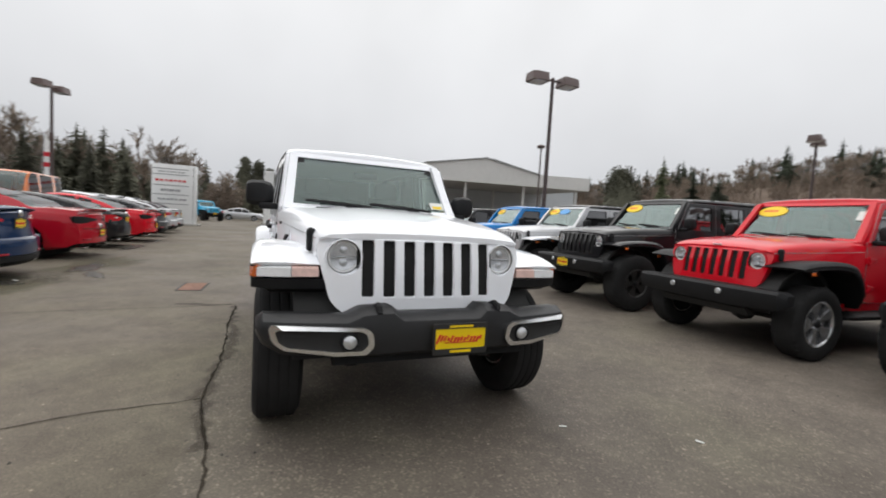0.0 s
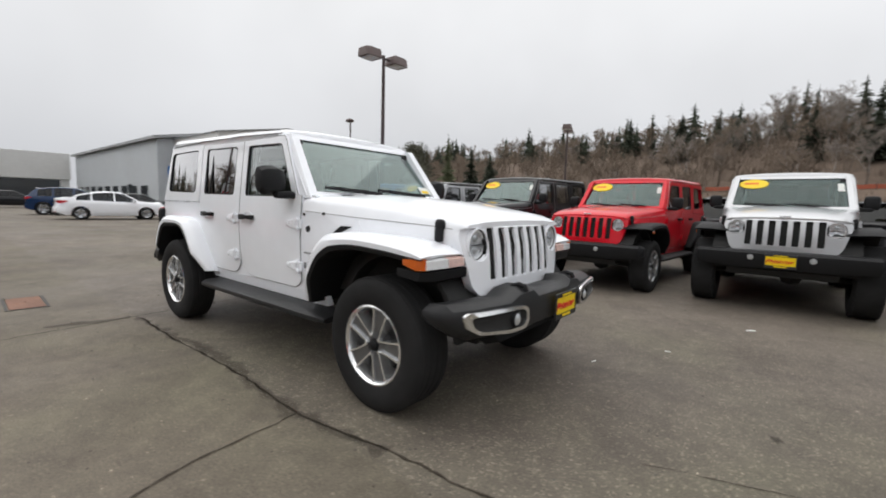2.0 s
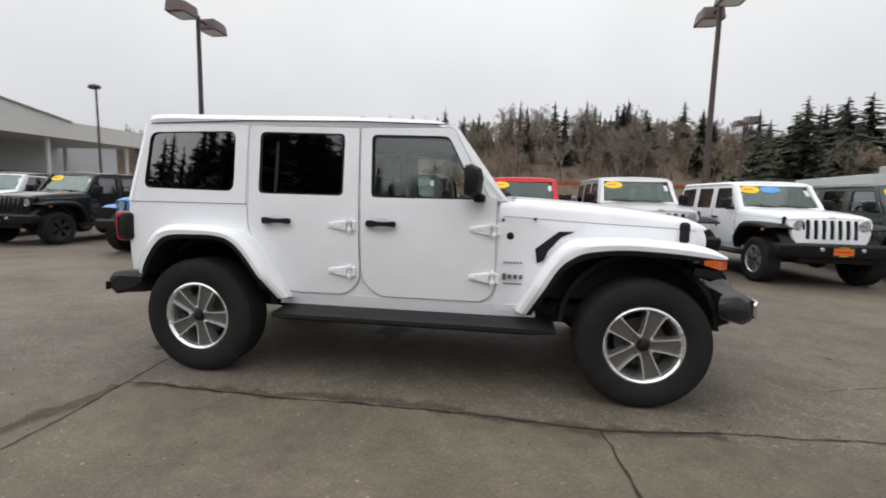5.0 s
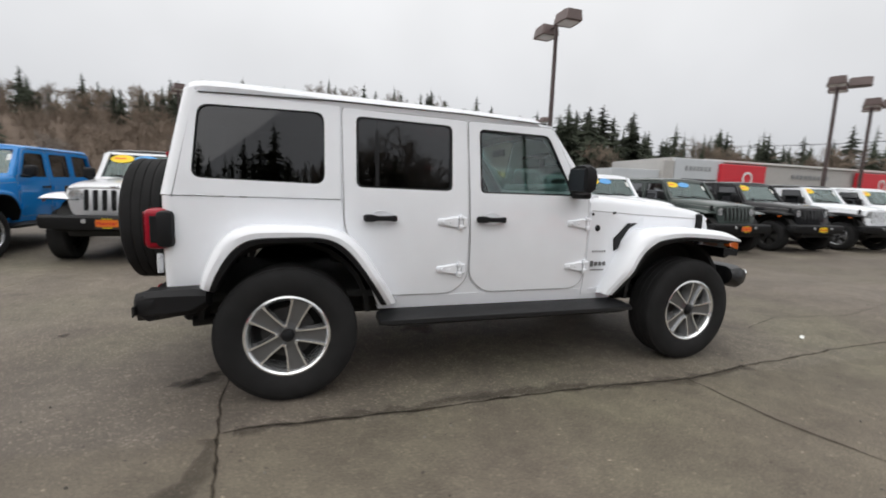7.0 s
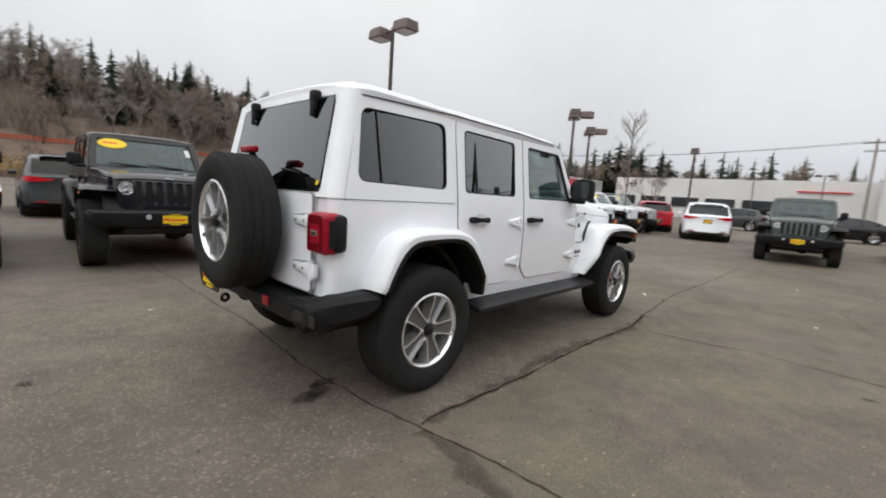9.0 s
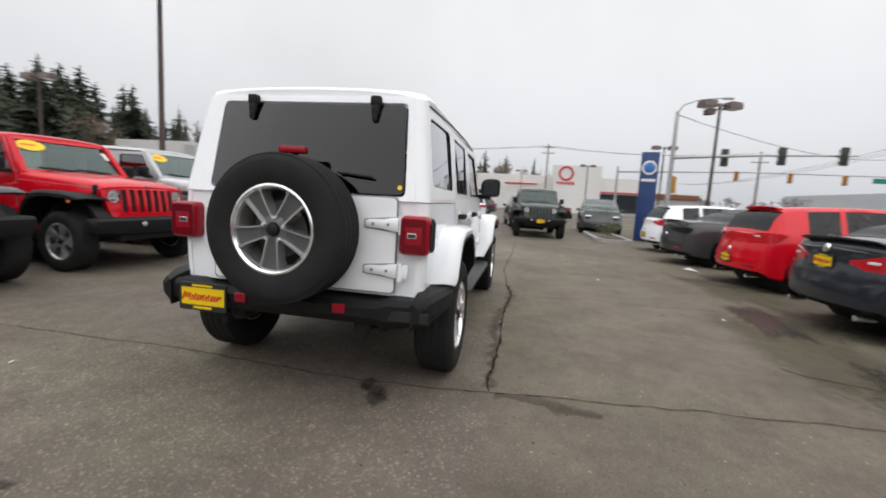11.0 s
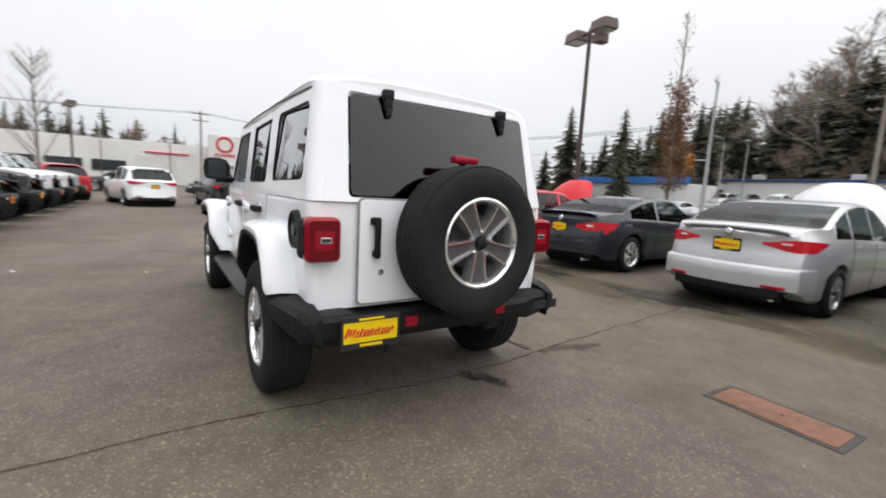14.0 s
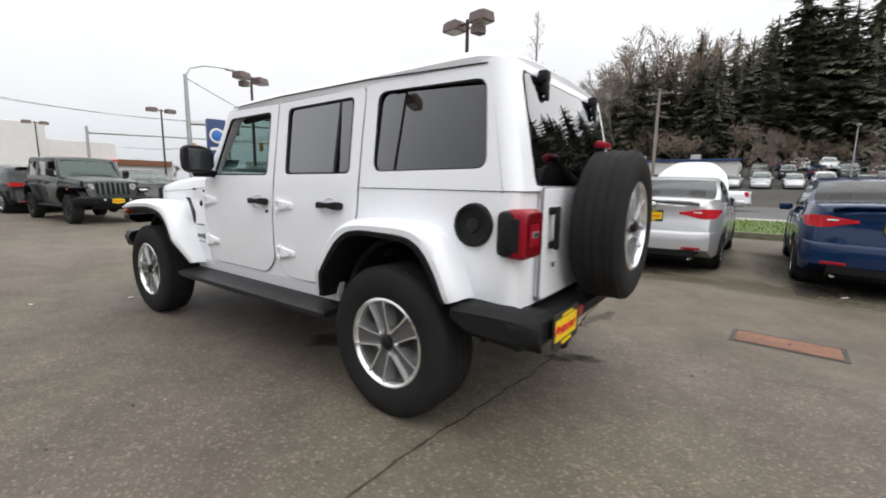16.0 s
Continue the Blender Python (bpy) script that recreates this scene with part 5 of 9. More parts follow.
    for s in (-1, 1):
        block = ((-1.92, 0.930, 0.70, 0.61, 0.58), (-2.00, 0.922, 0.70, 0.56, 0.53), (-2.12, 0.898, 0.695, 0.54, 0.515), (-2.20, 0.872, 0.685, 0.532, 0.51), (-2.26, 0.845, 0.67, 0.53, 0.50), (-2.30, 0.80, 0.655, 0.53, 0.50))
        part("bumper_corner", loft([[(x, s * 0.76, zt), (x, s * (yo - 0.03), zt), (x, s * yo, zt - 0.03), (x, s * yo, zb + 0.03), (x, s * (yo - 0.03), zb), (x, s * 0.76, zi)] for x, yo, zt, zb, zi in block]), PLASTIC, bump)
        part("reflector", boxed((-2.305, s * 0.31 - 0.03, 0.59), (0.012, 0.075, 0.055), 0.005, 1), REDLENS, bump, "red reflector")
    bmi = boxed((-2.290, -0.72, 0.575), (0.01, 0.28, 0.06), 0.004, 1)
    part("bumper_recess", bmi, UNDER, bump)
    plate(root, pose(-2.315, 0.52, 0.572, 0, 0, -90), bumper_plate or YELLOW)
    P("tow_eye", lathe([(0.022, -0.012), (0.035, 0.0), (0.022, 0.012), (0.012, 0.0)], 14, "y", (-2.26, 0.40, 0.44)), UNDER)
    P("exhaust_pipe", tube([(-1.4, -0.52, 0.42), (-1.95, -0.52, 0.42), (-2.08, -0.52, 0.41)], 0.032, 10), UNDER)
    # grille with seven slots and round lamps
    gx = 1.985 if not jk else 1.945

    def gp(u, v, d):
        return (gx - 0.045 * ((v - 0.95) / 0.2) * (1 if v > 0.95 else 0.3) - 0.05 * (abs(u) / 0.62) ** 3 - d, u, v)

    slots = []
    for k in range(7):
        yc = -0.36 + 0.12 * k
        slots.append(fillet([(yc - 0.037, 0.79), (yc + 0.037, 0.79), (yc + 0.037, 1.115), (yc - 0.037, 1.115)], 0.012, 2))
    heads = [ellipse(s * 0.49, 1.015, 0.098, 0.098, 26) for s in (-1, 1)]
    g_out = fillet([(-0.47, 0.70), (0.47, 0.70), (0.555, 0.76), (0.64, 1.06), (0.60, 1.145), (-0.60, 1.145), (-0.64, 1.06), (-0.555, 0.76)], [0.03, 0.03, 0.06, 0.08, 0.06, 0.06, 0.08, 0.06])
    gr = P("grille", panel(g_out, slots + heads, gp, 0.06, (0.88, 1.0, 1.08)), body)
    part("grille_mesh", panel(fillet([(-0.42, 0.76), (0.42, 0.76), (0.42, 1.13), (-0.42, 1.13)], 0.02), [], lambda u, v, d: (gp(u, v, 0.013)[0] - d, u, v), 0.01, (1.0,)), DARK, gr)
    for k in range(7):
        yc = -0.36 + 0.12 * k
        bm = panel(fillet([(yc - 0.036, 0.791), (yc + 0.036, 0.791), (yc + 0.036, 1.114), (yc - 0.036, 1.114)], 0.011, 2), [fillet([(yc - 0.033, 0.800), (yc + 0.033, 0.800), (yc + 0.033, 1.111), (yc - 0.033, 1.111)], 0.010, 2)], lambda u, v, d: gp(u, v, 0.003 + d), 0.009)
        part("slot_trim", bm, slot_edge or body, gr)
    for s in (-1, 1):
        hx = gp(0.49, 1.015, 0)[0] - 0.012
        lamp = part("headlamp", lathe([(0.0, hx - 0.018), (0.05, hx - 0.014), (0.080, hx - 0.007), (0.092, hx - 0.002), (0.094, hx - 0.03)], 18, "x", (0, s * 0.49, 1.015)), LAMPBOWL, gr, "round clear headlamp with a bright reflector", smooth=10)
        part("lamp_bezel", lathe([(0.088, hx - 0.03), (0.093, hx + 0.016), (0.100, hx + 0.014), (0.100, hx - 0.04)], 28, "x", (0, s * 0.49, 1.015)), body, gr)
        part("lamp_ring", lathe([(0.0885, hx - 0.01), (0.0890, hx + 0.004), (0.0930, hx + 0.004), (0.0935, hx - 0.01)], 28, "x", (0, s * 0.49, 1.015)), PLASTIC, lamp)
        part("lamp_halo", lathe([(0.074, hx - 0.010), (0.077, hx - 0.001), (0.084, hx - 0.001), (0.087, hx - 0.008)], 28, "x", (0, s * 0.49, 1.015)), WHITELENS, lamp)
        part("lamp_divider", boxed((hx - 0.012, s * 0.49, 1.012), (0.014, 0.140, 0.010), 0.003, 1), CHROME, lamp)
        for dz in (-0.036, 0.036):
            part("projector", lathe([(0.0, hx - 0.003), (0.014, hx - 0.005), (0.021, hx - 0.010), (0.023, hx - 0.020)], 14, "x", (0, s * 0.49, 1.015 + dz)), LAMPGLASS, lamp)
        part("lens", lathe([(0.0, hx + 0.006), (0.045, hx + 0.003), (0.078, hx - 0.003), (0.093, hx - 0.012)], 24, "x", (0, s * 0.49, 1.015)), LAMPCOVER, lamp)
        if jk:
            part("turn_lamp", lathe([(0.0, hx + 0.012), (0.025, hx + 0.006), (0.03, hx - 0.02)], 16, "x", (0, s * 0.545, 0.865)), AMBER if body is SILVER else WHITELENS, gr)
    if jk:
        bm = bmesh.new()
        for k in range(4):
            box(bm, (1.893, -0.045 + 0.03 * k, 1.165), (0.01, 0.02, 0.024), 0.003, 1)
        P("badge", bm, ALLOY)
    # front bumper
    if not jk:
        fb = []
        for y, xf, zt, zb, xb in ((-0.925, 2.02, 0.70, 0.63, 1.90), (-0.89, 2.10, 0.735, 0.585, 1.92), (-0.80, 2.165, 0.742, 0.545, 1.98), (-0.50, 2.210, 0.738, 0.53, 2.02), (-0.42, 2.220, 0.775, 0.522, 2.02), (-0.27, 2.230, 0.785, 0.522, 2.02), (-0.22, 2.240, 0.745, 0.53, 2.03), (0.22, 2.240, 0.745, 0.53, 2.03), (0.27, 2.230, 0.785, 0.522, 2.02), (0.42, 2.220, 0.775, 0.522, 2.02), (0.50, 2.210, 0.738, 0.53, 2.02), (0.80, 2.165, 0.742, 0.545, 1.98), (0.89, 2.10, 0.735, 0.585, 1.92), (0.925, 2.02, 0.70, 0.63, 1.90)):
            fb.append([(xb, y, zt - 0.01), (xf - 0.075, y, zt), (xf - 0.02, y, zt - 0.03), (xf, y, lerp(zt, zb, 0.45)), (xf - 0.012, y, zb + 0.03), (xf - 0.06, y, zb), (xb, y, zb + 0.03)])
        fbump = P("front_bumper", loft(fb), GREYPL, lab="grey-black moulded front bumper")
        for s in (-1, 1):
            def fx(u, v, d):
                return (curve([(0.30, 2.232), (0.50, 2.218), (0.80, 2.170), (0.90, 2.095)], abs(u)) + 0.012 - d, u, v)

            bz = fillet([(s * 0.41, 0.558), (s * 0.375, 0.60), (s * 0.385, 0.668), (s * 0.42, 0.692), (s * 0.845, 0.704), (s * 0.868, 0.685), (s * 0.85, 0.620), (s * 0.80, 0.588), (s * 0.56, 0.556)], 0.016)
            cxx = s * 0.61
            hole = [(lerp(cxx, u, 0.88), lerp(0.632, v, 0.72)) for u, v in bz]
            rec = part("fog_recess", panel(bz, [], lambda u, v, d: fx(u, v, d + 0.008), 0.01), UNDER, fbump)
            part("fog_bezel", panel(bz, [hole], lambda u, v, d: fx(u, v, d - 0.006), 0.02), CHROME, fbump, "bright silver fog lamp surround")
            part("fog_lamp", lathe([(0.0, 2.242), (0.022, 2.24), (0.034, 2.232), (0.038, 2.19)], 20, "x", (0, s * 0.495, 0.622)), LAMPGLASS, fbump, "round fog lamp")
            part("fog_lamp_ring", lathe([(0.037, 2.228), (0.042, 2.238), (0.047, 2.23), (0.047, 2.19)], 20, "x", (0, s * 0.495, 0.622)), PLASTIC, fbump)
            part("tow_hook", tube([(2.10, s * 0.345, 0.772), (2.15, s * 0.345, 0.790), (2.19, s * 0.345, 0.782), (2.20, s * 0.345, 0.755)], 0.015, 8), PLASTIC, fbump)
        P("air_dam", loft([[(2.12, y, 0.52), (2.16, y, 0.49), (2.06, y, 0.455), (2.0, y, 0.48)] for y in (-0.55, -0.4, 0.4, 0.55)]), UNDER)
        plate(root, pose(2.262, 0.085, 0.622, 0, 0, 90))
    else:
        fb = []
        for y, xf, zt, zb in ((-0.93, 2.07, 0.70, 0.58), (-0.88, 2.14, 0.73, 0.54), (-0.45, 2.20, 0.735, 0.52), (0.45, 2.20, 0.735, 0.52), (0.88, 2.14, 0.73, 0.54), (0.93, 2.07, 0.70, 0.58)):
            fb.append([(1.96, y, zt), (xf - 0.03, y, zt), (xf, y, zt - 0.03), (xf, y, lerp(zt, zb, 0.6)), (xf - 0.04, y, zb), (1.96, y, zb + 0.02)])
        fbump = P("front_bumper", loft(fb), PLASTIC, lab="black plastic front bumper")
        for s in (-1, 1):
            part("fog_lamp", lathe([(0.0, 2.215), (0.03, 2.21), (0.04, 2.19)], 18, "x", (0, s * 0.30, 0.655)), LAMPGLASS, fbump)
        if front_plate:
            plate(root, pose(2.212, 0.0, 0.625, 0, 0, 90), front_plate)
        P("air_dam", loft([[(2.08, y, 0.53), (2.10, y, 0.50), (2.04, y, 0.42), (1.98, y, 0.45)] for y in (-0.55, 0.55)]), UNDER)
    # chassis, axles, floor
    bm = boxed((-0.1, 0, 0.52), (3.9, 1.15, 0.10), 0.02, 1)
    box(bm, (-0.1, 0.42, 0.46), (4.1, 0.1, 0.12), 0.02, 1)
    box(bm, (-0.1, -0.42, 0.46), (4.1, 0.1, 0.12), 0.02, 1)
    P("chassis", bm, UNDER)
    for wx in (H, -H):
        za = R - lift
        bm = tube([(wx, -0.72, za), (wx, 0.72, za)], 0.045, 10)
        lathe([(0.0, -0.14), (0.10, -0.09), (0.13, 0.0), (0.10, 0.09), (0.0, 0.14)], 14, "y", (wx, 0.12, za), bm)
        tube([(wx + 0.12, -0.6, za + 0.02), (wx + 0.12, 0.6, za + 0.06)], 0.018, 6, bm)
        part("axle", bm, UNDER, root)
    P("tub_floor", boxed((-0.75, 0, 0.60), (2.75, 1.44, 0.05), 0.01, 1), UNDER)
    P("inner_wall", panel([(-0.70, 0.6), (0.70, 0.6), (0.70, 1.2), (-0.70, 1.2)], [], lambda u, v, d: (-2.11 + d, u, v), 0.02), UNDER)
    # cabin: seats, dashboard, wheel, roll bar
    def seat(x, y, w):
        bm = bmesh.new()
        box(bm, (x, y, 0.86), (0.52, w, 0.16), 0.05, 2)
        box(bm, (x - 0.25, y, 1.16), (0.16, w * 0.96, 0.58), 0.06, 2, Matrix.Rotation(-0.16, 4, "Y"))
        box(bm, (x - 0.32, y, 1.535), (0.09, 0.26, 0.18), 0.04, 2)
        return P("seat", bm, SEAT)

    seat(-0.12, 0.37, 0.5), seat(-0.12, -0.37, 0.5)
    if not two_door:
        seat(-1.0, 0.0, 1.2)
    P("dashboard", loft([[(0.32, y, 0.82), (0.28, y, 1.10), (0.33, y, 1.21), (0.52, y, 1.235), (0.56, y, 1.0), (0.5, y, 0.8)] for y in (-0.71, -0.3, 0.3, 0.71)]), SEAT)
    ring = [(0.17 + 0.07 * math.sin(a), 0.37 + 0.185 * math.cos(a), 1.12 + 0.17 * math.sin(a)) for a in [2 * math.pi * k / 20 for k in range(21)]]
    bm = tube(ring, 0.016, 6)
    tube([(0.17, 0.2, 1.12), (0.2, 0.37, 1.12), (0.17, 0.54, 1.12)], 0.02, 6, bm)
    tube([(0.2, 0.37, 1.12), (0.35, 0.37, 1.08)], 0.03, 6, bm)
    P("steering_wheel", bm, SEAT)
    for s in (-1, 1):
        P("roll_bar", tube([(0.27, s * 0.60, 1.70), (-0.38, s * 0.62, 1.735), (-1.3, s * 0.62, 1.74), (-1.75, s * 0.62, 1.60), (-1.95, s * 0.64, 1.1)], 0.032, 8), SEAT)
        P("roll_bar", tube([(-0.38, s * 0.62, 1.735), (-0.40, s * 0.68, 1.2), (-0.40, s * 0.7, 0.7)], 0.045, 8), SEAT)
    P("rear_mirror", boxed((0.20, 0, 1.62), (0.03, 0.22, 0.06), 0.012, 2), SEAT)
    if not jk:
        P("roof_antenna", boxed((-1.5, 0, 1.892), (0.16, 0.05, 0.03), 0.012, 2), top)
    return root


wrangler("hero_wagon", pose(0, 0.01, 0, 0, 0, 0.7), "white four-door off-road wagon with black trim parked on the asphalt", WHITE, WHITE, WHITE, jk=False, style="twin", R=0.407, sticker=None)

# ---- saloons, hatchbacks, coupes and crossovers ----
def road_car(name, m, label, category, body, spec, group="", plate_mat=YELLOW, rim="star", hood_up=False, lamp=None, sticker=None, lite=False):
    """A lofted car body. spec: length, width, wheelbase, wheel radius, and tables over x of the deck line, roof line, belt line."""
    lamp = lamp or BRIGHTRED
    root = thing(name, m, label, category, group)
    L, W, WB, R = spec["L"], spec["W"], spec["WB"], spec["R"]
    ax = spec.get("shift", 0.0)
    xf, xr = L / 2, -L / 2
    wheels = (WB / 2 + ax, -WB / 2 + ax)
    ground = spec.get("clear", 0.19)
    tail_x = spec.get("tail_x", [(0.2, 0.10), (0.32, 0.01), (0.40, 0.0), (0.58, 0.0), (0.66, 0.04), (0.90, 0.075), (1.02, 0.045), (1.10, 0.04)])
    BULGE = 0.15
    tail_x = [(z, v + BULGE - 0.07) for z, v in tail_x]
    nose_x = [(0.2, 0.12), (0.34, 0.0), (0.56, 0.0), (0.66, 0.06), (0.85, 0.22), (1.0, 0.32)]

    def half(x):
        t = max(0.0, (abs(x) - L * 0.28) / (L * 0.22))
        return W / 2 * (1 - 0.17 * t ** 2.2)

    def bottom(x):
        z = ground + 0.08 * sm((abs(x) - L * 0.42) / (L * 0.08)) + (0.07 * sm((-x - L * 0.36) / (L * 0.14)))
        for wx in wheels:
            d = abs(x - wx)
            if d < R + 0.055:
                z = max(z, R + math.sqrt(max(0.0, (R + 0.055) ** 2 - d * d)) * 0.98)
        return z

    belt = lambda x: flow(spec["belt"], x)
    deck = lambda x: flow(spec["deck"], x)
    roof = lambda x: max(flow(spec["roof"], x), deck(x))
    lean = spec.get("lean", 0.36)

    def ring(x):
        """Half section from the sill up to the middle of the roof."""
        h, zb, zd, zt = half(x), bottom(x), deck(x), roof(x)
        bl = min(belt(x), zd - 0.015)
        zs = lerp(ground, bl, 0.5)
        cab = max(0.0, zt - zd)
        yb = h * 0.945
        yt = max(yb - lean * cab, 0.2)
        c = sm(cab / 0.16)
        return [(h * 0.90, max(zb, ground)), (h * 0.975, max(zb, ground + 0.07)), (h, max(zb, zs)), (h * 0.998, max(zb, lerp(zs, bl, 0.55))), (h * 0.978, bl - 0.03), (yb, bl + 0.012), (lerp(h * 0.90, yt + 0.012, c), lerp(zd - 0.004, zt - 0.07, c)), (lerp(h * 0.84, yt - 0.045, c), lerp(zd + 0.004, zt - 0.022, c)), (lerp(h * 0.45, yt * 0.55, c), lerp(zd + 0.018, zt - 0.004, c)), (0.0, lerp(zd + 0.024, zt, c))]

    xs = {xr, xf}
    for wx in wheels:
        for k in range(15):
            xs.add(round(wx + (R + 0.055) * math.cos(math.pi * k / 14) * 0.999, 4))
        xs.add(wx + R + 0.058), xs.add(wx - R - 0.058)
    n = 30 if lite else 44
    for k in range(n + 1):
        xs.add(round(lerp(xr, xf, k / n), 4))
    for k in (0.03, 0.08, 0.15, 0.25):
        xs.add(xr + k), xs.add(xf - k)
    for w in spec["side_windows"]:
        xs.update(w[:2])
    xs.update(spec["windscreen"]), xs.update(spec["rear_window"])
    xs = sorted(x for x in xs if xr <= x <= xf)
    xs = [x for i, x in enumerate(xs) if i == 0 or x - xs[i - 1] > 0.004]

    def bent(x, y, z):
        """Shapes the bumper faces at both ends."""
        wr, wf = max(0.0, 1 - (x - xr) / 0.45) ** 2, max(0.0, 1 - (xf - x) / 0.6) ** 2
        return (x + flow(tail_x, z) * wr - flow(nose_x, z) * wf, y, z)

    rows = []
    for x in xs:
        r = ring(x)
        rows.append([bent(x, y, z) for y, z in r] + [bent(x, -y, z) for y, z in r[-2::-1]])
    groups = {"body": []}
    between = lambda x, ab: min(ab) <= x <= max(ab)
    for i in range(len(rows) - 1):
        xm = (xs[i] + xs[i + 1]) / 2
        cab = roof(xm) - deck(xm)
        for k in range(19):
            j = (k + 1) % 19
            seg = k if k <= 8 else 17 - k
            key = "body"
            if k < 18 and seg == 5 and cab > 0.07:
                for q, w in enumerate(spec["side_windows"]):
                    if between(xm, w[:2]):
                        key = ("side_window", q, k > 8)
            elif k < 18 and seg in (7, 8):
                if between(xm, spec["windscreen"]):
                    key = ("windscreen", 0, 0)
                elif between(xm, spec["rear_window"]):
                    key = ("rear_window", 0, 0)
            groups.setdefault(key, []).append((rows[i][k], rows[i][j], rows[i + 1][j], rows[i + 1][k]))
    hr = half(xr)

    def rear_x(y, z):
        return xr + flow(tail_x, z) - BULGE * (1 - (y / hr) ** 2)

    # end faces, bulging a little
    for row, x, sg in ((rows[0], xr, -1), (rows[-1], xf, 1)):
        left, right = row[:10], [row[0]] + row[:9:-1]
        right = [row[18 - q] for q in range(10)]
        for q in range(9):
            for c in range(10):
                quad = []
                for f, e in ((c, q), (c + 1, q), (c + 1, q + 1), (c, q + 1)):
                    a, b2 = Vector(left[e]), Vector(right[e])
                    p = a.lerp(b2, f / 10)
                    p.x += sg * BULGE * (1 - (2 * f / 10 - 1) ** 2)
                    quad.append(tuple(p))
                groups["body"].append(tuple(quad) if sg < 0 else tuple(reversed(quad)))

    def build(quads):
        bm = bmesh.new()
        seen = {}
        for q in quads:
            vs = []
            for p in q:
                key = tuple(round(v, 5) for v in p)
                if key not in seen:
                    seen[key] = bm.verts.new(p)
                if seen[key] not in vs:
                    vs.append(seen[key])
            if len(vs) >= 3:
                try:
                    bm.faces.new(vs)
                except ValueError:
                    pass
        bm.normal_update()
        if sum(f.normal.dot(f.calc_center_median() - Vector((0, 0, 0.7))) * f.calc_area() for f in bm.faces) < 0:
            bmesh.ops.reverse_faces(bm, faces=bm.faces[:])
        return bm

    bd = build(groups.pop("body"))
    bmesh.ops.recalc_face_normals(bd, faces=bd.faces[:])
    part("body", bd, body, root, smooth=44)
    for (nm, q, sd), quads in groups.items():
        part(nm, build(quads), JKGLASS if nm == "windscreen" else BACKLIGHT if nm == "rear_window" else CARGLASS, root)
    part("underbody", boxed(((xf + xr) / 2, 0, ground + 0.13), (L * 0.90, W * 0.66, 0.20), 0.03, 1), UNDER, root)
    for wx in wheels:
        part("wheel_well", lathe([(R + 0.05, -W * 0.46), (R + 0.05, W * 0.46)], 20, "y", (wx, 0, R)), UNDER, root)
    for s in (-1, 1):
        for wx in wheels:
            wheel(root, wx, s * (W / 2 - 0.115), R, R, 0.215, R * 0.66, rim)
        if not lite:
            for x in spec.get("seams", ()):
                r = ring(x)
                part("door_seam", tube([(x, s * (y + 0.001), z) for y, z in r[1:6]], 0.004, 5), PLASTIC, root)
            for x in spec.get("handles", ()):
                r = ring(x)
                part("door_handle", boxed((x, s * (r[4][0] + 0.014), r[4][1] - 0.05), (0.18, 0.022, 0.028), 0.009, 2), body, root)
        mx = spec["mirror"]
        part("wing_mirror", boxed((mx, s * (half(mx) + 0.06), belt(mx) + 0.07), (0.11, 0.19, 0.13), 0.04, 3), body, root)
    # tail lamps wrap round the corner
    zt, tw, hh = spec["tail_z"], spec["tail_w"], spec["tail_h"] / 2
    for s in (-1, 1):
        line = []
        for k in range(7):
            t = k / 6
            y = lerp(hr - tw, hr * 0.985, t)
            line.append((rear_x(y, zt) - 0.010, y, lerp(0.30, 0.86, sm(t * 1.1)), lerp(0.10, 0.90, sm(t * 1.1) ** 0.8)))
        for k in range(1, 5):
            t = k / 4
            x = xr + curve(tail_x, zt) + 0.02 + (spec["tail_wrap"] + 0.06) * t
            line.append((x, half(x) + 0.006, lerp(0.86, 0.62, t * t), lerp(0.90, -0.45, t ** 1.5)))
        rings4 = [[(x, s * y, zt + hh * u), (x, s * y, zt - hh * v), (x + 0.05, s * (y - 0.05), zt - hh * v), (x + 0.05, s * (y - 0.05), zt + hh * u)] for x, y, u, v in line]
        part("tail_lamp", loft(rings4), lamp, root, "red tail lamp")
        if not lite and lamp is BRIGHTRED:
            part("reversing_lens", boxed((rear_x(hr - tw * 0.42, zt) - 0.010, s * (hr - tw * 0.42), zt + hh * 0.22), (0.010, tw * 0.30, hh * 0.24), 0.004, 1, Matrix.Rotation(-s * 0.22, 4, "Z")), WHITELENS, root)
        if spec.get("reflector", True):
            rz, rp = (0.385, 0.034) if spec.get("bumper") else (0.42, -0.004)
            part("reflector", boxed((rear_x(hr * 0.74, rz) - rp, s * hr * 0.74, rz), (0.024, 0.24, 0.035), 0.008, 2, Matrix.Rotation(-s * 0.26, 4, "Z")), REDLENS, root)
        ff = half(xf) * 0.93
        part("headlamp", boxed((xf - 0.12, s * (ff - 0.14), spec.get("head_z", 0.66)), (0.22, 0.30, 0.12), 0.05, 3), LAMPGLASS, root)
    part("bumper_insert", loft([[(rear_x(y, 0.3) - 0.006 + a, y, ground + b) for a, b in ((0.0, 0.23), (0.0, 0.17), (0.06, 0.11), (0.2, 0.12), (0.2, 0.23))] for y in [hr * 0.86 * j / 5 for j in range(-5, 6)]]), PLASTIC, root)
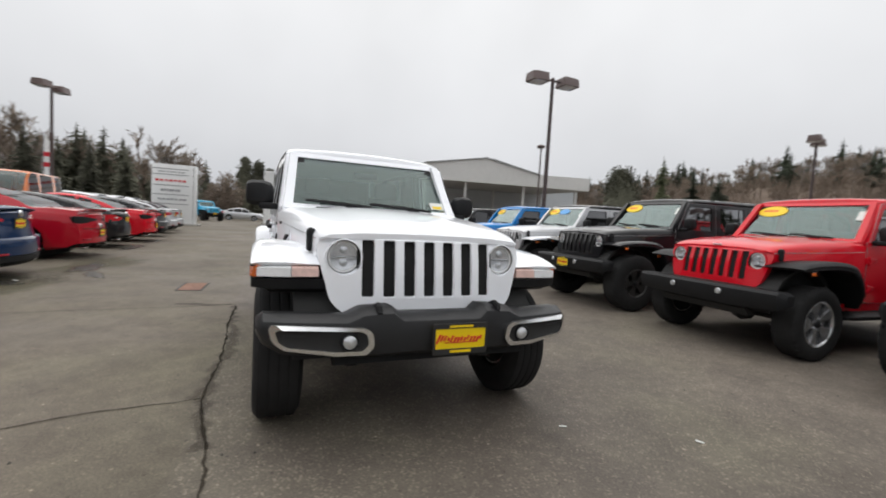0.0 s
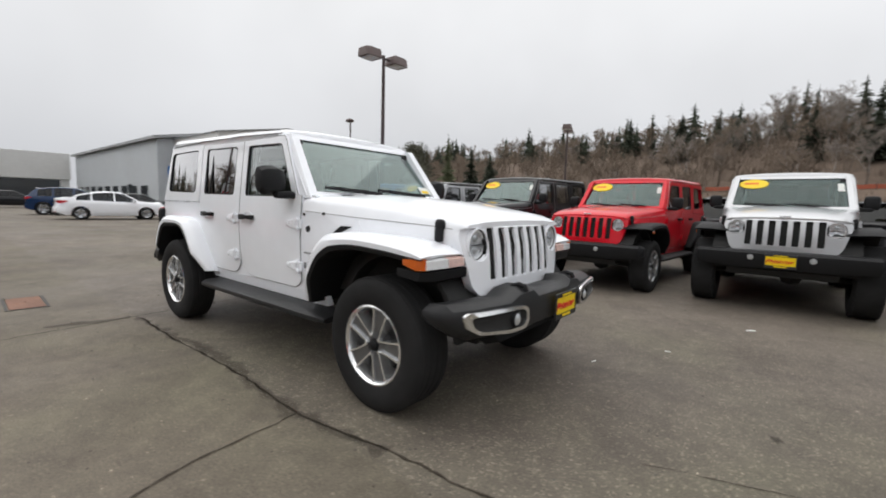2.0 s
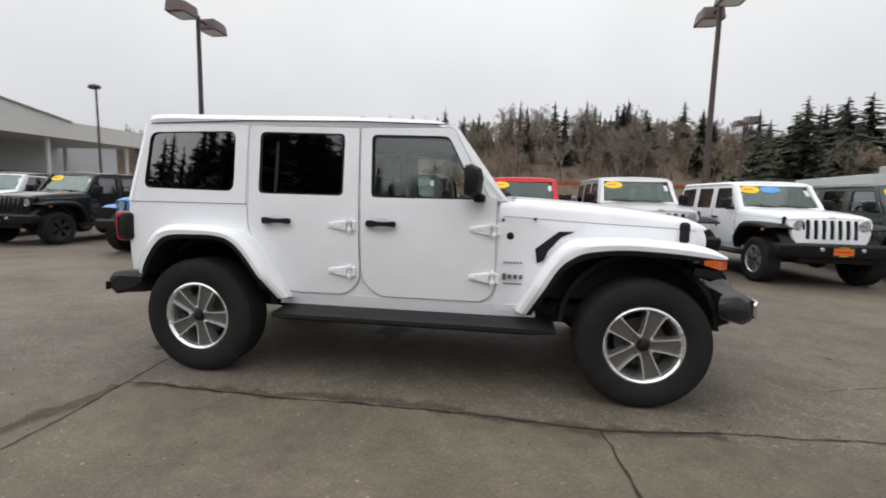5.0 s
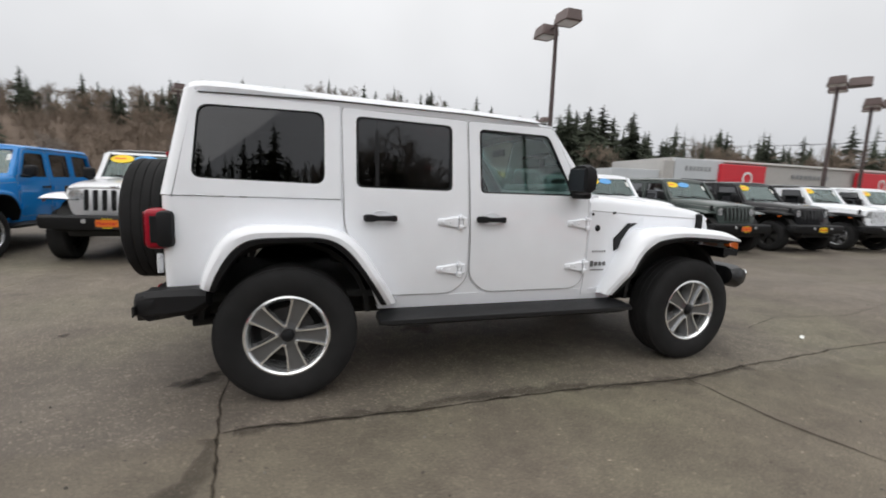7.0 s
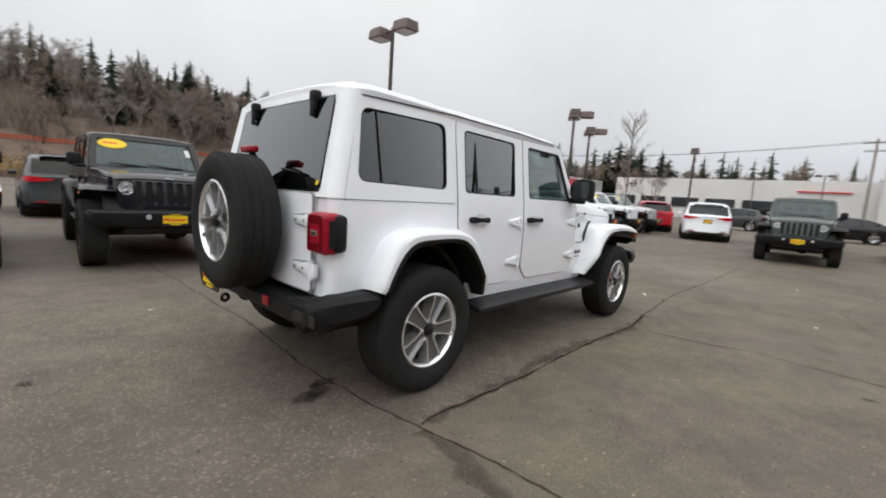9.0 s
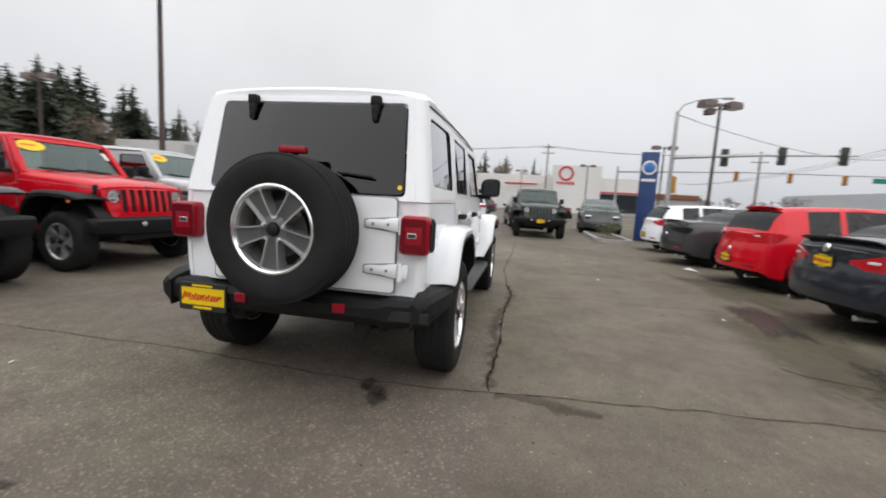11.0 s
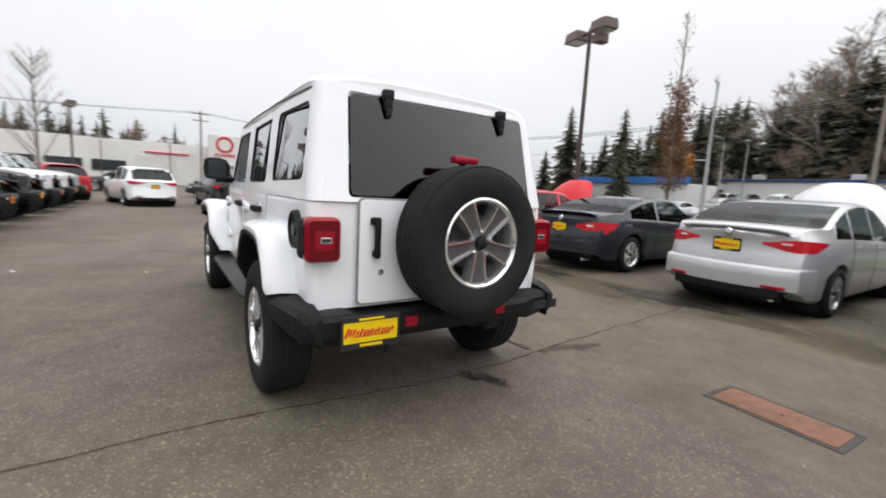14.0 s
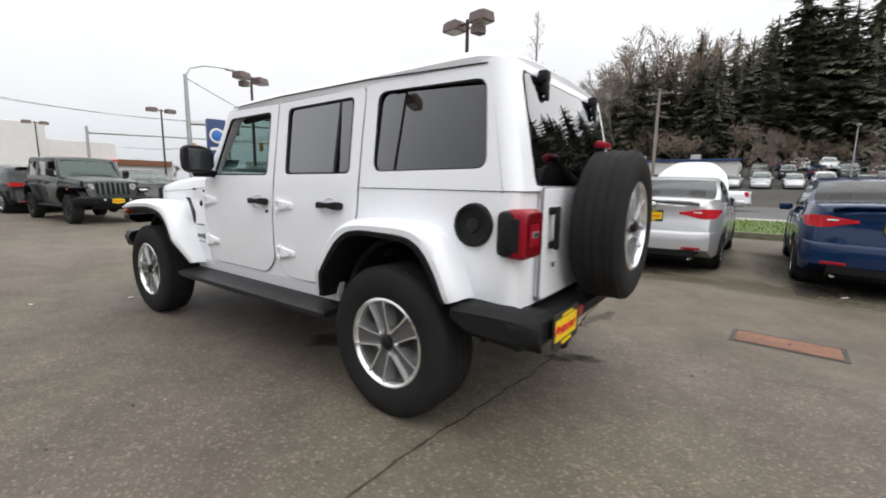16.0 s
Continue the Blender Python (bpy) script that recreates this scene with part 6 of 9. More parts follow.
    if spec.get("bumper"):
        # the bumper skin stands a little proud of the tail and runs on round the corners
        sweep = [(rear_x(y, 0.5), y, 1.0, 1, 0) for y in [hr * 0.955 * j / 8 for j in range(-8, 9)]]
        turn2 = [(xr + 0.05 + 0.10 * k, half(xr + 0.05 + 0.10 * k), 0.7 - 0.17 * k) for k in range(4)]
        rings5 = []
        for x, y, w, side in [(x, -y, w, -1) for x, y, w in reversed(turn2)] + [(x, y, w, 0) for x, y, w, _, _ in sweep] + [(x, y, w, 1) for x, y, w in turn2]:
            sec = ((-0.03, 0.625), (0.016, 0.612), (0.030, 0.585), (0.038, 0.48), (0.034, 0.36), (-0.03, 0.335))
            rings5.append([(x - w * o if not side else x, y + side * (0.4 * w * o), z) for o, z in sec])
        part("bumper", loft(rings5), body, root, smooth=50)
        part("lower_valance", loft([[(rear_x(y, 0.4) - o, y, z - 0.05 * (1 - (y / hr) ** 2) * (z > 0.3)) for o, z in ((-0.02, 0.40), (0.042, 0.395), (0.034, 0.27), (-0.04, 0.20), (-0.16, 0.20))] for y in [hr * 0.80 * j / 8 for j in range(-8, 9)]]), PLASTIC, root, "black lower bumper valance")
    part("grille", boxed((xf - 0.06, 0, 0.54), (0.24, W * 0.5, 0.18), 0.04, 2), PLASTIC, root)
    pz = spec["plate_z"]
    if plate_mat:
        plate(root, pose(rear_x(0.1, pz) - 0.012, 0.0, pz, 0, 0, -90), plate_mat)
    if not lite:
        part("badge", lathe([(0.0, -0.02), (0.045, -0.014), (0.055, 0.01)], 18, "x", (rear_x(0, pz + 0.15), 0, pz + 0.15)), CHROME, root)
        part("lid_seam", tube([(rear_x(y, 0.645) - 0.002, y, 0.645) for y in [hr * 0.9 * j / 6 for j in range(-6, 7)]], 0.005, 5), PLASTIC, root)
        for s in (-1, 1):
            part("exhaust_tip", tube([(xr + 0.2, s * W * 0.30, 0.24), (xr + 0.01, s * W * 0.30, 0.24)], 0.032, 10), CHROME, root)
        for x, low in ((spec["windscreen"][1] - 0.75, 0.0), (spec["windscreen"][1] - 1.5, 0.16)):
            for s in (-1, 1):
                bm = boxed((x, s * 0.37, 0.78 - low), (0.16, 0.46, 0.6), 0.06, 2)
                box(bm, (x - 0.03, s * 0.37, 1.13 - low), (0.1, 0.26, 0.15), 0.04, 2)
                part("seat", bm, SEAT, root)
    if spec.get("spoiler"):
        sx, sz, sw = spec["spoiler"]
        part("spoiler", loft([[(sx + a, y, sz + b - 0.03 * (abs(y) / sw) ** 4) for a, b in ((0.09, -0.015), (0.0, 0.012), (-0.09, 0.022), (-0.09, 0.006), (0.06, -0.05))] for y in (-sw, -sw * 0.8, 0, sw * 0.8, sw)]), body, root)
    if hood_up:
        hx = spec["windscreen"][0] + 0.02
        rws = []
        for k in range(9):
            t = k / 8
            wdt = W * 0.41 * (1 - 0.45 * t ** 3)
            a = radians(52)
            px, pz2 = hx + t * 1.05 * math.cos(a), deck(hx) + 0.03 + t * 1.05 * math.sin(a) + 0.07 * math.sin(math.pi * t)
            rws.append([(px - 0.07 * (1 - (y / wdt) ** 2), y, pz2 - 0.05 * (y / wdt) ** 4) for y in [wdt * j / 6 for j in range(-6, 7)]])
        bm = loft(rws, closed=False, caps=False)
        bmesh.ops.solidify(bm, geom=bm.faces[:], thickness=0.03)
        part("raised_hood", bm, body, root, "hood propped open")
        part("engine_bay", boxed((hx + 0.62, 0, deck(hx + 0.6) + 0.01), (0.85, W * 0.62, 0.04), 0.01, 1), UNDER, root)
    if sticker:
        part("window_paper", boxed((0.25, half(0) * 0.945 - 0.06, belt(0) + 0.2), (0.25, 0.006, 0.18), 0.002, 1), PAPER, root)
    return root


SEDAN = dict(L=4.56, W=1.78, WB=2.70, R=0.315, belt=[(-2.3, 0.93), (-1.6, 0.96), (0, 0.92), (1.0, 0.88), (2.3, 0.80)], deck=[(-2.28, 0.99), (-2.15, 1.06), (-1.75, 1.085), (-1.0, 1.03), (0.9, 0.97), (1.0, 0.965), (1.75, 0.87), (2.1, 0.77), (2.28, 0.60)], roof=[(-1.95, 0.9), (-1.80, 1.08), (-1.3, 1.29), (-0.75, 1.41), (-0.2, 1.45), (0.25, 1.42), (0.65, 1.24), (1.15, 0.95)],
             side_windows=[(0.03, 0.90), (-0.88, -0.03), (-1.50, -0.95)], seams=(-0.95, 0.0, 0.98), handles=(-0.72, 0.22), mirror=0.78, windscreen=(1.10, 0.34), rear_window=(-1.76, -0.92), tail_z=0.875, tail_w=0.37, tail_h=0.165, tail_wrap=0.24, plate_z=0.83, bumper=True, spoiler=(-2.15, 1.046, 0.60))
COUPE = dict(L=4.63, W=1.79, WB=2.68, R=0.335, belt=[(-2.3, 0.92), (-1.5, 0.97), (0, 0.92), (1.0, 0.87), (2.3, 0.78)], deck=[(-2.31, 0.93), (-2.18, 1.0), (-1.7, 1.06), (-1.0, 1.02), (0.9, 0.95), (1.0, 0.94), (1.8, 0.85), (2.15, 0.74), (2.31, 0.58)], roof=[(-2.0, 0.9), (-1.75, 1.07), (-1.2, 1.25), (-0.55, 1.37), (-0.1, 1.40), (0.25, 1.37), (0.65, 1.20), (1.15, 0.94)],
             side_windows=[(-0.42, 0.88), (-1.40, -0.50)], seams=(-0.55, 0.98), handles=(-0.3,), mirror=0.74, windscreen=(1.10, 0.32), rear_window=(-1.72, -0.75), tail_z=0.80, tail_w=0.40, tail_h=0.25, tail_wrap=0.30, plate_z=0.78, spoiler=(-2.12, 1.045, 0.62), reflector=False)
HATCH = dict(L=4.25, W=1.79, WB=2.63, R=0.325, belt=[(-2.1, 0.95), (-1.0, 0.97), (0, 0.93), (1.0, 0.90), (2.1, 0.80)], deck=[(-2.125, 0.95), (-2.05, 1.0), (-1.95, 1.0), (-1.0, 1.0), (0.9, 0.99), (1.0, 0.985), (1.65, 0.90), (1.95, 0.78), (2.125, 0.62)], roof=[(-2.06, 0.95), (-1.96, 1.10), (-1.72, 1.36), (-1.55, 1.42), (-0.4, 1.47), (0.1, 1.45), (0.55, 1.27), (1.1, 0.98)],
             side_windows=[(0.02, 0.88), (-0.88, -0.05), (-1.42, -0.96)], seams=(-0.95, -0.02, 0.98), handles=(-0.72, 0.2), mirror=0.76, windscreen=(1.05, 0.28), rear_window=(-2.02, -1.72), tail_z=0.90, tail_w=0.38, tail_h=0.20, tail_wrap=0.16, plate_z=0.50, spoiler=(-1.66, 1.412, 0.48))
MUSCLE = dict(L=5.02, W=1.92, WB=2.95, R=0.36, belt=[(-2.5, 0.93), (-1.2, 0.98), (0, 0.95), (1.0, 0.93), (2.5, 0.86)], deck=[(-2.51, 0.94), (-2.42, 1.01), (-1.9, 1.05), (-1.0, 1.02), (0.7, 1.0), (0.9, 0.995), (1.9, 0.94), (2.35, 0.86), (2.51, 0.72)], roof=[(-1.9, 0.95), (-1.65, 1.10), (-1.15, 1.30), (-0.65, 1.42), (-0.2, 1.45), (0.1, 1.43), (0.45, 1.25), (0.85, 0.98)],
              side_windows=[(-0.62, 0.66), (-1.05, -0.70)], seams=(-0.75, 0.75), handles=(-0.5,), mirror=0.52, windscreen=(0.80, 0.18), rear_window=(-1.68, -0.85), tail_x=[(0.2, 0.1), (0.34, 0.0), (0.66, 0.0), (0.72, 0.03), (0.95, 0.05), (1.05, 0.0)], tail_z=0.83, tail_w=0.62, tail_h=0.17, tail_wrap=0.0, plate_z=0.55, spoiler=(-2.38, 1.04, 0.72), mirror_body=True)
SUV = dict(L=4.68, W=1.90, WB=2.82, R=0.365, clear=0.24, belt=[(-2.3, 1.08), (-1.0, 1.08), (0, 1.04), (1.0, 1.02), (2.3, 0.92)], deck=[(-2.34, 1.05), (-2.25, 1.10), (-2.1, 1.10), (-1.0, 1.10), (0.9, 1.09), (1.05, 1.08), (1.8, 0.99), (2.15, 0.88), (2.34, 0.68)], roof=[(-2.22, 1.05), (-2.05, 1.25), (-1.75, 1.50), (-1.5, 1.58), (-0.6, 1.66), (0.0, 1.64), (0.5, 1.45), (1.1, 1.08)], lean=0.32,
           side_windows=[(0.02, 0.86), (-0.92, -0.05), (-1.66, -1.0)], seams=(-0.98, -0.02, 0.98), handles=(-0.72, 0.2), mirror=0.76, windscreen=(1.05, 0.22), rear_window=(-2.14, -1.72), tail_z=0.98, tail_w=0.46, tail_h=0.15, tail_wrap=0.22, plate_z=0.84, spoiler=(-1.70, 1.565, 0.55), head_z=0.82)
VAN = dict(L=5.4, W=1.98, WB=3.3, R=0.36, clear=0.24, belt=[(-2.7, 1.15), (1.4, 1.12), (2.7, 0.95)], deck=[(-2.7, 1.2), (1.5, 1.15), (2.3, 0.98), (2.7, 0.7)], roof=[(-2.7, 1.3), (-2.62, 2.1), (-2.3, 2.18), (0.9, 2.18), (1.2, 2.0), (1.9, 1.1)], lean=0.12,
           side_windows=[(0.35, 1.25), (-1.1, 0.2), (-2.4, -1.3)], mirror=1.3, windscreen=(1.85, 1.05), rear_window=(-2.66, -2.45), tail_z=1.0, tail_w=0.2, tail_h=0.4, tail_wrap=0.05, plate_z=0.6, head_z=0.8)

# ---- the row of off-road wagons on the +y side, noses to the aisle ----
ROW_Y = 4.72
ROW = "row of off-road wagons"


def parked(x, y, head):
    """Pose of a car whose front axle lies at (x, y), heading in degrees."""
    a = radians(head)
    return pose(x - 1.504 * math.cos(a), y - 1.504 * math.sin(a), 0, 0, 0, head)


wrangler("off_road_wagon", parked(-6.95, ROW_Y, -90), "bright blue off-road wagon with yellow price sticker", BLUE, BLUE, BLUE, style="star", group=ROW)
wrangler("off_road_wagon", parked(-4.28, ROW_Y, -90), "silver off-road wagon with black hard top and orange plate", SILVER, WHITE, BLACK, style="black", group=ROW, front_plate=ORPLATE, sticker2=BLUESTK)
wrangler("off_road_wagon", parked(-1.66, ROW_Y - 0.14, -92), "lifted black off-road wagon on big tyres", BLACK, BLACK, BLACK, style="black", R=0.45, lift=0.06, group=ROW)
wrangler("off_road_wagon", parked(0.83, ROW_Y - 0.18, -93), "bright red off-road wagon with black fenders", RED, PLASTIC, RED, style="star", group=ROW, front_plate=None)
wrangler("off_road_wagon", parked(3.25, ROW_Y, -89), "lifted silver off-road wagon with black fenders and yellow sticker", SILVER, PLASTIC, SILVER, style="star", R=0.45, lift=0.05, group=ROW)
wrangler("off_road_wagon", parked(5.88, ROW_Y, -88), "white off-road wagon with yellow and blue stickers", WHITE, PLASTIC, WHITE, style="star", group=ROW, front_plate=ORPLATE, sticker2=BLUESTK)
wrangler("off_road_wagon", parked(8.45, ROW_Y + 0.1, -90), "dark green-grey off-road wagon with orange plate", GREEN, GREEN, GREEN, style="black", group=ROW, front_plate=ORPLATE, sticker2=BLUESTK)
wrangler("off_road_wagon", parked(11.05, ROW_Y + 0.1, -90), "black off-road wagon with black soft top", BLACK, PLASTIC, BLACK, style="black", group=ROW)
wrangler("off_road_wagon", parked(13.7, ROW_Y + 0.1, -90), "white off-road wagon with black fenders", WHITE, PLASTIC, BLACK, style="star", group=ROW, front_plate=ORPLATE)
wrangler("off_road_wagon", parked(16.3, ROW_Y + 0.1, -90), "white off-road wagon with black fenders", WHITE, PLASTIC, WHITE, style="star", group=ROW)
wrangler("off_road_wagon", parked(18.9, ROW_Y + 0.1, -90), "silver off-road wagon with black top", SILVER, PLASTIC, BLACK, style="star", group=ROW)
wrangler("off_road_wagon", parked(-11.0, ROW_Y + 0.5, -88), "black off-road wagon with yellow plate", BLACK, PLASTIC, BLACK, style="black", group=ROW)
wrangler("off_road_wagon", parked(-13.7, ROW_Y + 0.9, -80), "white off-road wagon with black top and orange plate", WHITE, PLASTIC, BLACK, style="star", group=ROW, front_plate=ORPLATE)
wrangler("off_road_wagon", parked(-16.6, ROW_Y + 0.9, -78), "silver off-road wagon with yellow sticker", SILVER, PLASTIC, BLACK, style="star", group=ROW)
wrangler("off_road_wagon", parked(-19.6, ROW_Y + 1.4, -75), "dark red off-road wagon with black top", DARKRED, PLASTIC, BLACK, style="star", group=ROW)
# the dark wagon facing down the aisle
wrangler("off_road_wagon", parked(12.0, -1.68, 184), "dark green-grey off-road wagon standing in the aisle", GREEN, PLASTIC, GREEN, style="black", sticker=None)

# ---- the row of cars on the -y side, tails to the aisle ----
TAILS = "row of cars with tails to the aisle"


def tail_at(x, y, head, spec):
    """Pose of a car whose tail middle lies at (x, y)."""
    a = radians(head)
    return pose(x + spec["L"] / 2 * math.cos(a), y + spec["L"] / 2 * math.sin(a), 0, 0, 0, head)


road_car("coupe", tail_at(1.20, -4.74, -87, COUPE), "dark blue-grey two-door coupe with a small spoiler", "car", DKGREY, COUPE, TAILS, rim="bright")
road_car("saloon", tail_at(-1.70, -4.56, -90, SEDAN), "silver saloon with its hood propped open", "car", SILVER, SEDAN, TAILS, rim="star", hood_up=True)
road_car("hatchback", tail_at(4.05, -4.95, -87, HATCH), "bright red five-door hatchback with its hood propped open", "car", RED, HATCH, TAILS, rim="star", plate_mat=YELLOW, sticker=True, hood_up=True)
road_car("muscle_coupe", tail_at(7.0, -4.75, -87, MUSCLE), "dark grey muscle coupe with black wheels", "car", GRAPH, MUSCLE, TAILS, rim="black", plate_mat=None, lamp=PLASTIC)
road_car("hatchback", tail_at(9.9, -4.95, -85, HATCH), "white hatchback with red tail lamps", "car", WHITE, HATCH, TAILS, rim="star")
road_car("saloon", tail_at(-4.30, -4.36, -90, SEDAN), "deep blue saloon with red tail lamps", "car", NAVY, SEDAN, TAILS, rim="star")
road_car("muscle_coupe", tail_at(-7.55, -4.33, -90, MUSCLE), "deep red muscle coupe with dark lamps", "car", DARKRED, MUSCLE, TAILS, rim="black", lamp=PLASTIC)
road_car("coupe", tail_at(-10.35, -4.5, -90, COUPE), "black coupe with yellow plate", "car", BLACK, COUPE, TAILS, rim="star")
road_car("muscle_coupe", tail_at(-12.95, -4.38, -90, MUSCLE), "bright red muscle coupe with dark lamps", "car", RED, MUSCLE, TAILS, rim="black", lamp=PLASTIC)
road_car("saloon", tail_at(-15.8, -4.6, -90, SEDAN), "graphite grey saloon in the row", "car", GRAPH, SEDAN, TAILS, lite=True)
road_car("saloon", tail_at(-18.5, -4.7, -90, SEDAN), "silver saloon in the row", "car", SILVER, SEDAN, TAILS, lite=True)
road_car("saloon", tail_at(-21.2, -4.9, -90, SEDAN), "silver saloon in the row", "car", SILVER, SEDAN, TAILS, lite=True)

# ---- vehicles standing behind the row of tails ----
road_car("van", pose(-16.6, -9.6, 0, 0, 0, 4), "bright orange van behind the row of cars", "van", ORANGE, VAN, plate_mat=None, lite=True)
for x, col, lab in ((-21.0, WHITE, "white"), (-24.0, SILVER, "silver"), (-27.0, WHITE, "white")):
    road_car("crossover", pose(x, -9.9, 0, 0, 0, -90), lab + " crossover behind the row of cars", "car", col, SUV, "cars behind the row", plate_mat=None, lite=True)

# ---- cars farther along the aisle ----
road_car("crossover", pose(19.6, 2.35, 0, 0, 0, 16), "white crossover seen from behind", "car", WHITE, SUV, rim="star", lite=True)
road_car("crossover", pose(23.2, 5.9, 0, 0, 0, 24), "dark red crossover far down the aisle", "car", DARKRED, SUV, plate_mat=None, lite=True)
road_car("crossover", pose(19.2, -1.0, 0, 0, 0, 8), "black crossover seen from behind", "car", BLACK, SUV, lite=True)
road_car("crossover", pose(18.3, -4.7, 0, 0, 0, 176), "graphite grey crossover standing across the aisle", "car", GRAPH, SUV, lite=True)
road_car("saloon", pose(31.0, -2.2, 0, 0, 0, 95), "black saloon far down the lot", "car", BLACK, SEDAN, lite=True)
road_car("saloon", pose(30.5, 10.5, 0, 0, 0, 180), "black saloon far down the lot", "car", BLACK, SEDAN, lite=True)
road_car("crossover", pose(36.0, 4.2, 0, 0, 0, 90), "grey crossover far down the lot", "car", GRAPH, SUV, lite=True)
road_car("crossover", pose(29.5, 15.5, 0, 0, 0, 60), "silver crossover far down the lot", "car", SILVER, SUV, lite=True)
road_car("saloon", pose(-24.6, 3.8, 0, 0, 0, 83), "white saloon standing across the aisle", "car", WHITE, SEDAN, rim="star", lite=True)
road_car("crossover", pose(-31.0, 3.5, 0, 0, 0, 70), "navy crossover far down the lot", "car", NAVY, SUV, lite=True)
road_car("saloon", pose(-34.0, 7.5, 0, 0, 0, 75), "grey saloon far down the lot", "car", GRAPH, SEDAN, lite=True)
road_car("saloon", pose(-48.0, 2.0, 0, 0, 0, 90), "black saloon far down the lot", "car", BLACK, SEDAN, lite=True)
road_car("saloon", pose(-52.0, -3.5, 0, 0, 0, 90), "silver saloon far down the lot", "car", SILVER, SEDAN, lite=True)
wrangler("off_road_wagon", pose(-44.0, -6.5, 0.0, 0, 0, 30), "light blue off-road wagon far down the lot", CYAN, CYAN, CYAN, style="black", R=0.45, lift=0.1, sticker=None)
# second line behind the wagons
for i, (x, col, sp, lab) in enumerate([(-10.2, GRAPH, SEDAN, "grey saloon"), (-4.6, WHITE, HATCH, "white hatchback"), (-2.0, GRAPH, SUV, "grey crossover"), (1.95, BLACK, SUV, "black crossover"), (4.7, BLACK, SUV, "black crossover"), (7.3, SILVER, SEDAN, "silver saloon"), (9.8, GRAPH, SUV, "dark grey crossover"), (13.0, DARKRED, SUV, "red crossover"), (16.0, WHITE, SUV, "white crossover")]):
    road_car("crossover" if sp is SUV else "saloon" if sp is SEDAN else "hatchback", pose(x, 11.7 if x == 1.95 else 14.2, 0, 0, 0, 90), lab + " in the second line", "car", col, sp, "second line of cars", plate_mat=None, lite=True)

# ---- lamp posts ----
def lamp_post(x, y, h, head, label="brown steel lamp post with two box heads", heads=2, box_l=0.62, third=False, flood=False):
    root = thing("lamp_post", pose(x, y, 0, 0, 0, head), label, "lamp post", "lamp posts of the lot")
    base = lathe([(0.0, 0.62), (0.30, 0.62), (0.32, 0.58), (0.32, 0.0)], 20, "z")
    part("base", base, CONCRETE, root, "round concrete base")
    part("pole", tube([(0, 0, 0.6), (0, 0, h * 0.5), (0, 0, h)], [0.078, 0.070, 0.058], 12), POLE, root)
    for s in (-1, 1)[:heads]:
        arm = part("arm", boxed((0, s * 0.22, h - 0.10), (0.06, 0.42, 0.06), 0.01, 1), POLE, root)
        rings = []
        for yy, k in ((0.30, 0.80), (0.34, 1.0), (0.34 + box_l * 0.7, 1.0), (0.34 + box_l, 0.86)):
            rings.append([(a * 0.30 * k, s * yy, h - 0.10 + b) for a, b in ((-1, -0.13), (1, -0.13), (0.82, 0.16 * k), (-0.82, 0.16 * k))])
        hd = part("lamp_head", loft(rings), HEADBOX, root)
        part("lens", boxed((0, s * (0.34 + box_l * 0.45), h - 0.235), (0.46, box_l * 0.72, 0.012), 0.004, 1), WHITELENS, hd)
    if flood:
        fl2 = part("flood_lamp", loft([[(a * k, yy, h - 0.42 + b * k) for a, b in ((-0.20, -0.13), (0.20, -0.13), (0.20, 0.11), (-0.20, 0.11))] for yy, k in ((0.30, 0.75), (0.36, 1.0), (0.62, 1.0), (0.66, 0.9))]), HEADBOX, root)
        part("bracket", tube([(0, 0.05, h - 0.25), (0, 0.34, h - 0.40)], 0.03, 6), POLE, fl2)
    if third:
        part("arm", boxed((0.22, 0, h - 0.10), (0.42, 0.06, 0.06), 0.01, 1), POLE, root)
        rings = []
        for xx, k in ((0.30, 0.80), (0.34, 1.0), (0.34 + box_l * 0.7, 1.0), (0.34 + box_l, 0.86)):
            rings.append([(xx, a * 0.30 * k, h - 0.10 + b) for a, b in ((-1, -0.13), (1, -0.13), (0.82, 0.16 * k), (-0.82, 0.16 * k))])
        part("lamp_head", loft(rings), HEADBOX, root)
    return root


for x, y, h, a in ((-8.57, 8.3, 6.5, 0), (5.70, 8.70, 6.42, 0), (5.34, -9.95, 6.56, 78), (17.4, -9.3, 6.2, 20), (-22.0, -10.4, 6.6, 78), (-8.3, 23.6, 6.3, 20), (14.1, 24.6, 6.5, 0), (17.85, 8.55, 5.9, -60), (21.1, 9.2, 5.55, -60), (32.0, 6.3, 5.6, -75), (34.4, -11.7, 6.5, 0), (53.5, -8.0, 6.5, 0), (68, 0.7, 6.6, 0), (77, 9.2, 6.6, 0), (80, 14.0, 6.6, 0)):
    lamp_post(x, y, h, a, third=(17 < x < 24 and y > 0), flood=(0 < x < 18 and y < 0))

# slim post with one flat oval head
slim = thing("lamp_post", pose(-21.44, 16.9, 0, 0, 0, 60), "slim lamp post with one flat oval head", "lamp post", "lamp posts of the lot")
part("base", lathe([(0.0, 0.5), (0.26, 0.5), (0.28, 0.46), (0.28, 0.0)], 18, "z"), CONCRETE, slim, "round concrete base")
part("pole", tube([(0, 0, 0.48), (0, 0, 6.95)], [0.07, 0.05], 10), POLE, slim)
oval = lathe([(0.0, 0.10), (0.25, 0.09), (0.42, 0.03), (0.46, -0.04), (0.40, -0.09), (0.0, -0.10)], 20, "z", (0, 0, 0))
for v in oval.verts:
    v.co = (v.co.x * 0.62, v.co.y * 1.1 + 0.30, v.co.z + 7.0)
part("lamp_head", oval, HEADBOX, slim)

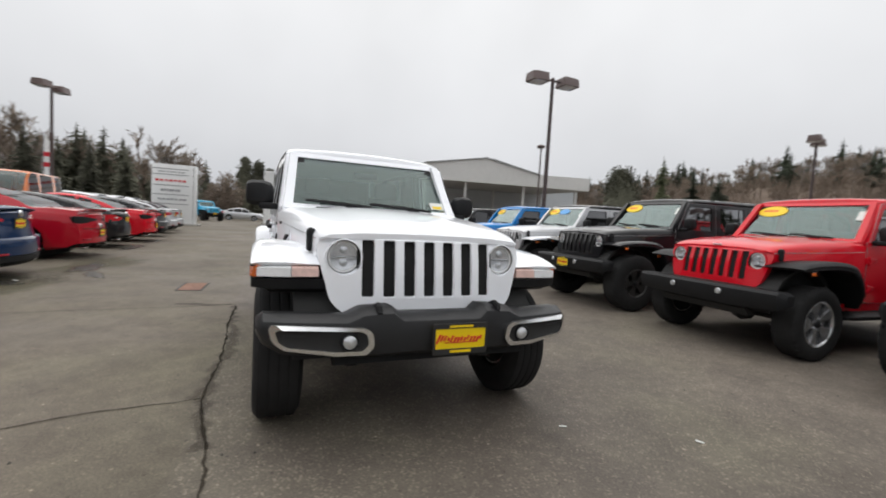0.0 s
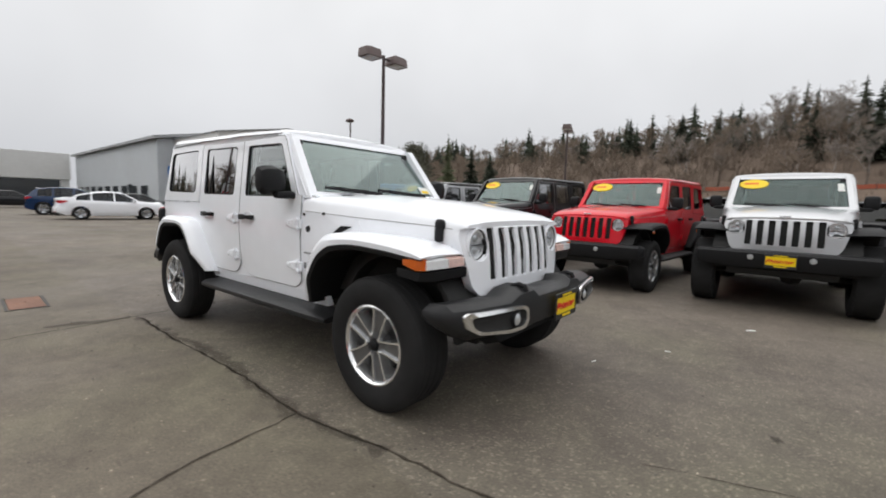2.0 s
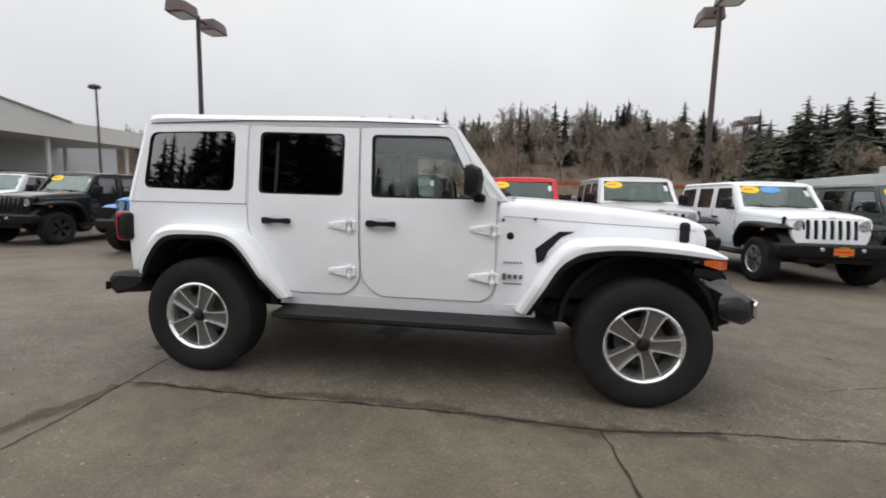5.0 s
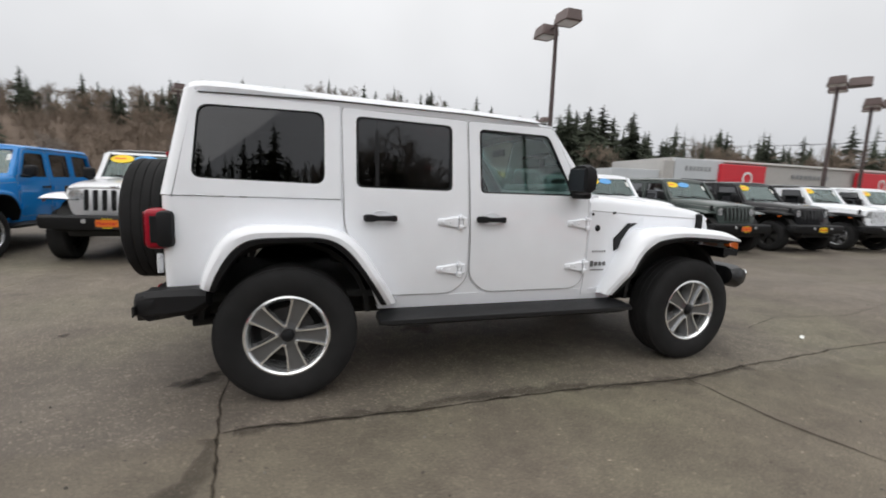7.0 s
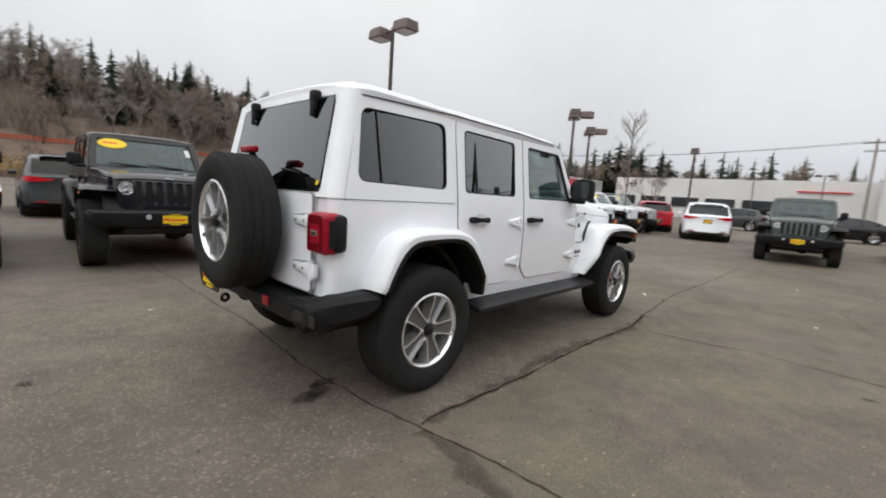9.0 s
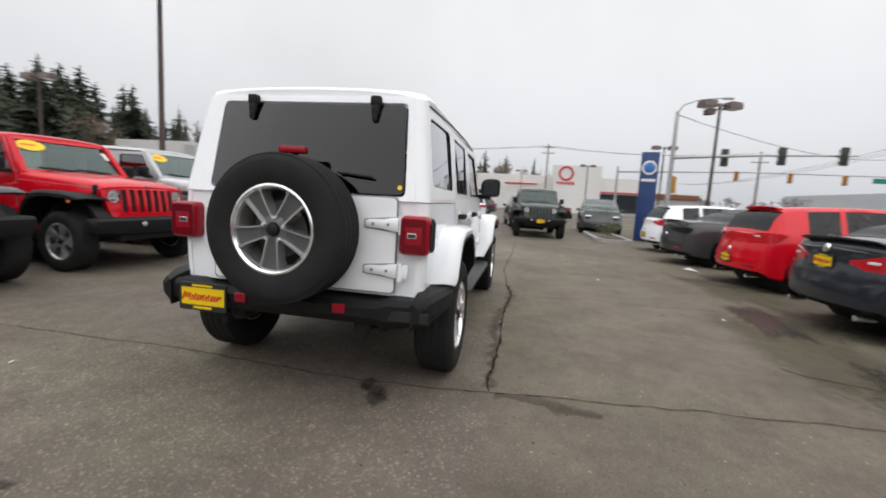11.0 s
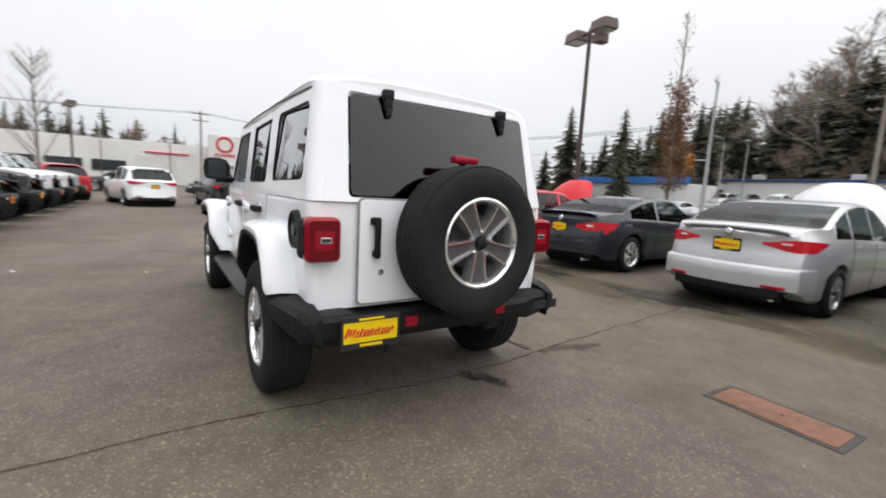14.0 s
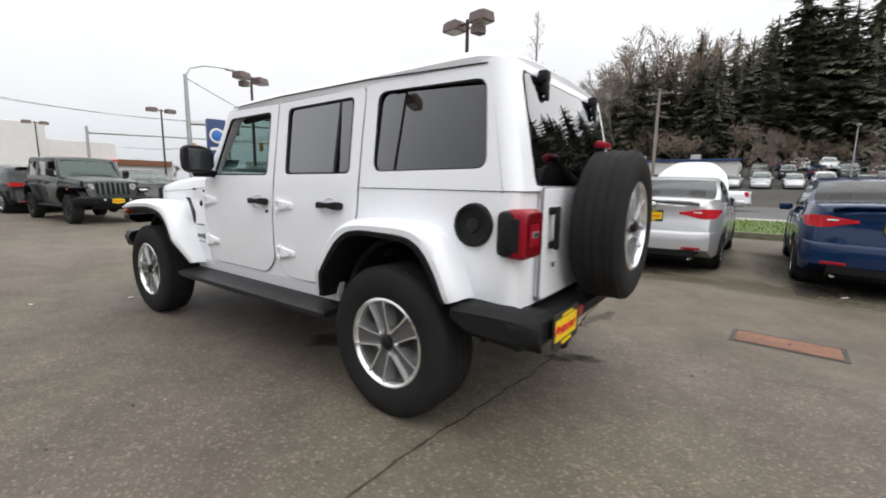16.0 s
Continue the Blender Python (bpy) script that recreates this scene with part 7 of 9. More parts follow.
# ---- tall white sign board by the lot's end ----
sg = thing("sign_board", pose(-28.4, -6.4, 0, 0, 0, 0), "tall white sign board with grey and red bars", "sign")
part("panel", boxed((0, 0, 1.95), (0.5, 2.5, 3.9), 0.03, 2), SIGNWHITE, sg)
for z, w, y, hgt, mt in ((3.42, 1.5, -0.15, 0.07, SIGNGREY), (2.86, 1.75, -0.20, 0.13, REDINK), (2.24, 1.1, -0.20, 0.17, SIGNGREY), (1.66, 1.6, -0.10, 0.12, SIGNGREY)):
    for k in range(7):
        part("lettering_bar", boxed((0.262, y + w * ((k + 0.5) / 7 - 0.5), z), (0.02, w / 7 * (0.62 + 0.2 * (k % 3 == 0)), hgt), 0.005, 1), mt, sg)
for z in (3.60, 3.24, 2.55, 1.96, 1.36):
    part("divider", boxed((0.257, -0.2, z), (0.012, 2.0, 0.05)), SIGNGREY, sg)
part("side_strip", boxed((0.255, 1.08, 1.95), (0.012, 0.03, 3.7)), SIGNGREY, sg)
part("plinth", boxed((0, 0, 0.06), (1.0, 3.0, 0.12), 0.02, 1), CONCRETE, sg)
# feather flag beyond it
fl = thing("feather_flag", pose(-24.0, -11.5, 0), "tall red and white feather flag", "flag")
part("mast", tube([(0, 0, 0), (0, 0, 2.5), (0.05, 0.1, 4.6)], 0.02, 6), ALLOY, fl)
part("cloth", panel(fillet([(0.03, 0.9), (0.40, 1.0), (0.42, 3.9), (0.1, 4.6)], 0.1), [], lambda u, v, d: (d + 0.05 * math.sin(v * 2), u, v), 0.01, (1.5, 2.1, 2.7, 3.3)), SIGNWHITE, fl)
for k in range(5):
    part("cloth_band", panel([(0.06, 1.3 + 0.52 * k), (0.38, 1.3 + 0.52 * k), (0.38, 1.52 + 0.52 * k), (0.06, 1.52 + 0.52 * k)], [], lambda u, v, d: (d - 0.006 + 0.05 * math.sin(v * 2), u, v), 0.022), REDPANEL, fl)
# planted island
isl = thing("planted_island", pose(13.2, -4.35, 0), "small kerbed island with a low shrub", "kerb island")
part("kerb", panel(fillet([(-1.6, -0.7), (3.2, -0.7), (3.2, 0.6), (-1.6, 0.6)], 0.55, 6), [fillet([(-1.45, -0.55), (3.05, -0.55), (3.05, 0.45), (-1.45, 0.45)], 0.45, 6)], lambda u, v, d: (u, v, 0.13 - d), 0.13), CONCRETE, isl)
part("soil", panel(fillet([(-1.45, -0.55), (3.05, -0.55), (3.05, 0.45), (-1.45, 0.45)], 0.45, 6), [], lambda u, v, d: (u, v, 0.10 - d), 0.10), BARK, isl)

# ---- plants ----
def leaf_cloud(bm, c, r, n, size, rnd, flat=0.7):
    for _ in range(n):
        d = Vector((rnd.gauss(0, 1), rnd.gauss(0, 1), rnd.gauss(0, flat)))
        d = d.normalized() * r * rnd.uniform(0.3, 1.0)
        p = Vector(c) + d
        a, b = (Vector((rnd.gauss(0, 1), rnd.gauss(0, 1), rnd.gauss(0, 1))).normalized() * size * rnd.uniform(0.6, 1.4) for _ in range(2))
        bm.faces.new((bm.verts.new(p), bm.verts.new(p + a), bm.verts.new(p + b)))


def conifer_meshes(seed, h=10.0, material=NEEDLE, tiers=26, per=11, spread=0.19, droop=0.35, fine=4, comb=1, spray=0.58):
    """Trunk and crown of a fir: whorls of drooping boughs, each a fan of needle sprays round a dense core."""
    rnd = random.Random(seed)
    trunk = tube([(0, 0, 0), (0.02 * h * rnd.uniform(-0.3, 0.3), 0, h * 0.5), (0, 0, h)], [h * 0.017, h * 0.011, h * 0.002], 7)
    reach = min(0.2, 0.9 / fine)
    bm = bmesh.new()
    for t in range(tiers):
        f = t / (tiers - 1)
        z = h * lerp(0.06, 0.975, f)
        ln = h * spread * (1 - f) ** 0.72 * rnd.uniform(0.55, 1.25) + 0.014 * h
        for k in range(max(5, int(per * (1 - 0.4 * f)))):
            a = rnd.uniform(0, 2 * math.pi)
            zj = z + h * rnd.uniform(-0.8, 0.8) / tiers
            l2 = ln * rnd.uniform(0.5, 1.15)
            d = Vector((math.cos(a), math.sin(a), 0))
            q = Vector((-math.sin(a), math.cos(a), 0))
            rise = rnd.uniform(-0.15, 0.2) - droop * (1 - f) * 0.6
            for j in range(fine):
                u = (j + 0.6) / fine
                p = Vector((0, 0, zj)) + d * l2 * u + Vector((0, 0, l2 * (rise * u - droop * u * u * 0.6)))
                wv = l2 * spray * (1 - 0.45 * u)
                for sg in (-1, 1):
                    tip = p + q * sg * wv * rnd.uniform(0.7, 1.2) + d * wv * rnd.uniform(0.1, 0.7) + Vector((0, 0, -wv * rnd.uniform(0.3, 1.0)))
                    back = p - d * l2 * reach * 1.3 + Vector((0, 0, l2 * 0.05 * rnd.random()))
                    front = p + d * l2 * reach
                    for c in range(comb):
                        a0, a1 = c / comb - 0.06, (c + 1) / comb
                        tp = tip + d * l2 * ((c + 0.5) / comb - 0.5) * 0.5 + (tip - p) * rnd.uniform(-0.3, 0.25) + Vector((0, 0, wv * rnd.uniform(-0.25, 0.35))) if comb > 1 else tip
                        bm.faces.new((bm.verts.new(back.lerp(front, a0)), bm.verts.new(tp), bm.verts.new(back.lerp(front, a1))))
    # the dense inside of the crown
    for t in range(12):
        f = t / 12
        z, r = h * lerp(0.10, 0.95, f), h * spread * 0.58 * (1 - f)
        pts = [Vector((r * rnd.uniform(0.6, 1.25) * math.cos(2 * math.pi * k / 7), r * rnd.uniform(0.6, 1.25) * math.sin(2 * math.pi * k / 7), z - 0.02 * h * rnd.random())) for k in range(7)]
        top = Vector((0, 0, z + h * 0.13))
        for k in range(7):
            bm.faces.new((bm.verts.new(pts[k]), bm.verts.new(pts[(k + 1) % 7]), bm.verts.new(top)))
    return mesh_of("trunk", trunk, BARK), mesh_of("crown", bm, material, 0)


def bare_meshes(seed, h=9.0, material=TWIG, depth=5, spread=0.5, tw=0.013, thick=2, sides=5):
    """A leafless tree: tapered trunk, limbs, and a crown of many thin twigs."""
    rnd = random.Random(seed)
    trunk, crown = bmesh.new(), bmesh.new()

    def grow(p, d, ln, r, level):
        q = p + d * ln
        if level <= thick:
            tube([p, p.lerp(q, 0.5) + Vector((rnd.gauss(0, 0.04), rnd.gauss(0, 0.04), 0)) * ln, q], [r, r * 0.85, r * 0.65], sides, trunk)
        else:
            s = Vector((rnd.gauss(0, 1), rnd.gauss(0, 1), rnd.gauss(0, 1))).cross(d).normalized() * max(r, tw)
            crown.faces.new((crown.verts.new(p - s), crown.verts.new(p + s), crown.verts.new(q)))
        if level >= depth:
            for _ in range(4 if depth > 4 else 2):
                e = (d + Vector((rnd.gauss(0, 0.6), rnd.gauss(0, 0.6), rnd.gauss(0.1, 0.4)))).normalized()
                b = p.lerp(q, rnd.uniform(0.3, 1.0))
                s = Vector((rnd.gauss(0, 1), rnd.gauss(0, 1), rnd.gauss(0, 1))).cross(e).normalized() * tw
                crown.faces.new((crown.verts.new(b - s), crown.verts.new(b + s), crown.verts.new(b + e * ln * 0.8)))
            return
        for _ in range(rnd.choice((3, 3, 4) if depth > 4 else (2, 3, 4)) if level else 5):
            e = (d + Vector((rnd.gauss(0, spread), rnd.gauss(0, spread), rnd.gauss(0.12, 0.22)))).normalized()
            grow(p.lerp(q, rnd.uniform(0.45, 1.0)), e, ln * rnd.uniform(0.5, 0.78), r * 0.55, level + 1)

    grow(Vector((0, 0, 0)), Vector((0, 0, 1)), h * 0.36, h * 0.013, 0)
    return mesh_of("trunk", trunk, material if material is PALETWIG else BARK), mesh_of("crown", crown, material, 0)


def plant(kind, meshes, x, y, z, s, turn, label, group, sz=None):
    ob = thing(kind, Matrix.Translation((x, y, z)) @ Matrix.Rotation(turn, 4, "Z") @ Matrix.Diagonal((s, s, sz or s, 1)), label, "tree", group)
    part("trunk", meshes[0], None, ob)
    part("crown", meshes[1], None, ob)
    return ob


def merged(name, label, category, items):
    """One object out of many placed copies of (trunk, crown) meshes, for woods past counting."""
    cos, idx, starts, mats_i = [], [], [], []
    slots = []
    nv = nl = 0
    for meshes, m in items:
        for me in meshes:
            if me.materials[0] not in slots:
                slots.append(me.materials[0])
            c = np.empty(len(me.vertices) * 3)
            me.vertices.foreach_get("co", c)
            mm = np.array(m)
            c = c.reshape(-1, 3) @ mm[:3, :3].T + mm[:3, 3]
            li = np.empty(len(me.loops), dtype=np.int64)
            me.loops.foreach_get("vertex_index", li)
            ps = np.empty(len(me.polygons), dtype=np.int64)
            me.polygons.foreach_get("loop_start", ps)
            cos.append(c), idx.append(li + nv), starts.append(ps + nl)
            mats_i.append(np.full(len(ps), slots.index(me.materials[0]), dtype=np.int32))
            nv += len(c)
            nl += len(li)
    out = bpy.data.meshes.new(name)
    out.vertices.add(nv)
    out.vertices.foreach_set("co", np.concatenate(cos).ravel())
    out.loops.add(nl)
    out.loops.foreach_set("vertex_index", np.concatenate(idx).astype(np.int32))
    st = np.concatenate(starts).astype(np.int32)
    out.polygons.add(len(st))
    out.polygons.foreach_set("loop_start", st)
    out.polygons.foreach_set("material_index", np.concatenate(mats_i))
    for mt in slots:
        out.materials.append(mt)
    out.update(calc_edges=True)
    return tagged(new(name, out), label, category, "", "stuff")


def at_place(x, y, z, s, sz=None):
    return Matrix.Translation((x, y, z)) @ Matrix.Rotation(rnd.uniform(0, 6.28), 4, "Z") @ Matrix.Diagonal((s, s, sz or s, 1))


FIRS = [conifer_meshes(1, tiers=36, per=13, fine=5, spray=0.38), conifer_meshes(2, spread=0.16, tiers=38, per=12, fine=5, spray=0.40), conifer_meshes(3, spread=0.24, tiers=36, per=14, fine=5, spray=0.36), conifer_meshes(4, tiers=38, spread=0.19, per=12, fine=5, spray=0.38)]
FARFIRS = [conifer_meshes(61, tiers=20, per=10, spread=0.19, fine=3, spray=0.44), conifer_meshes(62, tiers=18, per=10, spread=0.24, fine=3, spray=0.42), conifer_meshes(63, tiers=22, per=9, spread=0.16, fine=3, spray=0.46), conifer_meshes(66, tiers=16, per=11, spread=0.27, droop=0.2, fine=3, spray=0.42)]
FARDARK = [conifer_meshes(64, material=DARKNEEDLE, tiers=32, per=12, spread=0.20, fine=3, comb=1, spray=0.44), conifer_meshes(65, material=DARKNEEDLE, tiers=30, per=12, spread=0.23, fine=3, comb=1, spray=0.44)]
DARKFIRS = [conifer_meshes(k, material=DARKNEEDLE, tiers=ti, per=pe, spread=sp, fine=8, comb=1, spray=0.24, droop=0.30) for k, ti, pe, sp in ((11, 46, 17, 0.20), (12, 42, 17, 0.23), (13, 48, 15, 0.17))]
BARE = [bare_meshes(21), bare_meshes(22, spread=0.42), bare_meshes(23, spread=0.6), bare_meshes(24, material=PALETWIG, spread=0.45)]
THIN = [bare_meshes(41, depth=4, spread=0.36, tw=0.05, thick=0, sides=4), bare_meshes(42, depth=4, spread=0.3, tw=0.05, thick=0, sides=4), bare_meshes(43, depth=4, material=PALETWIG, spread=0.33, tw=0.045, thick=0, sides=4), bare_meshes(44, depth=4, spread=0.45, tw=0.055, thick=0, sides=4)]
rnd = random.Random(77)


# ---- wooded hillside along the +y side ----
def hill_z(x, y):
    d = y - curve([(-160, 84), (-60, 80), (0, 68), (40, 72), (90, 96), (160, 116)], x)
    return 18.5 * sm(d / 46.0) * curve([(-200, 0.78), (-60, 0.86), (-10, 0.86), (14, 0.92), (50, 0.89), (110, 0.66), (180, 0.45)], x) + 0.7 * noise.noise((x * 0.05, y * 0.05, 3)) * sm(d / 20)


bm = bmesh.new()
nx, ny = 60, 18
grid = [[bm.verts.new((lerp(-220, 220, i / nx), lerp(60, 240, j / ny), hill_z(lerp(-220, 220, i / nx), lerp(60, 240, j / ny)) - 0.05)) for j in range(ny + 1)] for i in range(nx + 1)]
for i in range(nx):
    for j in range(ny):
        bm.faces.new((grid[i][j], grid[i + 1][j], grid[i + 1][j + 1], grid[i][j + 1]))
structure("hillside", bm, HILLSOIL, "brush-covered hillside behind the lot", "hill", 60)

FOOT = [(-160, 84), (-60, 80), (0, 68), (40, 72), (90, 96), (160, 116)]
items = []
for k in range(570):
    x = rnd.uniform(-165, 160)
    y = curve(FOOT, x) + rnd.uniform(19 if -12 < x < 44 else 0, 56)
    items.append((rnd.choice(THIN), at_place(x, y, hill_z(x, y) - 0.2, rnd.uniform(0.75, 1.2))))
for k in range(250):
    x = rnd.uniform(-165, 160)
    y = curve(FOOT, x) + rnd.uniform(34, 62)
    s = rnd.uniform(0.5, 1.2) * (1.1 if 0 < x < 50 else 0.95)
    items.append((rnd.choice(FARFIRS), at_place(x, y, hill_z(x, y) - 0.2, s * 1.05, s)))
for k in range(210):
    x, y = rnd.uniform(42, 150), rnd.uniform(48, 80)
    if rnd.random() < 0.45:
        items.append((rnd.choice(FARFIRS), at_place(x, y, 0, rnd.uniform(0.85, 1.35))))
    else:
        items.append((rnd.choice(THIN), at_place(x, y, 0, rnd.uniform(0.8, 1.3))))
for k in range(16):
    x, y = rnd.uniform(26, 44), rnd.uniform(50, 60)
    items.append((rnd.choice(FARFIRS if k % 3 else THIN), at_place(x, y, 0, rnd.uniform(1.0, 1.4))))
for k in range(150):
    x = rnd.uniform(62, 135)
    y = rnd.uniform(50, 62) if x < 84 else rnd.uniform(33, 60) if x < 104 else rnd.uniform(-5, 55)
    s = rnd.uniform(0.95, 1.35) * (1.0 if x < 84 else 1.2)
    items.append((rnd.choice(FARFIRS if k % 3 == 0 else THIN), at_place(x, y, 0, s)))
for k in range(54):
    x = rnd.uniform(-20, 70)
    y = curve(FOOT, x) + rnd.uniform(16, 44)
    items.append((rnd.choice(BARE[2:]), at_place(x, y, hill_z(x, y) - 0.2, rnd.uniform(0.9, 1.25), rnd.uniform(1.05, 1.55))))
merged("hillside_woods", "leafless brown woods and dark firs on the hillside", "woods", items)
HILL = "firs standing out on the hilltop"
for x, y, s in ((12, 96, 1.25), (16, 99, 1.05), (25, 100, 1.3), (30, 98, 1.1), (4, 97, 0.95), (-18, 104, 1.0), (-30, 108, 1.0), (40, 96, 1.35), (44, 100, 1.1), (56, 92, 1.2), (60, 80, 1.2), (66, 78, 1.1)):
    plant("fir_tree", rnd.choice(FIRS), x, y, hill_z(x, y) - 0.2, s, rnd.uniform(0, 6.3), "dark green fir on the hilltop", HILL)
for x, y, s in ((33, 51, 1.4), (36, 54, 1.2), (44, 51, 1.38), (48, 53, 1.15), (52, 52, 1.05), (70, 50, 1.25), (74, 52, 1.1), (81, 52, 1.3), (88, 49, 1.5), (90, 53, 1.3), (97, 42, 1.4), (104, 37, 1.35), (40, 53, 1.1)):
    plant("fir_tree", rnd.choice(FIRS), x, y, 0, s, rnd.uniform(0, 6.3), "dark green fir behind the showroom", "firs behind the showroom")
for x, y, s in ((56, 51, 1.5), (59, 52, 1.65), (63, 53, 1.4), (66, 51, 1.2), (78, 50, 1.35), (38, 50, 1.2), (85, 50, 1.4)):
    plant("bare_tree", rnd.choice(BARE), x, y, 0, s, rnd.uniform(0, 6.3), "leafless grey-brown tree behind the showroom", "bare trees behind the showroom")
# undergrowth over the slope, past counting
bm = bmesh.new()
for k in range(2600):
    x = rnd.uniform(-170, 170)
    away = rnd.uniform(-4, 55)
    y = curve(FOOT, x) + away
    z = hill_z(x, y)
    hgt = rnd.uniform(2.0, 6.0) if away > 19 or not -12 < x < 44 else rnd.uniform(0.6, 1.5)
    for _ in range(18):
        b = Vector((x + rnd.gauss(0, 0.8), y + rnd.gauss(0, 0.8), z - 0.1))
        e = Vector((rnd.gauss(0, 0.28), rnd.gauss(0, 0.28), 1)).normalized()
        s = Vector((rnd.gauss(0, 1), rnd.gauss(0, 1), 0)).normalized() * 0.085
        bm.faces.new((bm.verts.new(b - s), bm.verts.new(b + s), bm.verts.new(b + e * hgt * rnd.uniform(0.6, 1.1))))
ob = part("undergrowth", bm, TWIG, None, smooth=0)
tagged(ob, "tangle of bare brown brush on the slope", "undergrowth", "", "stuff")
bm = bmesh.new()
for k in range(260):
    x = rnd.choice((rnd.uniform(14, 34), rnd.uniform(-10, 0), rnd.uniform(40, 48)))
    y = curve(FOOT, x) + rnd.uniform(-8, 6)
    leaf_cloud(bm, (x, y, hill_z(x, y) + 0.6 + (3.2 if x > 36 else 1.2) * rnd.random()), 1.5, 30, 0.22, rnd)
ob = part("golden_brush", bm, GOLDLEAF, None, smooth=0)
tagged(ob, "golden-brown brush at the hill's foot", "undergrowth", "", "stuff")
# orange mesh fence at the hill's foot
fence = thing("safety_fence", pose(0, 0, 0), "low orange safety fence on the hill's lower slope", "fence")
spots = [(-10 + 3.6 * k, curve(FOOT, -10 + 3.6 * k) + 16.5) for k in range(15)]
for k, (x, y) in enumerate(spots):
    z = hill_z(x, y)
    part("post", tube([(x, y, z - 0.3), (x, y, z + 1.35)], 0.05, 6), POLE, fence)
    if k < 14:
        x2, y2 = spots[k + 1]
        z2 = hill_z(x2, y2)
        part("mesh_panel", loft([[(u, v - 0.015, w + 0.30), (u, v + 0.015, w + 0.30), (u, v + 0.015, w + 0.95), (u, v - 0.015, w + 0.95)] for u, v, w in ((x + 0.05, y, z), ((x + x2) / 2, (y + y2) / 2, (z + z2) / 2 - 0.06), (x2 - 0.05, y2, z2))]), NETTING, fence)

# ---- big firs across the road on the -y side ----
WOOD = "tall firs across the road"
TALL = [(-110, 3.1), (-40, 3.1), (0, 3.05), (16, 2.85), (27, 2.55), (40, 2.25), (56, 2.25), (68, 1.5), (85, 1.0)]
items = []
for k in range(150):
    x, y = rnd.uniform(-105, 76), -rnd.uniform(94, 125)
    items.append((rnd.choice(FARDARK), at_place(x, y, -0.2, curve(TALL, x) * rnd.uniform(0.95, 1.3), curve(TALL, x) * rnd.uniform(0.72, 1.0) * abs(y) / 92)))
for k in range(40):
    x, y = rnd.uniform(-40, 40), -rnd.uniform(77, 84)
    items.append((rnd.choice(BARE), at_place(x, y, 2.5 if x < 24 else -0.1, rnd.uniform(0.7, 1.3))))
for x, y, s in ((20, -92, 4.0), (12, -93, 4.3), (26, -96, 3.5), (5, -94, 4.0), (17, -95, 4.2), (-12, -95, 3.1), (23, -93, 3.8)):
    items.append((rnd.choice(BARE), at_place(x, y, 0, s)))
for k in range(46):
    x, y = rnd.uniform(-30, 2), rnd.choice((-60.5, -68.2, -76.0)) + rnd.uniform(-0.5, 0.5)
    items.append((rnd.choice(THIN), at_place(x, y, curve([(-80, 4.6), (-72, 4.0), (-57, 1.5)], y) - 0.1, rnd.uniform(0.25, 0.55))))
merged("fir_woods", "dense dark fir woods across the road", "woods", items)
for k in range(44):
    x = -86 + 3.55 * k + rnd.uniform(-1.5, 1.5)
    y = -rnd.uniform(84, 93)
    t = curve(TALL, x) * rnd.uniform(0.72, 0.98)
    plant("fir_tree", rnd.choice(DARKFIRS), x, y, -0.2, t * 1.1, rnd.uniform(0, 6.3), "tall dark fir across the road", WOOD, sz=t)
for x, y, t in ((-5.5, -88, 3.55), (-2, -91, 3.0), (-9.5, -89, 3.2), (8.5, -88, 2.85), (-14, -90, 3.3)):
    plant("fir_tree", rnd.choice(DARKFIRS), x, y, -0.2, t * 1.15, rnd.uniform(0, 6.3), "very tall dark fir across the road", WOOD, sz=t)
for k in range(46):
    az = 208 + 49 * (k + 0.5) / 46 + rnd.uniform(-0.6, 0.6)
    far_d = rnd.uniform(58, 74)
    t = far_d * math.tan(radians(curve([(206, 12), (217, 14.5), (226, 18), (236, 25), (246, 23), (252, 18), (258, 19)], az))) * rnd.uniform(0.70, 1.08) / 10
    plant("fir_tree", rnd.choice(DARKFIRS), far_d * math.cos(radians(az)), far_d * math.sin(radians(az)), -0.2, t * 1.15, rnd.uniform(0, 6.3), "tall dark fir across the road", WOOD, sz=t)
for x, y, s in ((36, -44, 1.35), (43, -47, 0.85), (49, -45, 0.7), (30, -47, 0.9), (56, -50, 0.8), (33, -60, 1.5), (25, -58, 1.3)):
    plant("fir_tree", rnd.choice(DARKFIRS), x, y, 0, s, rnd.uniform(0, 6.3), "dark fir beside the road", "roadside firs")
# the woods and hedges at the -x end
items = []
for k in range(190):
    x, y = -rnd.uniform(52, 104), rnd.uniform(-80, -12)
    if rnd.random() < 0.4:
        items.append((rnd.choice(FARDARK), at_place(x, y, 0, rnd.uniform(0.6, 1.15))))
    else:
        items.append((rnd.choice(THIN), at_place(x, y, 0, rnd.uniform(0.9, 1.5))))
for k in range(60):
    items.append((rnd.choice(THIN), at_place(-rnd.uniform(95, 125), rnd.uniform(-15, 8), 0, rnd.uniform(0.5, 0.9))))
merged("end_woods", "dark firs and leafless trees beyond the lot's end", "woods", items)
for x, y, s in ((-44, -24.5, 0.95), (-47, -21.5, 0.8), (-50, -17.5, 0.72), (-40, -27, 1.1), (-54, -15.5, 0.72)):
    plant("fir_tree", rnd.choice(DARKFIRS), x, y, 0, s, rnd.uniform(0, 6.3), "dark fir beyond the lot", "trees beyond the lot")
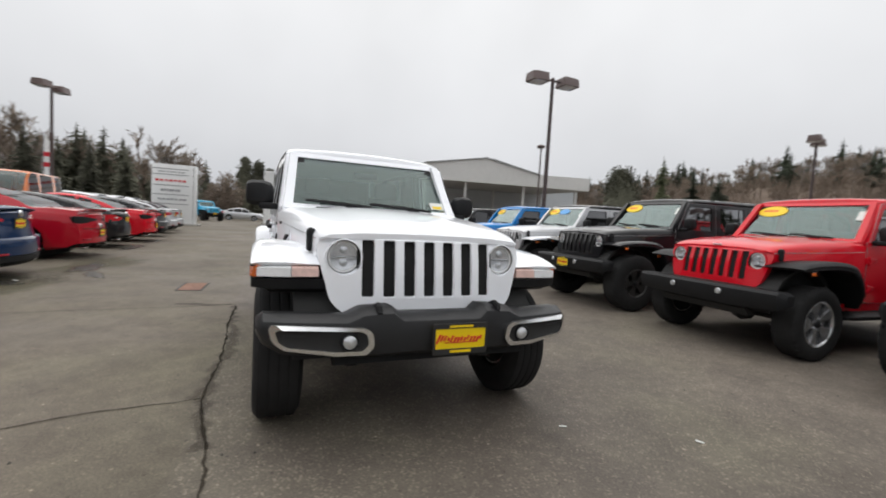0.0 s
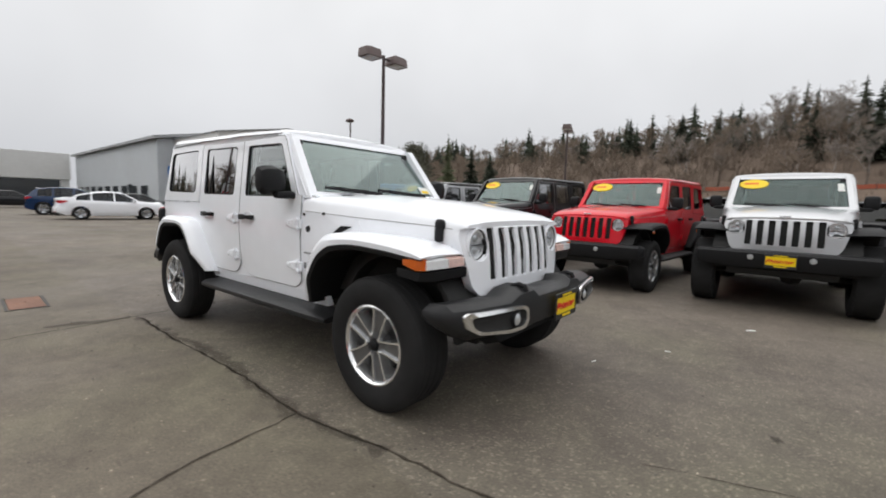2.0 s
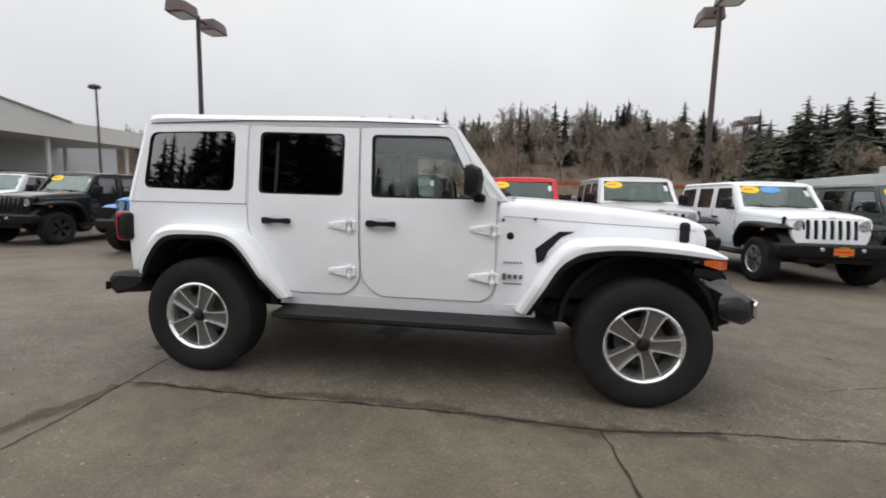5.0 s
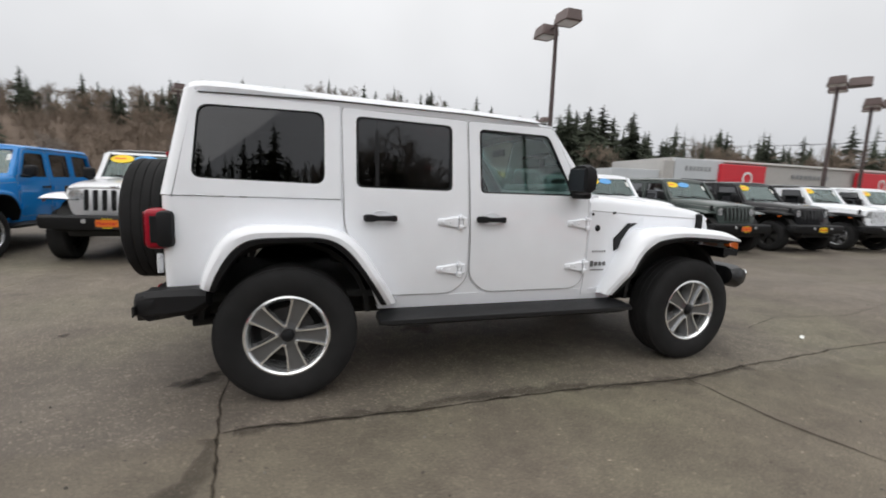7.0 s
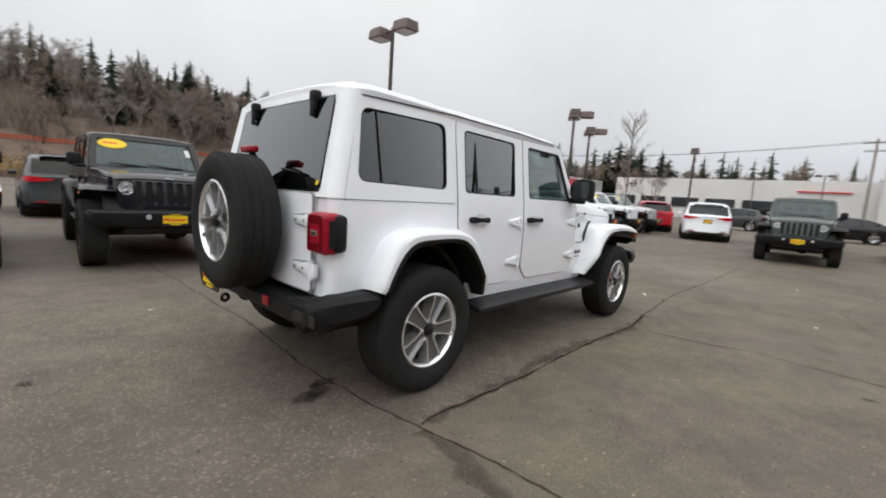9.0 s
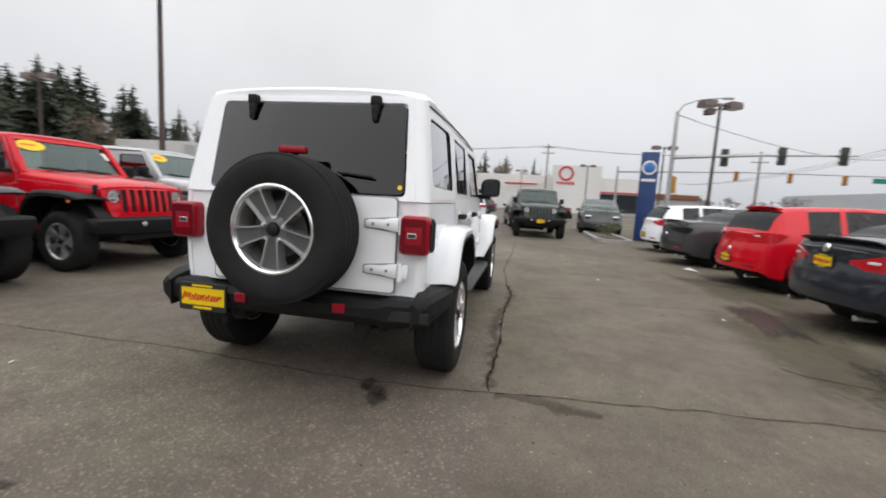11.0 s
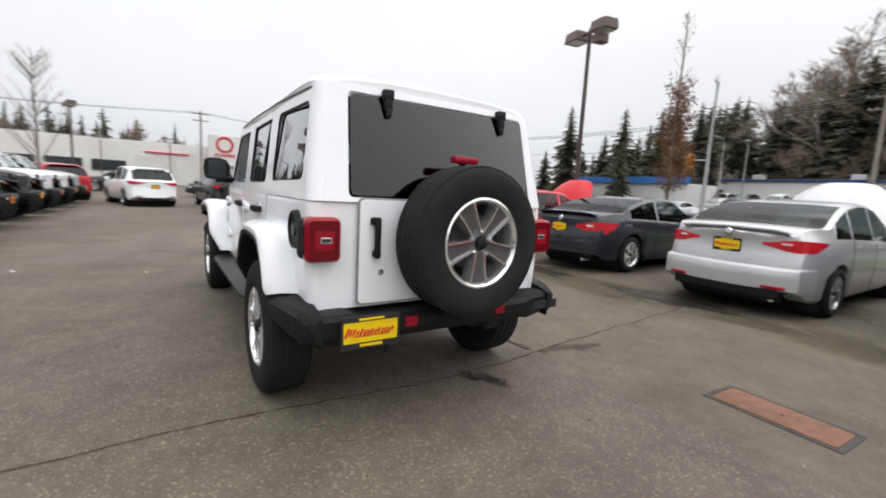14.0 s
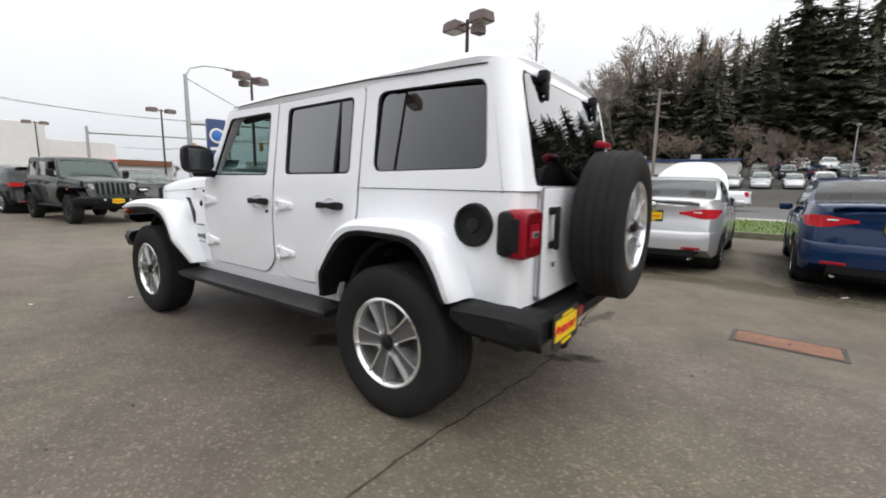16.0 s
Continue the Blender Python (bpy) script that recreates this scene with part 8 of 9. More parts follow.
def cypress(x, y, h, w, seed, label="dark dense columnar evergreen at the lot's end", group="columnar evergreens"):
    """A dense columnar evergreen."""
    r3 = random.Random(seed)
    root = thing("cypress", pose(x, y, 0), label, "tree", group)
    part("trunk", tube([(0, 0, 0), (0, 0, h * 0.9)], [0.14, 0.03], 6), BARK, root)
    lf = bmesh.new()
    for k in range(170):
        f = r3.random()
        rr = w / 2 * (math.sin(math.pi * min(1, 0.18 + 0.80 * f)) ** 0.6) * r3.uniform(0.2, 0.85)
        a = r3.uniform(0, 6.3)
        leaf_cloud(lf, (rr * math.cos(a), rr * math.sin(a), h * (0.05 + 0.9 * f)), 0.22 * w + 0.1, 44, 0.26, r3)
    # dense heart of the crown
    loft([[(w * 0.40 * r3.uniform(0.85, 1.1) * (math.sin(math.pi * min(1, 0.2 + 0.78 * f)) ** 0.7) * math.cos(2 * math.pi * k / 9), w * 0.40 * r3.uniform(0.85, 1.1) * (math.sin(math.pi * min(1, 0.2 + 0.78 * f)) ** 0.7) * math.sin(2 * math.pi * k / 9), h * (0.03 + 0.92 * f)) for k in range(9)] for f in [j / 10 for j in range(11)]], bm=lf)
    part("crown", lf, DARKNEEDLE, root, smooth=0)


for x, y, h, w in ((-66, -3.9, 9.0, 2.4), (-66.4, -2.1, 8.9, 2.5), (-66, -0.4, 7.7, 2.2)):
    cypress(x, y, h, w, int(10 * h))
for x, y, h, w, sd in ((-38.1, 40.9, 9.3, 5.6, 5), (-40.6, 43.5, 8.4, 4.6, 6)):
    cypress(x, y, h, w, sd, "broad dark evergreen beyond the service hall", "evergreens beyond the hall")
CEDAR = conifer_meshes(71, material=SHRUB, tiers=34, per=13, spread=0.16, fine=5, spray=0.34)
plant("cedar", CEDAR, -35.9, 45.5, 0, 1.12, 0.7, "olive green cedar beyond the service hall", "evergreens beyond the hall")
plant("fir_tree", FIRS[0], -34.4, 49.2, 0, 0.98, 2.1, "dark fir beyond the service hall", "evergreens beyond the hall")
plant("fir_tree", FIRS[2], -32.0, 50.5, 0, 0.9, 4.1, "dark fir beyond the service hall", "evergreens beyond the hall")
bush = thing("bare_shrub", Matrix.Translation((-60, -5.9, 0)) @ Matrix.Diagonal((1.1, 1.1, 1.12, 1)), "broad leafless red-brown shrub at the lot's end", "shrub")
r4 = random.Random(31)
tb, lf = bmesh.new(), bmesh.new()
for k in range(60):
    a, u = r4.uniform(0, 6.3), r4.random() ** 0.6
    q = Vector((2.6 * u * math.cos(a), 2.6 * u * math.sin(a), 5.6 * math.sqrt(max(0.05, 1 - 0.8 * u * u)) * r4.uniform(0.8, 1.0)))
    tube([(0.15 * q.x, 0.15 * q.y, 0), (0.7 * q.x, 0.7 * q.y, 0.5 * q.z), q], [0.05, 0.03, 0.01], 4, tb)
    for f in (0.35, 0.5, 0.65, 0.8, 0.95):
        leaf_cloud(lf, (q.x * (0.5 + 0.5 * f), q.y * (0.5 + 0.5 * f), q.z * f), 0.5, 26, 0.16, r4)
part("stems", tb, BARK, bush)
part("crown", lf, TWIG, bush, smooth=0)
# broad dark firs at the foot of the hill
for az, far_d, t, wide in ((56.5, 92, 1.75, 1.5), (54.6, 96, 1.9, 1.6), (52.9, 90, 1.85, 1.7), (51.4, 94, 1.95, 1.6), (50.2, 98, 1.8, 1.3), (48.0, 92, 1.75, 1.15), (46.2, 96, 1.45, 1.3), (44.6, 92, 1.25, 1.4), (42.8, 96, 1.2, 1.4), (22.6, 110, 1.45, 1.6), (21.4, 106, 1.58, 1.7), (20.2, 108, 1.55, 1.6), (19.0, 110, 1.5, 1.7), (16.7, 112, 1.42, 1.6), (16.0, 114, 1.3, 1.4)):
    plant("fir_tree", rnd.choice(FIRS), -4.5 + far_d * math.cos(radians(az)), -1.4 + far_d * math.sin(radians(az)), -0.2, t * wide, rnd.uniform(0, 6.3), "broad dark fir at the foot of the hill", "firs below the hill", sz=t)
items = []
for k in range(46):
    az, far_d = radians(rnd.uniform(9, 30)), rnd.uniform(100, 122)
    items.append((rnd.choice(THIN), at_place(far_d * math.cos(az), far_d * math.sin(az), 0, rnd.uniform(0.8, 1.25))))
for k in range(70):
    items.append((rnd.choice(THIN), at_place(rnd.uniform(100, 160), rnd.uniform(-60, 60), 0, rnd.uniform(0.6, 1.0))))
merged("distant_woods", "leafless trees in the distance", "woods", items)
for x, y, s in ((64, 19, 1.1), (40, -58, 0.7), (64, -38, 0.6), (71, -40, 0.65)):
    plant("bare_tree", BARE[3], x, y, 0, s, x, "pale leafless tree in the distance", "distant trees")

# young bare tree between the wagons: one leader, ascending limbs, fine twigs
yt = thing("bare_tree", pose(17.6, 5.3, 0), "slender young leafless tree between parked wagons", "tree")
r5 = random.Random(12)
tb, lf = bmesh.new(), bmesh.new()
tube([(0, 0, 0), (0.03, 0.02, 2.6), (0.0, 0.04, 5.7)], [0.06, 0.035, 0.006], 7, tb)
for k in range(46):
    z = r5.uniform(1.3, 5.2)
    a = 2.4 * k + r5.uniform(-0.4, 0.4)
    ln = 1.75 * (1 - (z - 1.0) / 5.4) + 0.25
    e = Vector((math.cos(a) * 0.72, math.sin(a) * 0.72, 0.80)).normalized()
    b = Vector((0, 0.02, z))
    tube([b, b + e * ln * 0.5 + Vector((0, 0, 0.04)), b + e * ln + Vector((0, 0, 0.16))], [0.016, 0.010, 0.004], 4, tb)
    for q in range(9):
        c = b + e * ln * r5.uniform(0.3, 1.0)
        w = (e + Vector((r5.gauss(0, 0.5), r5.gauss(0, 0.5), r5.gauss(0.2, 0.3)))).normalized()
        sd = w.cross(Vector((r5.gauss(0, 1), r5.gauss(0, 1), r5.gauss(0, 1)))).normalized() * 0.006
        lf.faces.new((lf.verts.new(c - sd), lf.verts.new(c + sd), lf.verts.new(c + w * r5.uniform(0.2, 0.5))))
part("trunk", tb, PALETWIG, yt)
part("crown", lf, PALETWIG, yt, smooth=0)
# slender street tree with dry leaves on its lower half
st = thing("street_tree", Matrix.Translation((5.6, -15.8, 0)) @ Matrix.Diagonal((0.68, 0.68, 0.66, 1)), "slender street tree with dry brown leaves", "tree")
r2 = random.Random(9)
tb, lf = bmesh.new(), bmesh.new()
tube([(0, 0, 0), (0.05, 0, 6), (0, 0.05, 13.2)], [0.14, 0.09, 0.02], 8, tb)
for k in range(90):
    z = r2.uniform(2.2, 12.6)
    a = r2.uniform(0, 6.3)
    ln = 1.5 * (1 - (z - 2) / 12.5) + 0.35
    e = Vector((math.cos(a) * 0.55, math.sin(a) * 0.55, 0.9)).normalized()
    b = Vector((0, 0, z))
    tube([b, b + e * ln], [0.018, 0.006], 4, tb)
    if z < 8.5:
        for u in (0.4, 0.7, 1.0):
            leaf_cloud(lf, b + e * ln * u, 0.42, 34, 0.11, r2)
    elif r2.random() < 0.5:
        leaf_cloud(lf, b + e * ln, 0.22, 6, 0.08, r2)
part("trunk", tb, PALETWIG, st)
part("crown", lf, BROWNLEAF, st, smooth=0)
# shrub on the island
sh = thing("shrub", pose(12.6, -4.3, 0.1), "low rounded olive shrub", "shrub")
lf = bmesh.new()
for k in range(40):
    a = r2.uniform(0, 6.3)
    leaf_cloud(lf, (0.45 * math.cos(a) * r2.random(), 0.4 * math.sin(a) * r2.random(), 0.22 + 0.25 * r2.random()), 0.2, 24, 0.06, r2)
part("leaves", lf, SHRUB, sh, smooth=0)

# ---- grass verge, road and kerb on the -y side ----
structure("verge", panel([(-13.6, -16.7), (7.0, -16.7), (7.0, -11.08), (-13.6, -11.08)], [], lambda u, v, d: (u, v, 0.14 - d), 0.14), GRASS, "strip of short green grass by the road", "grass")
structure("kerb", panel([(-13.6, -11.078), (7.0, -11.078), (7.0, -10.9), (-13.6, -10.9)], [], lambda u, v, d: (u, v, 0.15 - d), 0.15), OLDKERB, "weathered concrete kerb along the grass", "kerb")
structure("pavement", panel([(-90, -20.4), (7.0, -20.4), (7.0, -17.0), (-90, -17.0)], [], lambda u, v, d: (u, v, 0.012 - d), 0.012), CONCRETE, "pale concrete pavement beside the road", "pavement")
structure("road", panel([(-300, -35), (300, -35), (300, -20.6), (-300, -20.6)], [], lambda u, v, d: (u, v, 0.006 - d), 0.006), ROADMAT, "grey asphalt road beside the lot", "road")


def lot_z(x, y):
    """Height of the rising car lot across the road."""
    return curve([(-90, 5.2), (-80, 4.6), (-72, 4.0), (-57, 1.5), (-42, 0.15), (-36, 0.0)], y) * sm((36 - x) / 14)


bm = bmesh.new()
cells = [[bm.verts.new((-90 + 3 * i, -36 - 3 * j, lot_z(-90 + 3 * i, -36 - 3 * j) + 0.004)) for j in range(19)] for i in range(43)]
for i in range(42):
    for j in range(18):
        bm.faces.new((cells[i][j + 1], cells[i + 1][j + 1], cells[i + 1][j], cells[i][j]))
structure("far_lot", bm, FARLOT, "rising asphalt car lot across the road", "ground", 60)
bm = bmesh.new()
for k in range(9000):
    x, y = r2.uniform(-13.6, 7), r2.uniform(-16.7, -11.08)
    a = r2.uniform(0, 6.3)
    s = Vector((math.cos(a), math.sin(a), 0)) * 0.012
    b = Vector((x, y, 0.135))
    bm.faces.new((bm.verts.new(b - s), bm.verts.new(b + s), bm.verts.new(b + Vector((r2.gauss(0, 0.03), r2.gauss(0, 0.03), r2.uniform(0.04, 0.10))))))
tagged(part("grass", bm, GRASS, None, smooth=0), "blades of short green grass", "grass", "", "stuff")

# ---- buildings ----
def house(name, m, label):
    return thing(name, m, label, "building")


def bays(root, x0, x1, y, z0, z1, n, material, gap=0.25, nm="window", face=-1):
    """A row of panes set into a wall that lies along x and looks to face * y."""
    w = (x1 - x0) / n
    for k in range(n):
        ob = part(nm, boxed((x0 + w * (k + 0.5), y, (z0 + z1) / 2), (w - gap, 0.10, z1 - z0), 0.01, 1), material, root)


# service hall with gable and a canopy, at the -x end
hall = house("service_hall", pose(0, 0, 0), "pale grey metal service hall with a low gable")
part("wall", panel([(10, 0), (34, 0), (34, 6.0), (22, 8.1), (10, 6.0)], [], lambda u, v, d: (-38 - d * 30, u, v), 1.0), WALLGREY, hall)
part("roof", loft([[(x, 9.6, 5.98), (x, 22, 8.2), (x, 34.4, 5.98), (x, 34.4, 6.22), (x, 22, 8.46), (x, 9.6, 6.22)] for x in (-68.4, -37.5)]), ROOFGREY, hall)
bays(hall, -67, -40, 9.95, 0.9, 2.2, 9, SHADEWIN, 1.4)
part("banner", boxed((-37.9, 11.13, 2.72), (0.06, 0.85, 2.25), 0.02, 1), BLUEFASC, hall, "tall blue banner")
for k in range(5):
    part("lettering_bar", boxed((-37.86, 11.13, 3.45 - 0.36 * k), (0.02, 0.55, 0.11)), STICKER if k == 1 else SIGNWHITE, hall)
part("door", boxed((-45.5, 9.93, 1.2), (1.1, 0.08, 2.3), 0.02, 1), SHADEWIN, hall)
part("roof_sign", boxed((-34.1, 11.24, 5.5), (3.7, 0.10, 0.45), 0.03, 1), BLUEFASC, hall, "blue sign with plain bars")
part("sign_bar", boxed((-34.0, 11.24, 5.14), (3.9, 0.11, 0.24)), STICKER, hall)
part("roof_edge", loft([[(x, 11.22, 6.06), (x, 16.9, 7.03), (x, 22.4, 6.10), (x, 22.4, 6.18), (x, 16.9, 7.12), (x, 11.22, 6.14)] for x in (-38.8, -29.38)]), ROOFGREY, hall)
part("canopy", panel([(11.3, 4.78), (28.4, 5.08), (28.4, 6.3), (22.4, 6.12), (16.9, 7.05), (11.3, 6.08)], [], lambda u, v, d: (-29.5 - d * 9.2, u, v), 1.0), FASCIA, hall, "white gabled canopy")
for x in (-30.2, -36.0):
    for y in (11.5, 15.3, 21.3, 27.3):
        part("post", tube([(x, y, 0), (x, y, 4.95)], 0.13, 10), FASCIA, hall)
# solid dark box painted as the shaded bay under the canopy
part("opening", boxed((-37.9, 19.8, 1.45), (0.3, 15.6, 2.9)), SHADEWIN, hall)
low = house("workshop", pose(0, 0, 0), "low white workshop at the end of the lot")
part("wall", boxed((-80, 5.6, 3.1), (21.8, 7.8, 6.2), 0.02, 1), WALLWHITE, low)
part("fascia", boxed((-69.0, 5.9, 4.7), (0.5, 7.4, 3.3), 0.03, 1), FASCIA, low)
part("low_fascia", boxed((-69.0, 1.4, 3.9), (0.5, 1.6, 1.9), 0.03, 1), FASCIA, low)
part("low_wall", boxed((-76, 1.2, 2.2), (13, 1.0, 4.4), 0.03, 1), WALLWHITE, low)
# solid dark box in place of the shade below the fascia
part("opening", boxed((-69.0, 4.6, 1.5), (0.3, 7.8, 3.0)), SHADEWIN, low)
pylon = thing("pylon_sign", pose(-37.0, -0.7, 0), "slim white pylon sign at the lot's end", "sign")
part("panel", boxed((0, 0, 2.4), (0.3, 0.8, 4.8), 0.03, 1), SIGNWHITE, pylon)
part("plinth", boxed((0, 0, 0.1), (0.6, 1.1, 0.2), 0.02, 1), CONCRETE, pylon)

# low grey showroom with red panels on the +y side
show = house("showroom", pose(0, 0, 0), "low grey showroom with two red wall panels")
part("wall", boxed((60.5, 41, 2.95), (47, 10, 5.9), 0.03, 1), WALLTAUPE, show)
part("low_wing", boxed((33.2, 41, 2.2), (7.5, 9.6, 4.4), 0.03, 1), WALLGREY, show)
part("parapet", boxed((40.7, 36.2, 2.9), (7.0, 1.2, 5.8), 0.03, 1), WALLGREY, show)
part("end_pier", boxed((36.4, 36.1, 2.75), (1.4, 1.1, 5.5), 0.03, 1), WALLTAUPE, show, "brownish end pier")
part("fascia", boxed((62.5, 35.85, 5.82), (42, 0.3, 0.22), 0.02, 1), FASCIA, show)
for x, w in ((47.0, 7.0), (71.0, 8.2)):
    pn = part("red_panel", boxed((x, 35.5, 3.2), (w, 0.5, 4.5), 0.04, 1), REDPANEL, show, "red wall panel with a round emblem")
    part("emblem", lathe([(0.55, 35.2), (0.6, 35.16), (0.75, 35.16), (0.8, 35.2)], 24, "y", (x + 0.6, 0, 3.9)), SIGNWHITE, pn)
bays(show, 38.2, 43.4, 35.58, 2.6, 3.6, 3, SHADEWIN, 0.15)
bays(show, 50, 67, 35.9, 0.3, 2.8, 7, SHADEWIN, 0.3)
for x0, step, z, n, y in ((38.9, 0.55, 4.75, 7, 35.58), (56, 0.75, 4.5, 9, 35.88)):
    for k in range(n):
        part("lettering_bar", boxed((x0 + step * k, y, z), (step * 0.58, 0.08, 0.52), 0.02, 1), SIGNGREY, show)

# far dealership with a white tower panel, down the +x end
far = house("dealership", pose(0, 0, 0), "pale far dealership with a white sign wall and red trim")
part("wall", boxed((88, 12, 3.3), (18, 38, 6.6), 0.03, 1), WALLWHITE, far)
part("tower", boxed((76.5, -8.8, 4.2), (3.0, 8.2, 8.4), 0.05, 1), WALLWHITE, far)
part("side_wing", boxed((80, -16.5, 3.2), (9, 8.5, 6.4), 0.03, 1), WALLWHITE, far)
part("red_trim", boxed((75.2, -16.5, 3.9), (0.3, 8.7, 0.22), 0.02, 1), REDPANEL, far)
part("red_trim", boxed((78.8, 1.0, 5.0), (0.3, 6, 0.2), 0.02, 1), REDPANEL, far)
part("glazing", boxed((75.3, -16.5, 2.1), (0.4, 7.4, 3.0)), SHADEWIN, far)
part("roller_door", boxed((78.9, 2.5, 2.3), (0.2, 5.5, 4.4), 0.02, 1), FASCIA, far)
for k in range(5):
    part("window", boxed((78.9, 8.5 + 5.2 * k, 2.6), (0.2, 4.2, 1.6), 0.02, 1), SHADEWIN, far)
em = part("emblem", lathe([(0.95, 74.9), (1.0, 74.84), (1.25, 74.84), (1.3, 74.9)], 28, "x", (0, -6.9, 6.9)), REDPANEL, far, "red ring emblem")
for k in range(6):
    part("lettering_bar", boxed((74.95, -8.2 + 0.52 * k, 5.2), (0.1, 0.34, 0.5), 0.02, 1), REDPANEL, far)
low2 = house("market_hall", pose(0, 0, 0), "low brown and orange building across the junction")
part("wall", boxed((92, -26, 2.2), (8, 14, 4.4), 0.03, 1), WALLTAUPE, low2)
part("roof_band", boxed((87.9, -26, 4.1), (0.4, 14.2, 1.0), 0.03, 1), BROWNLEAF, low2)

# blue pylon sign by the junction
py = thing("pylon_sign", Matrix.Translation((14.0, -5.82, 0)) @ Matrix.Rotation(radians(78), 4, "Z") @ Matrix.Diagonal((0.86, 0.86, 0.88, 1)), "tall dark blue pylon sign with a pale round emblem", "sign")
part("panel", boxed((0, 0, 2.0), (0.75, 0.30, 4.0), 0.03, 2), BLUEPANEL, py)
for s in (-1, 1):
    part("emblem", lathe([(0.0, s * 0.185), (0.30, s * 0.185), (0.32, s * 0.17)], 24, "y", (0, 0, 3.3)), SIGNWHITE, py)
    part("emblem_core", lathe([(0.0, s * 0.192), (0.22, s * 0.192), (0.24, s * 0.18)], 24, "y", (0, 0, 3.3)), BLUEFASC, py)
    part("lettering_bar", boxed((0, s * 0.18, 2.75), (0.6, 0.02, 0.12)), SIGNWHITE, py)

# traffic signals on mast arms
def signal(parent, x, y, z, body_m, turn=0.0, lit=None):
    ob = part("signal_head", boxed((0, 0, 0), (0.24, 0.40, 1.1), 0.04, 2), body_m, parent)
    ob.matrix_local = pose(x, y, z, 0, 0, turn)
    for k, mt in enumerate((REDLENS, AMBER, SIGGREEN)):
        part("lens", lathe([(0.0, 0.135), (0.10, 0.13), (0.12, 0.12)], 16, "x", (0, 0, 0.34 - 0.34 * k)), mt, ob)
        part("visor", lathe([(0.13, 0.12), (0.13, 0.30), (0.14, 0.30), (0.14, 0.12)], 16, "x", (0, 0, 0.34 - 0.34 * k)), body_m, ob)
    return ob


mast = thing("traffic_signal", pose(26.0, -10.0, 0), "galvanised signal mast with three dark signal heads and a street lamp", "traffic light")
part("pole", tube([(0, 0, 0), (0, 0, 5.0), (0, 0, 7.6)], [0.16, 0.13, 0.10], 12), GALV, mast)
part("mast_arm", tube([(0, 0, 4.7), (0.3, -5, 5.05), (0.6, -10.6, 5.25)], [0.11, 0.08, 0.05], 10), GALV, mast)
part("lamp_arm", tube([(0, 0, 7.5), (0, -0.3, 8.0), (0.1, -1.2, 8.35), (0.2, -2.6, 8.5)], [0.05, 0.045, 0.04, 0.04], 8), GALV, mast)
part("lamp_head", boxed((0.22, -2.9, 8.48), (0.2, 0.62, 0.14), 0.05, 2), GALV, mast)
for y, z in ((-3.2, 4.85), (-6.4, 5.05), (-9.7, 5.15)):
    signal(mast, 0.5 + 0.02 * y, y, z, SIGBLACK)
signal(mast, 0.3, -0.3, 3.0, SIGYEL, 40)
mast2 = thing("traffic_signal", pose(50.0, -25.0, 0), "far signal mast with yellow signal heads and a green sign", "traffic light")
part("pole", tube([(0, 14, 0), (0, 14, 6.2)], [0.16, 0.12], 10), GALV, mast2)
part("mast_arm", tube([(0, 14, 5.6), (0, 0, 6.1), (0, -18, 6.2)], [0.12, 0.08, 0.06], 8), GALV, mast2)
for y in (-3.8, -9.0, 1.5):
    signal(mast2, -0.3, y, 5.6, SIGYEL, 180)
part("street_sign", boxed((-0.1, -13.0, 5.7), (0.06, 2.6, 0.55), 0.02, 1), SIGGREEN, mast2, "blank green street sign")

hang = thing("traffic_signal", pose(8.0, -23.5, 0), "yellow traffic signal on a bracket of the street lamp", "traffic light")
part("bracket", tube([(0.1, 0.02, 3.75), (0.75, 0.25, 3.75)], 0.04, 8), GALV, hang)
signal(hang, 0.85, 0.30, 3.55, SIGYEL, 150)
# street lamps and utility poles
def street_lamp(x, y, h, head):
    root = thing("street_lamp", pose(x, y, 0, 0, 0, head), "grey steel street lamp with a curved arm", "street lamp", "street lamps")
    part("pole", tube([(0, 0, 0), (0, 0, h * 0.55), (0, 0, h * 0.93), (0.25, 0, h * 0.985), (1.6, 0, h)], [0.12, 0.09, 0.07, 0.06, 0.05], 10), GALV, root)
    part("lamp_head", boxed((1.9, 0, h - 0.02), (0.65, 0.22, 0.12), 0.04, 2), GALV, root)


street_lamp(8.0, -23.5, 8.4, -62), street_lamp(20.5, -52, 9.0, 90), street_lamp(38, -33, 9.5, 100), street_lamp(-30, -30, 9.5, 80)


def utility_pole(x, y, h, head):
    root = thing("utility_pole", pose(x, y, 0, 0, 0, head), "weathered wooden utility pole with crossarms", "utility pole", "utility poles")
    part("pole", tube([(0, 0, 0), (0, 0, h)], [0.19, 0.13], 10), PALETWIG, root)
    for z, w in ((h - 0.5, 2.6), (h - 1.5, 2.2)):
        arm = part("crossarm", boxed((0, 0, z), (0.12, w, 0.12), 0.01, 1), PALETWIG, root)
        for k in (-0.45, -0.25, 0.25, 0.45):
            part("insulator", lathe([(0.0, 0.16), (0.04, 0.15), (0.05, 0.0)], 8, "z", (0, k * w, z + 0.06)), GALV, arm)


POLES = [(-60, -46.5, 11.5), (6.6, -47.0, 11.2), (60, -47, 11.5), (72.5, -3.4, 11.5), (66, -33, 10.5)]
for x, y, h in POLES:
    utility_pole(x, y, h, 90 if y < -40 else 0)


def wire(a, b, sag, nm="cable"):
    pts = [Vector(a).lerp(Vector(b), k / 14) - Vector((0, 0, sag * 4 * (k / 14) * (1 - k / 14))) for k in range(15)]
    ob = part(nm, tube(pts, 0.022, 4), PLASTIC, None)
    tagged(ob, "black overhead cable between utility poles", "cable", "overhead cables")


